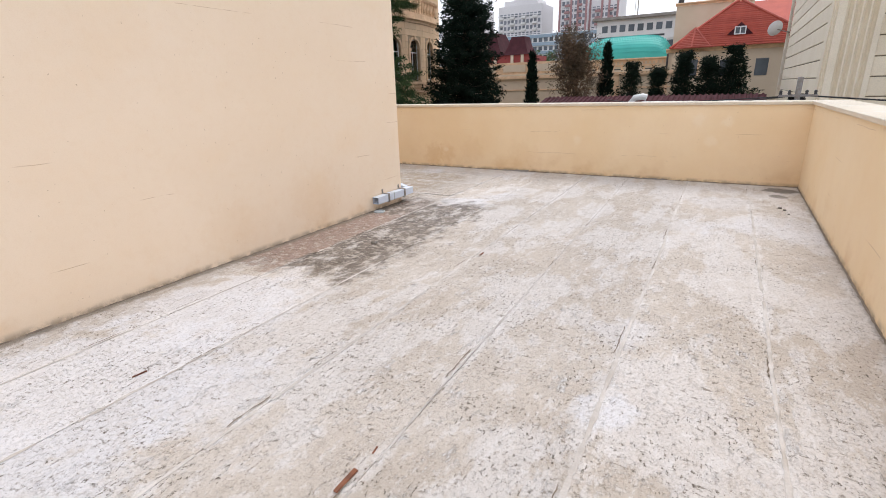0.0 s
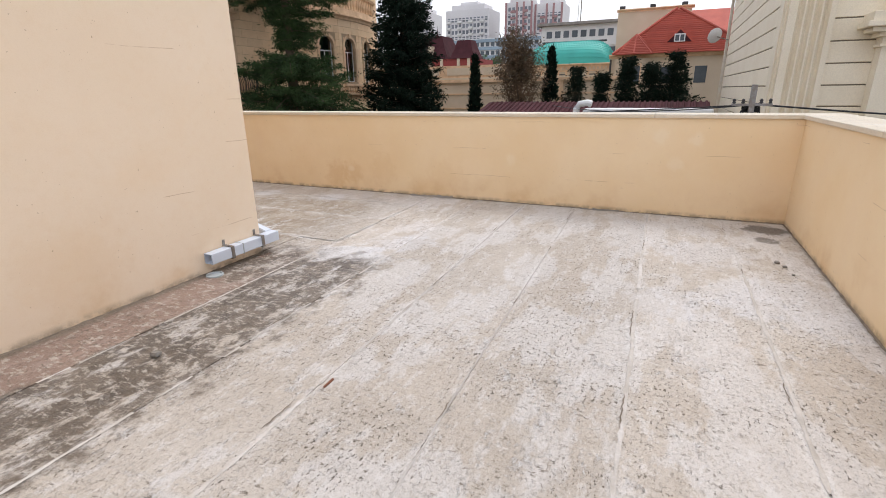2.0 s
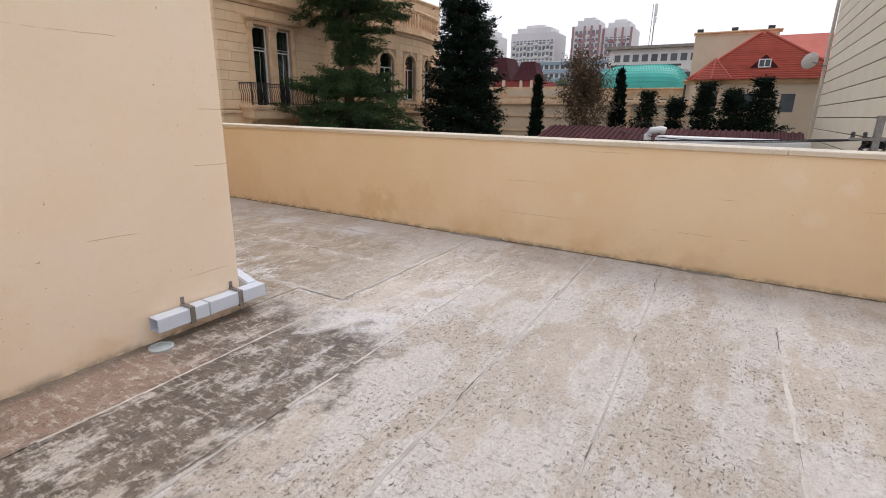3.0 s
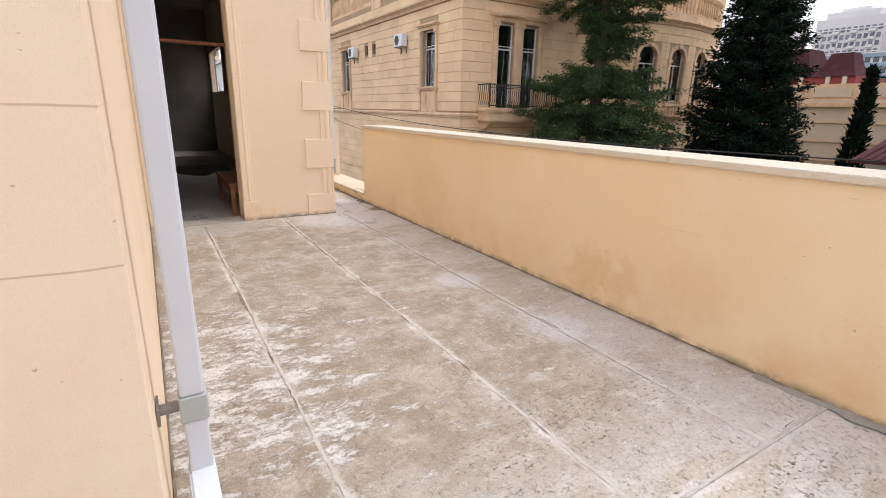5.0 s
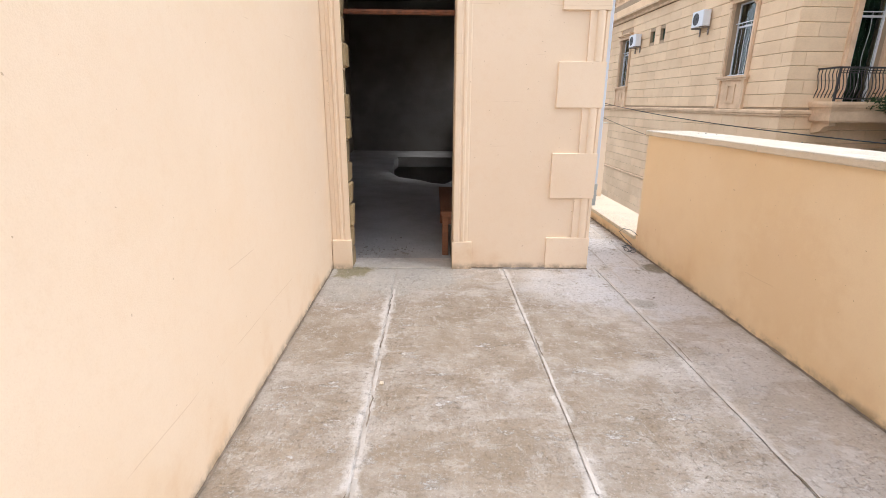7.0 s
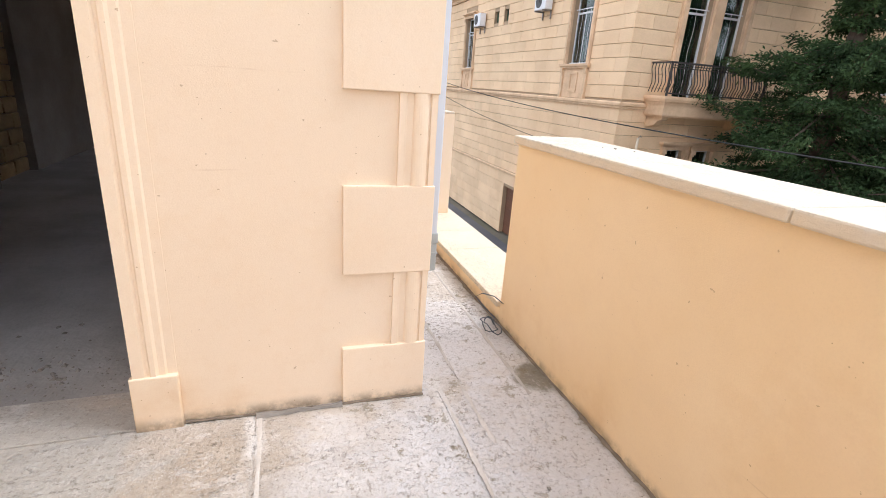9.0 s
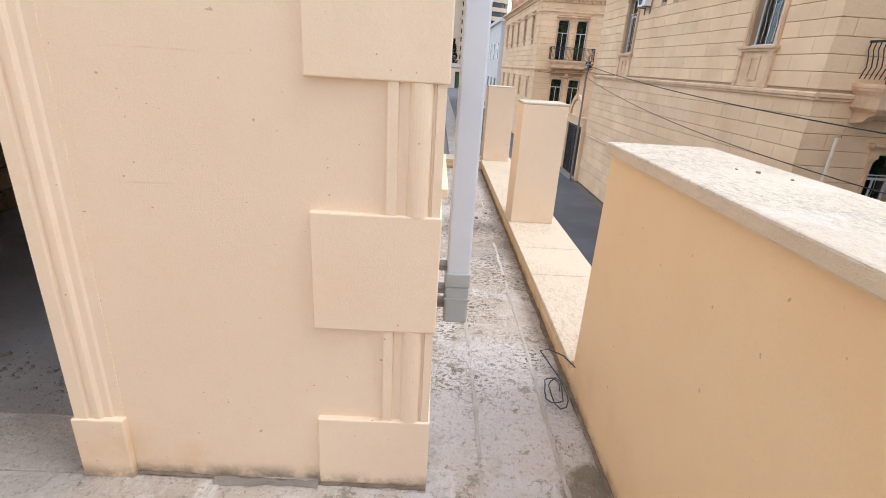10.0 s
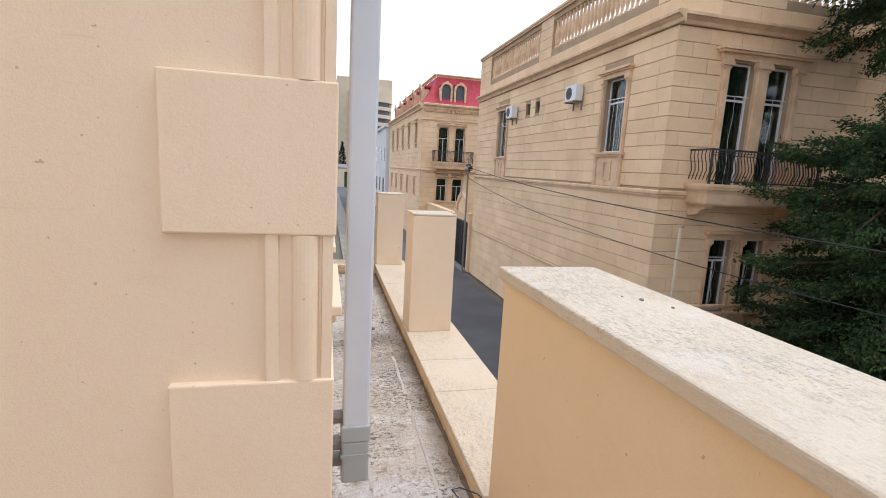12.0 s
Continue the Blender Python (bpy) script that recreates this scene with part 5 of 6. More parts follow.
def cable(a, b, sag, radius=0.016):
    a, b = Vector(a), Vector(b)
    pts = []
    for i in range(25):
        t = i / 24
        p = a.lerp(b, t)
        p.z -= sag * 4 * t * (1 - t)
        pts.append(p)
    ob = part("cable", tube(pts, radius, 5), RUBBER)
    return tagged(ob, "thin black overhead cable strung between poles", "cable", "overhead cables")


cable((16.95, 38.3, 1.86), (17.25, -1.45, 1.1), 0.75)
cable((16.95, 38.3, 1.2), (17.25, -1.45, 0.75), 1.35, 0.012)
cable((17.25, -1.95, 1.1), (17.0, -40, 1.3), 0.9, 0.022)
cable((17.25, -1.55, 1.1), (33.0, 8.0, 0.9), 0.35, 0.018)
cable((17.25, -1.95, 0.75), (16.5, -40, 0.6), 0.8)
cable((16.95, 38.4, 1.9), (18.6, 51.99, 1.0), 0.4, 0.012)
cable((16.95, 38.4, 1.5), (16.3, 70, 2.2), 0.5, 0.012)
cable_post = thing("cable_post", "thin pale post holding up a cable", "post", pose(17.2, 19.0, -5))
part("post", tube([(0, 0, 0), (0, 0, 5.45)], 0.035, 8), CAP, cable_post)
part("hook", tube([(0, 0, 5.45), (0.08, 0, 5.52), (0.1, 0, 5.46)], 0.012, 5), STEEL, cable_post)

# ---- gardens and roofs beyond the parapet ----
shed = thing("outbuilding", "low outbuilding with maroon tiled roof and white eaves", "outbuilding", pose(27.5, -1.55, -4.85))
part("wall", boxes((0.3, 0.3, -0.2, 6.5, 11.2, 5.0)), WHITE_WALL, shed)
part("roof", prism_side([(-0.2, 4.95), (3.0, 5.72), (6.2, 4.95), (6.2, 4.85), (3.0, 5.6), (-0.2, 4.85)], -11.6, 0.0), MAROON, shed, "maroon ribbed roof tiles", pose(0, 0, 0, 0, 0, -90) @ pose(0, 0.2, 0))
rib = mesh_of("tile_course", tube([(0, 0, 0), (3.15, 0, 0.76)], 0.075, 6), MAROON)
for i in range(44):
    part("tile_course", rib, MAROON, shed, m=pose(0.02, 0.15 + i * 0.26, 4.96))
part("eaves", boxes((-0.5, 0.0, 4.95, 0.3, 5.6, 5.52), bevel=0.12), WHITE, shed, "white rounded eaves board")
part("flue", tube([(-0.45, 5.9, 5.1), (-0.45, 5.9, 5.5), (-0.45, 5.75, 5.72), (-0.45, 5.4, 5.78), (-0.45, 5.2, 5.72)], 0.16, 10), WHITE, shed, "white bent flue pipe")

fence_wall = thing("garden_wall", "tall beige garden wall with pilasters and balustrade", "wall", pose(45, 4.3, -5) @ Matrix.Diagonal((1, 1, 1.035, 1)))
part("wall", boxes((0, 0, 0, 0.5, 28, 7.4)), BEIGE, fence_wall)
for z in (2.4, 3.6, 4.8, 6.0, 7.0):
    part("string_course", boxes((-0.1 if z < 6.5 else -0.25, -0.1, z, 0, 28, z + (0.1 if z < 6.5 else 0.25))), LIME_TRIM, fence_wall)
for i in range(8):
    part("pilaster", boxes((-0.18, 0.4 + i * 3.8, 0, 0, 1.0 + i * 3.8, 7.0)), LIME_TRIM, fence_wall)
part("parapet", boxes((0.1, 9, 7.4, 0.4, 28, 8.4)), LIME_TRIM, fence_wall)
for i in range(6):
    part("panel", boxes((0.03, 9.6 + i * 3.0, 7.6, 0.1, 11.8 + i * 3.0, 8.2)), BEIGE, fence_wall)

hall = thing("domed_hall", "beige hall under a turquoise scaled barrel roof", "house", pose(52, 5.75, -5) @ Matrix.Diagonal((1, 1, 1.03, 1)))
part("wall", boxes((0, 0, 0, 8, 8.2, 8.3)), BEIGE, hall)
run(hall, "cornice", CORNICE, (-0.02, 8.4, 8.3), (-0.02, -0.2, 8.3), None, 1.0)
run(hall, "string_course", BAND, (-0.02, 8.4, 6.3), (-0.02, -0.2, 6.3))
for i in range(22):
    part("dentil", dentil, LIME_TRIM, hall, m=pose(0, 0.2 + i * 0.36, 8.1, 0, 0, -90))
for u in (1.2, 4.0, 6.4):
    part("window", boxes((-0.03, u, 6.9, 0.02, u + 0.6, 7.7)), FAR_GLASS, hall)
    part("window_surround", boxes((-0.1, u - 0.2, 6.75, -0.0, u, 7.9), (-0.1, u + 0.6, 6.75, 0, u + 0.8, 7.9), (-0.14, u - 0.3, 7.9, 0, u + 0.9, 8.05)), LIME_TRIM, hall)
v, f = [], []
n_a, n_b = 16, 26
for i in range(n_a + 1):
    for j in range(n_b + 1):
        a, t = math.pi * i / n_a, 2.0 * j / n_b - 1.0
        edge = (1 - abs(t) ** 5.0) ** 0.5 if abs(t) < 1 else 0.0
        v.append((4.0 - 4.0 * math.cos(a), 4.1 + 4.1 * t, 8.6 + 2.15 * (math.sin(a) ** 0.7) * edge))
for i in range(n_a):
    for j in range(n_b):
        k = i * (n_b + 1) + j
        f.append((k, k + 1, k + n_b + 2, k + n_b + 1))
dome = smooth(part("roof", (v, [], f), GREEN_ROOF, hall, "turquoise scaled barrel roof"))
sv, sf = [], []
for i in range(1, 11):
    for j in range(34):
        a, t = math.pi * 0.5 * i / 11, 2.0 * (j + (0.5 if i % 2 else 0.0)) / 34 - 1.0
        edge = (1 - min(1, abs(t)) ** 5.0) ** 0.5
        p = Vector((4.0 - 4.0 * math.cos(a), 4.1 + 4.1 * t, 8.6 + 2.15 * (math.sin(a) ** 0.7) * edge))
        if edge < 0.35:
            continue
        k = len(sv)
        sv += [(p.x - 0.012, p.y - 0.1, p.z + 0.05), (p.x - 0.03, p.y, p.z - 0.04), (p.x - 0.012, p.y + 0.1, p.z + 0.05), (p.x + 0.02, p.y, p.z + 0.1)]
        sf.append((k, k + 1, k + 2, k + 3))
tagged(part("scale_cover", (sv, [], sf), GREEN_ROOF, dome), kind="stuff")
part("ridge", tube([(4, 0.9, 10.78), (4, 7.3, 10.78)], 0.1, 6), IRON, hall)

red_house = thing("red_roofed_house", "beige house with red tiled hip roof and dormer", "house", pose(50, -7.8, -5) @ Matrix.Diagonal((1, 1, 1.02, 1)))
part("wall", boxes((0, 0, 0, 10, 13.3, 9.1)), BEIGE, red_house)
run(red_house, "cornice", CORNICE, (-0.02, 13.4, 8.85), (-0.02, 0, 8.85), None, 1.1)
bm = bmesh.new()
rv = [bm.verts.new(p) for p in ((-0.5, 2.3, 9.15), (7.5, 2.3, 9.15), (7.5, 13.1, 9.15), (-0.5, 13.1, 9.15), (3.5, 8.15, 12.9), (3.5, 8.45, 12.9))]
for q in ((0, 1, 4), (1, 2, 5, 4), (2, 3, 5), (3, 0, 4, 5), (3, 2, 1, 0)):
    bm.faces.new([rv[i] for i in q])
roof = part("roof", bm, RED_TILE, red_house, "red tiled hip roof")
for i in range(22):
    t = i / 22
    za, y0, y1, x0 = 9.16 + 3.73 * t, 2.3 + 5.85 * t, 13.1 - 4.65 * t, -0.5 + 4.0 * t
    part("tile_course", boxes((x0 - 0.03, y0, za, x0 + 0.16, y1, za + 0.06)), RED_TILE, roof)
for p, q in (((-0.5, 13.1, 9.2), (3.5, 8.45, 12.95)), ((-0.5, 2.3, 9.2), (3.5, 8.15, 12.95))):
    part("hip_tile", tube([p, q], 0.11, 6), RED_TILE, roof)
part("roof", boxes((-0.3, -0.3, 9.12, 10, 2.3, 9.3)), RED_TILE, red_house)
turret = part("bay_roof", lathe([p for i in range(12) for p in ((2.0 * (1 - i / 12), 9.12 + 1.63 * i / 12), (2.0 * (1 - i / 12) - 0.01, 9.22 + 1.63 * i / 12))] + [(0.02, 10.8)], 8), RED_TILE, red_house, "small pointed red roof over the bay", pose(0.7, 11.35, 0))
for i in range(8):
    a = math.pi * i / 4
    part("hip_tile", tube([(2.0 * math.cos(a), 2.0 * math.sin(a), 9.14), (0.7 * math.cos(a), 0.7 * math.sin(a), 10.17), (0, 0, 10.78)], 0.07, 5), RED_TILE, turret)
dm = part("dormer", prism_side([(-1.2, 0), (1.2, 0), (0, 1.2)], 0, 3.0), RED_TILE, red_house, "small gabled dormer", pose(0.35, 7.95, 9.95))
part("dormer_front", prism_side([(-0.95, 0.06), (0.95, 0.06), (0, 1.0)], -0.05, -0.005), MAROON, dm, "dark gable board")
part("window", boxes((-0.09, -0.36, 0.12, -0.055, 0.36, 0.62)), FAR_GLASS, dm)
part("window_frame", boxes((-0.12, -0.42, 0.06, -0.09, -0.34, 0.68), (-0.12, 0.34, 0.06, -0.09, 0.42, 0.68), (-0.12, -0.34, 0.6, -0.09, 0.34, 0.68), (-0.12, -0.04, 0.14, -0.09, 0.04, 0.6), (-0.12, -0.34, 0.06, -0.09, 0.34, 0.14)), WHITE, dm)
part("bay", prism([(0, 10.0), (0, 12.9), (-0.6, 12.3), (-0.6, 10.6)], 0, 8.8), BEIGE, red_house)
for y0, y1 in ((10.75, 11.35), (11.55, 12.15)):
    part("window", boxes((-0.64, y0, 6.9, -0.6, y1, 8.2)), FAR_GLASS, red_house)
    part("window_surround", boxes((-0.7, y0 - 0.1, 6.8, -0.6, y0, 8.3), (-0.7, y1, 6.8, -0.6, y1 + 0.1, 8.3), (-0.72, y0 - 0.1, 8.3, -0.6, y1 + 0.1, 8.4)), LIME_TRIM, red_house)
for y0 in (3.0, 5.6, 8.2):
    part("window", boxes((-0.03, y0, 6.8, 0.03, y0 + 0.9, 8.1)), FAR_GLASS, red_house)
part("tower", boxes((6, 7.2, 9.0, 12, 13.6, 13.2)), BEIGE, red_house)
run(red_house, "cornice", CORNICE, (5.98, 13.7, 13.2), (5.98, 7.0, 13.2), None, 0.9)
for y0 in (7.6, 10.3, 13.0):
    part("roof_lamp", boxes((5.9, y0, 13.5, 6.1, y0 + 0.5, 13.75)), IRON, red_house)
part("downpipe", tube([(-0.1, 13.25, 0), (-0.1, 13.25, 8.8)], 0.08, 6), IRON, red_house)
wing = thing("red_roofed_wing", "further red tiled roof behind the house", "house", pose(66, -14.4, -5))
part("wall", boxes((0, 0, 0, 8, 18, 12.2)), BEIGE, wing)
part("roof", prism_side([(-0.5, 12.2), (4, 15.0), (8.5, 12.2)], 0, 18), RED_TILE, wing, "", pose(0, 0, 0, 0, 0, -90) @ Matrix.Translation((-18, 0, 0)))


def window_field(parent, x, cols, zs, w, h, name="window_grid", material=None):
    """Small far windows, too small to pick apart, each a shallow box set on the wall."""
    bm = bmesh.new()
    for z in zs:
        for y in cols:
            box(bm, x - 0.12, y, z, x + 0.05, y + w, z + h)
    tagged(part(name, bm, material or FAR_GLASS, parent), kind="stuff")


white_house = thing("white_house", "long white house with arched upper windows", "house", pose(90, 7.4, -5) @ Matrix.Diagonal((1, 1, 1.035, 1)))
part("wall", boxes((0, 0, 0, 12, 14, 16.0)), WHITE_WALL, white_house)
part("roof", boxes((-0.8, -0.5, 16.0, 12.5, 14.6, 16.4)), CONCRETE, white_house)
for i in range(9):
    part("window", boxes((-0.06, 1.0 + i * 1.4, 14.2, 0.02, 1.9 + i * 1.4, 15.2)), FAR_GLASS, white_house)
for i in range(4):
    M = pose(0, 12.6 - i * 3.2, 0, 0, 0, -90)
    part("window", boxes((0, -0.04, 10.4, 1.4, 0.02, 12.6)), FAR_GLASS, white_house, "", M)
    part("arch_moulding", arch_trim(0, 1.4, 12.2, 12.9, 0.25, 0.15), WHITE_WALL, white_house, "", M)
mast = thing("radio_mast", "thin lattice radio mast on a roof", "mast", pose(98, 16.5, 12.0))
for a, b in ((0, 0), (0.5, 0), (0.25, 0.45)):
    part("leg", tube([(a, b, 0), (a, b, 7.5)], 0.05, 5), STEEL, mast)
for i in range(9):
    part("brace", tube([(0, 0, i * 0.8), (0.5, 0, i * 0.8 + 0.8)], 0.03, 4), STEEL, mast)
for z in (4.5, 5.6, 6.5):
    part("antenna", boxes((-0.3, -0.35, z, -0.1, 0.1, z + 0.9), bevel=0.04), WHITE, mast)

maroon = thing("maroon_mansard_house", "house with steep maroon mansard roofs and red walls", "house", pose(90, 33.3, -5) @ Matrix.Diagonal((1, 1, 1.05, 1)))
part("wall", boxes((0, 0, 0, 10, 13, 11.6)), surface("brick_red_wall", (0.33, 0.06, 0.05), (0.27, 0.05, 0.045), 0.5, 0.85, 20.0, 0.2, 0.005, 0.03), maroon)
mansard(-0.4, 0, 4.6, 5.0, 11.6, 14.6, 1.2, MAROON, maroon)
mansard(-0.2, 5.2, 9.0, 13.2, 11.6, 15.6, 2.2, MAROON, maroon)
for y0 in (1.2, 3.2, 6.6, 9.0, 11.2):
    part("pier", boxes((-0.3, y0 - 0.25, 6, 0, y0 + 0.25, 11.6)), BEIGE, maroon)
part("spire", lathe([(0.25, 15.5), (0.1, 16.2), (0.02, 17.4)], 6), MAROON, maroon, "", pose(4, 9.2, 0))
part("dormer", boxes((0.2, 8.6, 12.2, 1.4, 9.6, 13.8)), BEIGE, maroon)


def tower(x, y0, y1, top, label, stripes, seed):
    """A far apartment tower: storeys with window bands, balconies and a stepped top."""
    r = random.Random(seed)
    ob = thing("apartment_tower", label, "apartment tower", pose(x, y0, -5), "far apartment towers")
    w, h = y1 - y0, top + 5
    part("wall", boxes((0, 0, 0, 18, w, h - 2.5)), TOWER_PALE, ob)
    part("roof", boxes((1.0, w * 0.12, h - 2.5, 14, w * 0.88, h), (3, w * 0.3, h, 12, w * 0.7, h + 1.5)), TOWER_PALE, ob)
    zs = [2 + 3.0 * i for i in range(int((h - 5) / 3))]
    k = int(w / 2.1)
    cols = [0.8 + i * (w - 1.2) / k for i in range(k)]
    window_field(ob, 0, cols, zs, 1.35, 1.8, "window_grid", TOWER_GLASS)
    bm = bmesh.new()
    for z in zs:
        for c in cols[1::3]:
            box(bm, -1.0, c - 0.4, z - 0.7, -0.13, c + 2.0, z + 0.35)
    tagged(part("balcony_grid", bm, WHITE_WALL if not stripes else TOWER_RED, ob), kind="stuff")
    if stripes:
        for c in (0.0, 0.3, 0.55, 0.97):
            part("stripe", boxes((-0.4, c * w, 0, 0, c * w + w * 0.07, h - 2.6)), TOWER_RED, ob, "rust red vertical panel")
    for i in range(7):
        part("ledge", boxes((-0.35, -0.2, h * 0.3 + i * 3.0 * 3, 0, w + 0.2, h * 0.3 + i * 9.0 + 0.4)), TOWER_PALE, ob) if h * 0.3 + i * 9 < h - 3 else None


tower(260, 90.0, 114.0, 44.0, "pale high-rise apartment tower in the distance", False, 1)
tower(260, 67.3, 80.8, 45.6, "red and white high-rise apartment tower in the distance", True, 2)
tower(264, 53.3, 66.8, 44.5, "red and white high-rise apartment tower in the distance", True, 3)
tower(270, 129.0, 142.0, 46.0, "pale high-rise apartment tower in the distance", False, 4)
slab = thing("apartment_block", "long blue and white panelled apartment block", "apartment block", pose(200, 44, -5) @ Matrix.Diagonal((1, 1, 1.07, 1)))
part("wall", boxes((0, 0, 0, 12, 40, 24.6)), WHITE_WALL, slab)
for z in (8.5, 11.5, 14.5, 17.5, 20.5, 23.2):
    part("panel_band", boxes((-0.5, 0, z, 0, 40, z + 1.1)), BLUE_PANEL, slab, "blue balcony panels")
window_field(slab, 0, [0.6 + 2.2 * i for i in range(18)], [9.8, 12.8, 15.8, 18.8, 21.8], 1.4, 1.4)
for i, (x, y, h, r) in enumerate(((170, 62, 14, 6), (165, 56, 13, 5), (150, 78, 11, 5))):
    loose_tree(x, y, -5, h, r, 40 + i, LEAF, "distant green tree between the houses", dense=120, leaf=0.7)

# ---- the far end of the street ----
row_house = thing("white_row_house", "white plastered row house further along the street", "house", pose(16.0, 76, -5))
part("wall", boxes((0, 0, 0, 9, 30, 12.2)), WHITE_WALL, row_house)
for i in range(6):
    for z in (3.0, 7.4):
        part("window", boxes((-0.05, 1.5 + i * 4.6, z, 0.02, 2.9 + i * 4.6, z + 2.0)), FAR_GLASS, row_house)
part("cornice", boxes((-0.3, -0.2, 11.9, 9, 30, 12.3)), WHITE_WALL, row_house)
hotel = thing("curved_building", "beige modern building with curved balconies", "building", pose(20, 185, -5))
part("tower", boxes((-9, 4, 0, 10.5, 16, 37)), BEIGE, hotel)
for i in range(9):
    z = 4.0 + i * 2.75
    part("balcony", prism([(-6, 6), *((2.5 + 8.0 * math.sin(a) , 5 - 6.0 * math.cos(a)) for a in (j * 0.16 - 0.9 for j in range(16))), (10, 8)], z, z + 1.25), BEIGE, hotel, "curved beige balcony parapet")
part("glazing", prism([(-6, 6), *((2.5 + 7.2 * math.sin(a), 5 - 5.2 * math.cos(a)) for a in (j * 0.16 - 0.9 for j in range(16))), (9, 8)], 3, 29.5), FAR_GLASS, hotel)
part("crown_wall", prism([(-6, 6), *((2.5 + 8.2 * math.sin(a), 5 - 6.2 * math.cos(a)) for a in (j * 0.16 - 0.9 for j in range(16))), (10, 8)], 28.75, 32.5), BEIGE, hotel)
end_gate = thing("garage_entrance", "dark garage entrance under a low gabled roof", "garage", pose(11, 152, -5))
part("wall", boxes((0, 0, 0, 2, 6, 5.2), (12, 0, 0, 14, 6, 5.2), (2, 0, 4.4, 12, 6, 5.2)), BEIGE, end_gate)
part("door", boxes((2, 0.6, 0, 12, 0.8, 4.4)), CURTAIN, end_gate, "dark garage door")
part("roof", prism_side([(0, 5.2), (0, 5.6), (6, 6.6), (6, 5.2)], -0.5, 14.5), CONCRETE, end_gate)
for i, (x, y, h, r) in enumerate(((26, 160, 9, 4.5), (22, 170, 6.5, 4), (31, 165, 8, 5), (17.5, 112, 3.5, 2.2))):
    loose_tree(x, y, -5, h, r, 50 + i, LEAF, "green leafy tree at the end of the street", dense=150, leaf=0.45)
cypress(12.5, 160, -5, 8.0, 1.6, 60)


def car(x, y, turn, material, label):
    """A parked hatchback: shaped body, cabin glass, wheels with rims, lamps."""
    ob = thing("car", label, "car", pose(x, y, -5, 0, 0, turn), "cars parked along the street")
    bm = prism_side([(-2.0, 0.3), (-2.05, 0.75), (-1.95, 0.95), (-1.0, 1.02), (1.75, 1.05), (2.0, 0.95), (2.05, 0.5), (2.0, 0.3)], -0.85, 0.85)
    bmesh.ops.bevel(bm, geom=bm.edges[:], offset=0.05, segments=2, affect="EDGES")
    part("body", bm, material, ob)
    bm = prism_side([(-1.0, 1.02), (-0.35, 1.48), (1.2, 1.5), (1.8, 1.05)], -0.72, 0.72)
    bmesh.ops.bevel(bm, geom=bm.edges[:], offset=0.04, segments=2, affect="EDGES")
    part("cabin", bm, FAR_GLASS, ob, "dark car windows")
    part("roof_panel", boxes((-0.68, -0.38, 1.48, 0.68, 1.2, 1.53), bevel=0.02), material, ob)
    for sx in (-0.8, 0.8):
        for sy in (-1.25, 1.25):
            wheel = part("wheel", lathe([(0.2, -0.1), (0.3, -0.1), (0.32, -0.06), (0.32, 0.06), (0.3, 0.1), (0.2, 0.1)], 16), RUBBER, ob, "", pose(sx, sy, 0.32, 0, 90, 0))
            part("rim", lathe([(0.19, -0.105), (0.19, 0.105)], 12), STEEL, wheel)
    for sx in (-0.6, 0.6):
        part("headlight", boxes((sx - 0.16, -2.06, 0.68, sx + 0.16, -1.98, 0.84), bevel=0.03), WHITE, ob)
    part("bumper", boxes((-0.8, -2.1, 0.32, 0.8, -1.98, 0.55), bevel=0.03), material, ob)


car(16.2, 92, 4, CAR_DARK, "dark blue hatchback parked by the wall")
car(16.0, 128, -6, CAR_PALE, "pale silver hatchback parked at the street end")
handrail = thing("handrail", "curved pale handrail beside the lower street", "handrail", pose(10.2, 24, -5))
part("rail", tube([(0, 0, 0), (0, 0, 1.0), (0.1, 0.2, 1.2), (0.1, 16, 1.4), (0.1, 16.2, 1.2), (0.1, 16.2, 0)], 0.05, 6), CAP, handrail)
for i in range(5):
    part("post", tube([(0.1, 2.5 + i * 3, 0), (0.1, 2.5 + i * 3, 1.23)], 0.035, 6), CAP, handrail)
kerb = setting("pavement", boxes((16.9, 38.3, -5.06, 17.4, 120, -4.88), (9.32, 16, -5.06, 10.6, 120, -4.88)), CONCRETE, "pale concrete kerbs along the street", "pavement")

# ---- the roof terrace: doorway, quoins, pipes ----
def flat_strip(u):
    return [(0, 0), (-0.024, 0), (-0.024, u[0]), (-0.014, u[0] + 0.008), (-0.014, u[1]), (-0.024, u[1] + 0.008), (-0.024, u[2]), (-0.012, u[2] + 0.01), (-0.012, u[3]), (-0.006, u[3] + 0.008), (-0.006, u[4]), (0, u[4])]


STEPS = (0.045, 0.062, 0.088, 0.122, 0.165)
WALL_FRONT = DOOR_Y + 0.022
architrave = part("architrave", sweep(flat_strip(STEPS), (6.915, WALL_FRONT, 0.258), (6.915, WALL_FRONT, 3.1), (1, 0, 0)), STUCCO, wall_door, "fluted cream door moulding")
part("plinth", boxes((6.90, DOOR_Y - 0.008, -0.02, 7.085, WALL_FRONT, 0.258), bevel=0.006), STUCCO, wall_door)
part("jamb", boxes((6.91, WALL_FRONT + 0.002, -0.02, 6.968, DOOR_Y + 0.4, 3.1)), STUCCO, wall_door)
part("architrave", sweep([(a, 0.165 - b) for a, b in flat_strip(STEPS)], (5.797, WALL_FRONT, 0.275), (5.797, WALL_FRONT, 3.1), (1, 0, 0)), STUCCO, wall_door, "fluted cream door moulding")
part("plinth", boxes((5.796, DOOR_Y - 0.03, -0.02, 5.972, WALL_FRONT, 0.275), bevel=0.006), STUCCO, wall_door)

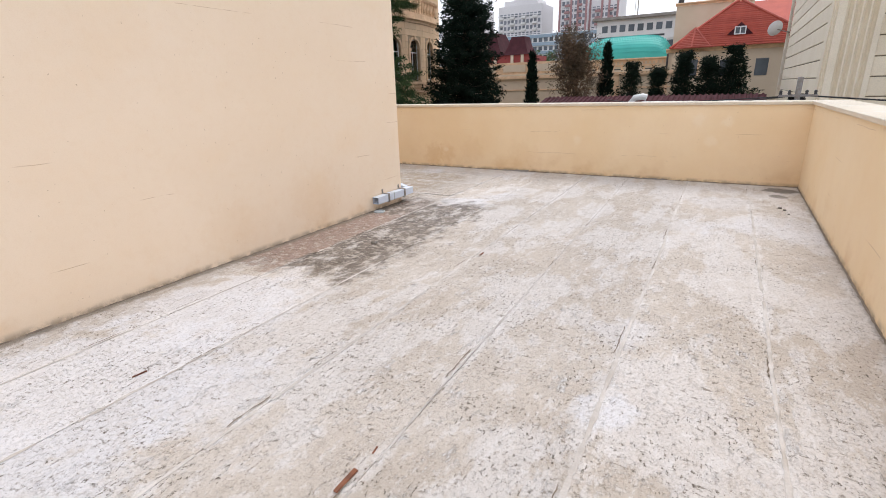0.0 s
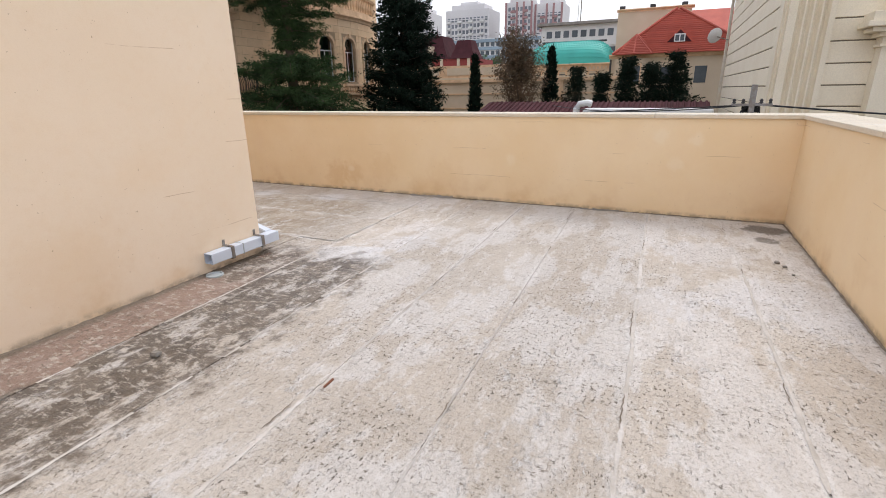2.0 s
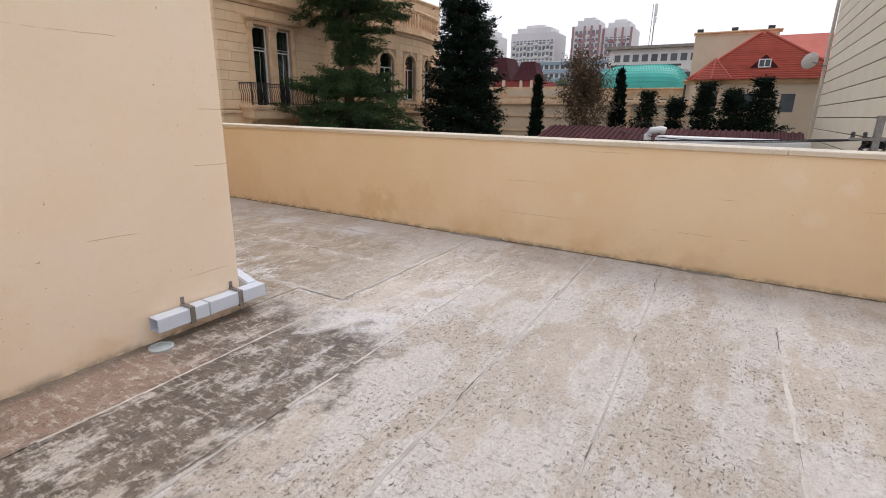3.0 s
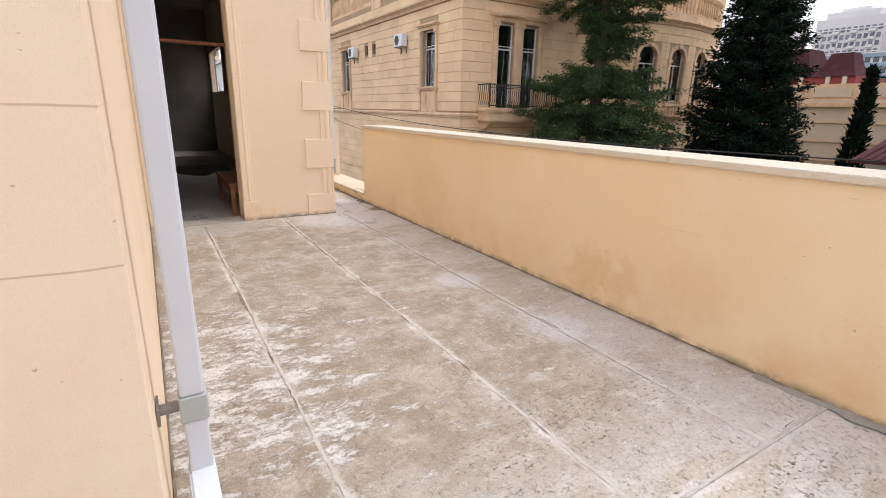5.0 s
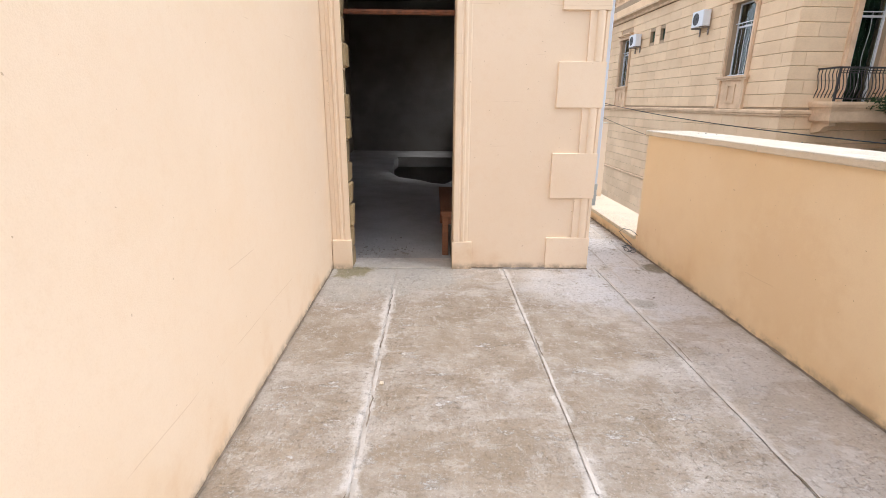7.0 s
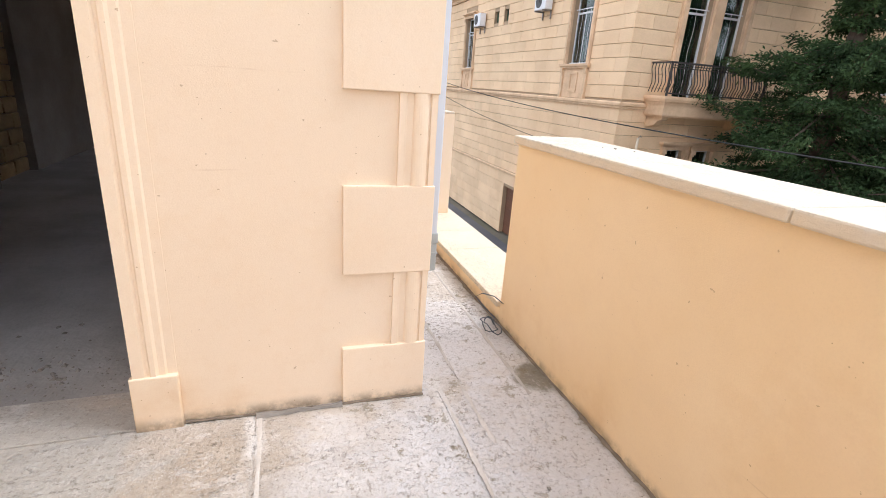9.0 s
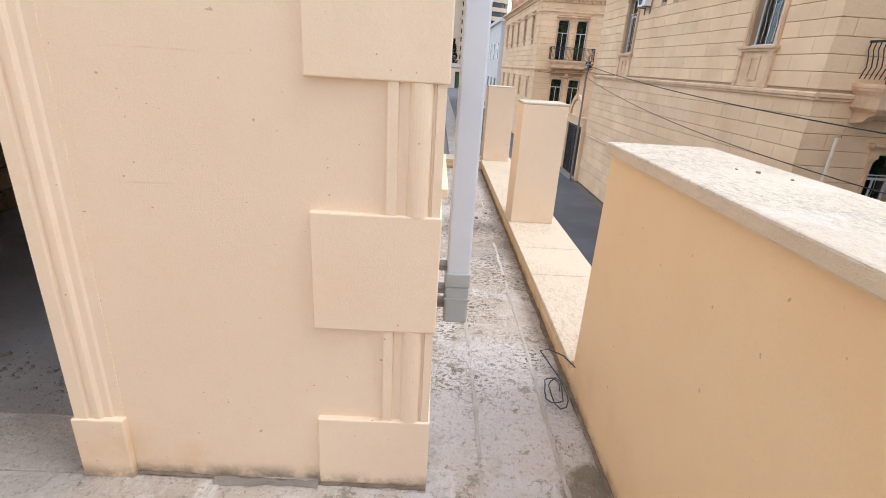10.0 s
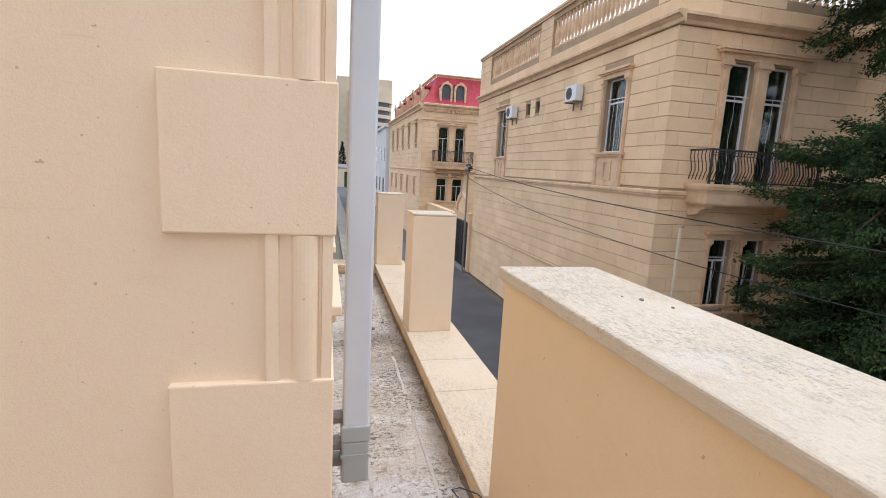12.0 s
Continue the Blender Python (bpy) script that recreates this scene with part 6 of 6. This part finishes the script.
COLUMN = [(0, 0), (-0.02, 0), (-0.02, 0.03), (-0.008, 0.034), (-0.008, 0.062)]
COLUMN += [(-0.008 - 0.02 * math.sin(math.pi * i / 10), 0.096 - 0.034 * math.cos(math.pi * i / 10)) for i in range(11)]
COLUMN += [(-0.008, 0.136), (-0.018, 0.139), (-0.018, 0.165), (0, 0.165)]
levels = [(0.0, 0.30), (0.672, 1.076), (1.462, 1.838), (2.23, 2.61), (3.0, 3.38), (3.77, 4.15)]
for i, (a, b) in enumerate(levels):
    left = 7.778
    part("quoin", boxes((left, DOOR_Y - 0.004, a - (0.02 if i == 0 else 0), 8.182, DOOR_Y + 0.34, b), bevel=0.005), STUCCO, wall_door, "raised cream corner block")
    if i + 1 < len(levels):
        c = levels[i + 1][0]
        part("colonnette", sweep(COLUMN, (8.01, WALL_FRONT + 0.0, b), (8.01, WALL_FRONT + 0.0, c), (1, 0, 0)), STUCCO, wall_door, "slim rounded corner shaft")
        part("side_strip", boxes((SIDE_X - 0.05, WALL_FRONT, b, SIDE_X - 0.008, DOOR_Y + 0.17, c)), STUCCO, wall_door)

# two moulded window bays on the side wall
side_trim = wall_door
for y0 in (11.9, 14.6):
    part("window_sill", boxes((SIDE_X - 0.05, y0 - 0.1, 0.5, SIDE_X + 0.1, y0 + 1.5, 0.58), (SIDE_X - 0.05, y0, 0.42, SIDE_X + 0.06, y0 + 1.4, 0.5), bevel=0.01), STUCCO, side_trim, "moulded cream window sill")
    for c in (y0 + 0.08, y0 + 1.2):
        part("sill_bracket", prism_side([(0, 0.0), (-0.05, 0.03), (-0.09, 0.16), (-0.06, 0.3), (-0.1, 0.42), (0, 0.42)], 0, 0.14), STUCCO, side_trim, "", pose(SIDE_X - 0.05, c, 0, 0, 0, 90))
    part("architrave", boxes((SIDE_X - 0.05, y0, 0.58, SIDE_X + 0.03, y0 + 0.2, 3.2), (SIDE_X - 0.05, y0 + 1.2, 0.58, SIDE_X + 0.03, y0 + 1.4, 3.2), (SIDE_X - 0.05, y0, 3.2, SIDE_X + 0.05, y0 + 1.4, 3.4)), STUCCO, side_trim)
    part("quoin_strip", boxes((SIDE_X - 0.05, y0 - 0.9, 0.0, SIDE_X - 0.01, y0 - 0.55, 4.3)), STUCCO, side_trim)

# square downpipe on the side wall
pipe = thing("downpipe", "pale blue square plastic downpipe on the side wall", "downpipe", pose(8.265, 9.79, 0.545))
part("tube", boxes((-0.044, -0.044, 0.19, 0.044, 0.044, 3.85), bevel=0.008), PIPE, pipe)
part("collar", boxes((-0.05, -0.05, 0.155, 0.05, 0.05, 0.215), bevel=0.006), PIPE_GREY, pipe, "grey plastic pipe collar")
part("outlet", boxes((-0.047, -0.047, 0.0, 0.047, 0.047, 0.155), bevel=0.008), PIPE_GREY, pipe, "grey green outlet piece")
part("collar", boxes((-0.05, -0.05, 0.098, 0.05, 0.05, 0.108)), PIPE_GREY, pipe)
for z in (0.22, 0.12, 0.06):
    part("bracket", boxes((-0.135, -0.03, z, -0.044, 0.03, z + 0.02), (-0.135, -0.05, z - 0.02, -0.125, 0.05, z + 0.04)), STEEL, pipe, "rusty steel pipe bracket")

# square downpipe and its outlet round the corner of the block
gut = thing("downpipe", "pale blue square plastic downpipe bent round the corner", "downpipe", pose(5.9, 4.16, 0.0))
part("tube", boxes((-0.038, 0.03, 0.575, 0.04, 0.11, 4.35), bevel=0.01), PIPE, gut)
part("collar", boxes((-0.043, 0.025, 0.48, 0.045, 0.115, 0.575), bevel=0.006), PIPE_GREY, gut, "grey plastic pipe collar")
part("lower_tube", boxes((-0.036, 0.032, 0.24, 0.038, 0.108, 0.48), bevel=0.008), PIPE, gut)
bm = prism_side([(0.112, 0.285), (0.02, 0.285), (-0.27, 0.2), (-0.27, 0.104), (-0.21, 0.104), (0.112, 0.19)], -0.042, 0.044)
bmesh.ops.bevel(bm, geom=bm.edges[:], offset=0.008, segments=2, affect="EDGES")
part("elbow", bm, PIPE, gut, "pale plastic elbow")
bm = boxes((-0.80, -0.36, 0.098, 0.042, -0.262, 0.196), bevel=0.006)
mouth = min((f for f in bm.faces if f.normal.x < -0.9), key=lambda f: -f.calc_area())
bmesh.ops.inset_individual(bm, faces=[mouth], thickness=0.006)
bmesh.ops.translate(bm, verts=mouth.verts[:], vec=(0.3, 0, 0))
part("spout", bm, PIPE, gut, "open-ended horizontal spout")
for x0 in (-0.58, -0.2):
    part("bracket", boxes((x0, -0.366, 0.088, x0 + 0.035, -0.25, 0.094), (x0, -0.366, 0.094, x0 + 0.035, -0.362, 0.206), (x0, -0.362, 0.202, x0 + 0.035, -0.25, 0.206), (x0 + 0.005, -0.256, 0.202, x0 + 0.03, -0.25, 0.255)), STEEL, gut, "steel strap bracket")
part("joint_ring", boxes((-0.44, -0.363, 0.095, -0.43, -0.259, 0.199)), PIPE_GREY, gut)
part("bracket", boxes((-0.108, 0.05, 0.52, -0.038, 0.09, 0.54), (-0.108, 0.02, 0.5, -0.1, 0.12, 0.56)), STEEL, gut, "steel strap bracket")

# ---- the room behind the doorway ----
rr = random.Random(21)
def rough_block(w, d, h, seed):
    """A hand-cut limestone block: uneven faces and chipped edges."""
    q = random.Random(seed)
    bm = boxes((0, 0, 0, w, d, h))
    bmesh.ops.bevel(bm, geom=bm.edges[:], offset=min(0.014, 0.25 * min(w, d, h)), segments=1, affect="EDGES")
    for v in bm.verts:
        v.co += Vector((q.uniform(-1, 1), q.uniform(-1, 1), q.uniform(-1, 1))) * min(0.008, 0.15 * min(w, d, h))
    return bm


z = 0.0
k = 0
while z < 3.05:
    h = rr.choice((0.19, 0.21, 0.2))
    part("stone", rough_block(0.075 + rr.uniform(-0.025, 0.02), 0.17 + rr.uniform(-0.03, 0.03), h - 0.012, k), ROUGH_STONE, wall_door, "raw limestone block of the door jamb", pose(5.9, 9.49, z - 0.015))
    z += h
    k += 1
shared = [mesh_of("stone", rough_block(0.06, 0.39, 0.185, 90 + i), ROUGH_STONE) for i in range(6)]
for r in range(14):
    y = 10.0 + (0.2 if r % 2 else 0.0)
    while y < 15.5:
        part("stone", rr.choice(shared), ROUGH_STONE, wall_room_west, m=pose(4.13, y, -0.02 + r * 0.2))
        y += 0.405
column = thing("concrete_column", "bare grey concrete column against the block wall", "column", pose(4.15, 14.05, -0.02))
part("shaft", boxes((0, 0, 0, 0.24, 0.35, 4.4), bevel=0.01), CONCRETE, column)
setting("wall_pier", boxes((4.15, 15.65, -0.02, 4.29, 19.05, 4.38), bevel=0.01), CONCRETE, "wide bare concrete pier against the block wall", "wall")
bar = tagged(part("bar", tube([(5.9, 9.78, 2.25), (6.97, 9.78, 2.25)], 0.022, 8), RUST), "rusty red steel bar across the doorway", "bar")
bench = thing("bench", "rough reddish wooden bench just inside the doorway", "bench", pose(6.8, 9.87, -0.02))
part("seat", boxes((0, 0, 0.43, 0.42, 1.5, 0.47), bevel=0.005), WOOD, bench)
for x0, y0 in ((0.02, 0.03), (0.34, 0.03), (0.02, 1.41), (0.34, 1.41)):
    part("leg", boxes((x0, y0, 0, x0 + 0.06, y0 + 0.06, 0.43), bevel=0.004), WOOD, bench)
part("apron", boxes((0.03, 0.09, 0.33, 0.05, 1.41, 0.43)), WOOD, bench)
part("apron", boxes((0.08, 0.035, 0.33, 0.34, 0.055, 0.43)), WOOD, bench)
threshold = setting("threshold", boxes((5.975, 9.442, -0.02, 6.898, 9.742, 0.003), bevel=0.002), SCREED, "smooth worn cement sill of the doorway", "threshold")
def lump(bm, x, y, z, s, r):
    """An uneven eight-sided lump of grit."""
    way = r.uniform(0, 3.1)
    c, e = math.cos(way), math.sin(way)
    pts = [(s * r.uniform(0.6, 1.4), 0, 0), (0, s * r.uniform(0.5, 1.1), 0), (-s * r.uniform(0.6, 1.4), 0, 0), (0, -s * r.uniform(0.5, 1.1), 0), (s * r.uniform(-0.3, 0.3), 0, s * r.uniform(0.5, 0.9)), (0, 0, -s * 0.2)]
    v = [bm.verts.new((x + a * c - b * e, y + a * e + b * c, z + h)) for a, b, h in pts]
    for k in range(4):
        bm.faces.new((v[k], v[(k + 1) % 4], v[4]))
        bm.faces.new((v[(k + 1) % 4], v[k], v[5]))


rubble = bmesh.new()
for i in range(420):
    lump(rubble, rr.uniform(5.95, 7.9), 9.78 + abs(rr.gauss(0, 0.22)), -0.02, rr.uniform(0.003, 0.009), rr)
for i in range(40):
    lump(rubble, rr.uniform(5.95, 6.5), 9.85 + abs(rr.gauss(0, 0.3)), -0.02, rr.uniform(0.01, 0.022), rr)
tagged(part("rubble", rubble, CONCRETE), "dark grit and crumbs on the room floor", "rubble", kind="stuff")

# ---- small things on the terrace ----
loop = []
for i in range(30):
    a = i * 0.47
    loop.append((math.cos(a) * (0.045 + 0.012 * math.sin(i * 0.9)) + 0.0015 * i, math.sin(a) * (0.10 + 0.02 * math.sin(i * 0.6)), 0.012 + 0.014 * (1 + math.sin(i * 1.3))))
loop += [(0.06, 0.02, 0.06), (0.0, 0.1, 0.12), (-0.05, 0.12, 0.18), (-0.03, 0.06, 0.23), (0.04, 0.02, 0.22), (0.10, 0.0, 0.17)]
coil = tagged(part("wire_coil", tube(loop, 0.0035, 5), CABLE_BLUE, m=pose(8.79, 10.02, 0.0)), "loose coil of dark wire lying by the parapet", "wire")
drain = thing("drain_cap", "round grey green drain cap set in the screed", "drain", pose(5.1, 3.80, 0.0))
part("rim", lathe([(0.075, 0.0), (0.075, 0.012), (0.06, 0.016), (0.055, 0.008)], 20), PIPE_GREY, drain)
part("grate", lathe([(0.054, 0.0), (0.054, 0.006), (0.02, 0.01)], 16), PIPE_GREY, drain)
iron = part("iron_scrap", rough_block(0.14, 0.022, 0.012, 5), RUST, m=pose(1.17, 1.05, 0.0, 0, 0, 2))
tagged(iron, "flat rusted iron scrap lying on the screed", "scrap metal", "iron scraps on the screed")
for x, y, a, s in ((1.42, 1.06, 10, 0.35), (1.25, 2.68, -4, 0.6), (4.07, 1.80, 3, 0.65)):
    tagged(part("iron_scrap", iron.data, RUST, m=pose(x, y, 0.0, 0, 0, a) @ Matrix.Diagonal((s, s, s, 1))), "flat rusted iron scrap lying on the screed", "scrap metal", "iron scraps on the screed")
pebble = None
for i, (x, y, z, s) in enumerate(((6.43, 7.46, 0.0, 0.022), (9.18, 9.55, 1.247, 0.011), (9.23, 9.46, 1.247, 0.008), (9.14, 9.6, 1.247, 0.006), (8.62, 12.9, 0.0, 0.03), (8.74, 13.1, 0.0, 0.024), (8.5, 8.7, 0.0, 0.014), (3.91, 2.96, 0.0, 0.05), (7.3, -0.84, 0.0, 0.035), (7.2, -0.88, 0.0, 0.03), (7.0, -0.9, 0.0, 0.02))):
    ob = part("pebble", rough_block(s, s * 1.2, s * 0.6, 30 + i), CAP if i == 0 else CONCRETE, m=pose(x, y, z))
    tagged(ob, "small loose stone chip", "pebble", "loose chips on the roof")

# ---- screed strips, their sealed joints and the dirt along the walls: last, as they are many ----
JOINTS = [(PAR_Y + 0.005, PAR_Y + 0.005), (-0.535, -0.495), (0.22, 0.345), (0.96, 1.26), (1.74, 1.96), (2.50, 2.68), (3.28, 3.44), (BLOCK_Y - 0.005, BLOCK_Y - 0.005)]
fr = random.Random(4)


def strip(x0, y0, x1, y1):
    part("screed_strip", boxes((x0 + 0.006, y0 + 0.006, -0.006, x1 - 0.006, y1 - 0.006, fr.uniform(-0.0012, 0.0012))), SCREED, floor)


def joint_y(k, x):
    """Where joint k runs at x: the joints fan out a little towards the east parapet."""
    a, b = JOINTS[k]
    return a + (b - a) * (x + 0.5) / (PAR_X + 0.5)


for k in range(len(JOINTS) - 1):
    right = PAR_X - 0.004 if k < 5 else 6.37 if k == 5 else BLOCK_X
    quad = [(-5.0, joint_y(k, -5.0) + 0.006), (right, joint_y(k, right) + 0.006), (right, joint_y(k + 1, right) - 0.006), (-5.0, joint_y(k + 1, -5.0) - 0.006)]
    part("screed_strip", prism(quad, -0.006, fr.uniform(-0.0012, 0.0012)), SCREED, floor)
LANES = [BLOCK_X + 0.004, 6.385, 7.38, 8.26, PAR_X - 0.004]
for i, (a, b) in enumerate(zip(LANES, LANES[1:])):
    start = 3.41 if a > 6.3 else BLOCK_Y
    strip(a, start, b, DOOR_Y - 0.02 if b < 8.0 else DOOR_Y)
for a, b in ((8.13, 8.40), (8.40, 8.735), (8.735, PAR_X - 0.004)):
    strip(a, DOOR_Y - 0.012, b, 15.49)


def seal(p, q, width, height, seed, material=None, wander=0.004):
    """A hand-smeared joint: a low uneven ridge of lime mortar along a line."""
    q_r = random.Random(seed)
    p, q = Vector((*p, 0.0)), Vector((*q, 0.0))
    way = (q - p).normalized()
    side = Vector((-way.y, way.x, 0))
    n = max(4, int((q - p).length / 0.045))
    v, f = [], []
    drift = 0.0
    for i in range(n + 1):
        c = p.lerp(q, i / n)
        drift = drift * 0.9 + q_r.uniform(-wander, wander) * 0.5
        w = width * q_r.uniform(0.6, 1.2)
        h = height * q_r.uniform(0.25, 1.2)
        for off, z in ((-w, 0.0006), (-w * 0.45, h), (w * 0.4, h * 0.85), (w, 0.0006)):
            e = c + side * (drift + off * q_r.uniform(0.8, 1.2))
            v.append((e.x, e.y, z + 0.001))
    gap = 0
    for i in range(n):
        gap = gap - 1 if gap > 0 else (q_r.randint(1, 5) if q_r.random() < 0.03 and height < 0.005 else 0)
        if gap:
            continue
        for j in range(3):
            k = i * 4 + j
            f.append((k, k + 1, k + 5, k + 4))
    return part("joint_seal", (v, [], f), material or SEAL, floor)


def crack(p, q, seed):
    """Short broken stretches of an open dark crack along a joint."""
    c_r = random.Random(seed)
    p, q = Vector((*p, 0.0)), Vector((*q, 0.0))
    long = (q - p).length
    way = (q - p) / long
    side = Vector((-way.y, way.x, 0))
    t, v, f = 0.0, [], []
    while t < long:
        t += c_r.uniform(0.2, 1.8)
        n = c_r.randint(4, 14)
        base = c_r.uniform(-0.02, 0.02)
        if t + n * 0.03 > long:
            break
        for i in range(n + 1):
            e = p + way * (t + i * 0.03) + side * (base + c_r.uniform(-0.005, 0.005))
            w = 0.0035 * c_r.uniform(0.4, 1.4) * (0.2 if i in (0, n) else 1.0)
            v += [(*(e + side * w).xy, 0.006), (*(e - side * w).xy, 0.006)]
            if i:
                k = len(v) - 4
                f.append((k, k + 1, k + 3, k + 2))
        t += n * 0.03
    part("joint_crack", (v, [], f), DIRT, floor)


DIRT = surface("dark_dirt", (0.15, 0.12, 0.09), (0.26, 0.21, 0.16), 9.0, 0.95, 60.0, 0.8, 0.008, 0.0)
for i in range(1, len(JOINTS) - 1):
    right = PAR_X
    seal((-5, joint_y(i, -5)), (right, joint_y(i, right)), (0.012, 0.013, 0.007, 0.012, 0.011, 0.009)[i - 1], 0.0028, 99 + i)
    crack((-1, joint_y(i, -1) + 0.02), (right, joint_y(i, right) + 0.012), 199 + i)
for i, x in enumerate(LANES[1:-1]):
    seal((x, 3.42), (x + 0.02, DOOR_Y if x > 7.36 else 8.9), 0.010, 0.002, 120 + i)
    crack((x, 3.4), (x + 0.02, DOOR_Y), 220 + i)
seal((8.40, 9.0), (8.41, 15.5), 0.011, 0.003, 130)
seal((8.73, 9.3), (8.75, 15.5), 0.011, 0.003, 131)
seal((7.385, 9.428), (7.775, 9.432), 0.02, 0.014, 133, CONCRETE, 0.012)
seal((PAR_X - 0.02, 3.1), (PAR_X - 0.02, 3.8), 0.03, 0.03, 134, CONCRETE, 0.03)
seal((PAR_X - 0.01, 0.7), (PAR_X - 0.01, 1.2), 0.025, 0.02, 135, CONCRETE, 0.02)
for i, (p, q, w) in enumerate((((-5, BLOCK_Y - 0.006), (5.8, BLOCK_Y - 0.006), 0.016), ((BLOCK_X + 0.006, 3.95), (BLOCK_X + 0.006, 9.4), 0.008), ((PAR_X - 0.005, PAR_Y), (PAR_X - 0.005, 10.1), 0.012), ((-5, PAR_Y + 0.005), (8.9, PAR_Y + 0.005), 0.011), ((7.09, DOOR_Y + 0.014), (8.18, DOOR_Y - 0.012), 0.009), ((8.90, 10.1), (8.90, 15.5), 0.02), ((8.14, 9.8), (8.14, 15.5), 0.018))):
    seal(p, q, w, 0.009, 140 + i, DIRT)

crumbs = bmesh.new()
for i in range(500):
    x, y = fr.uniform(-1, 8.8), fr.uniform(-1.1, 3.2)
    if i % 3 == 0:
        x, y = fr.uniform(8.2, 8.88), fr.uniform(8.5, 15.4)
    if i % 7 == 0:
        x, y = PAR_X - abs(fr.gauss(0, 0.06)) - 0.02, fr.uniform(-1, 10)
    s = fr.uniform(0.002, 0.006)
    lump(crumbs, x, y, 0.0, s, fr)
tagged(part("mortar_crumbs", crumbs, CONCRETE), "loose grit and mortar crumbs on the screed", "grit", kind="stuff")
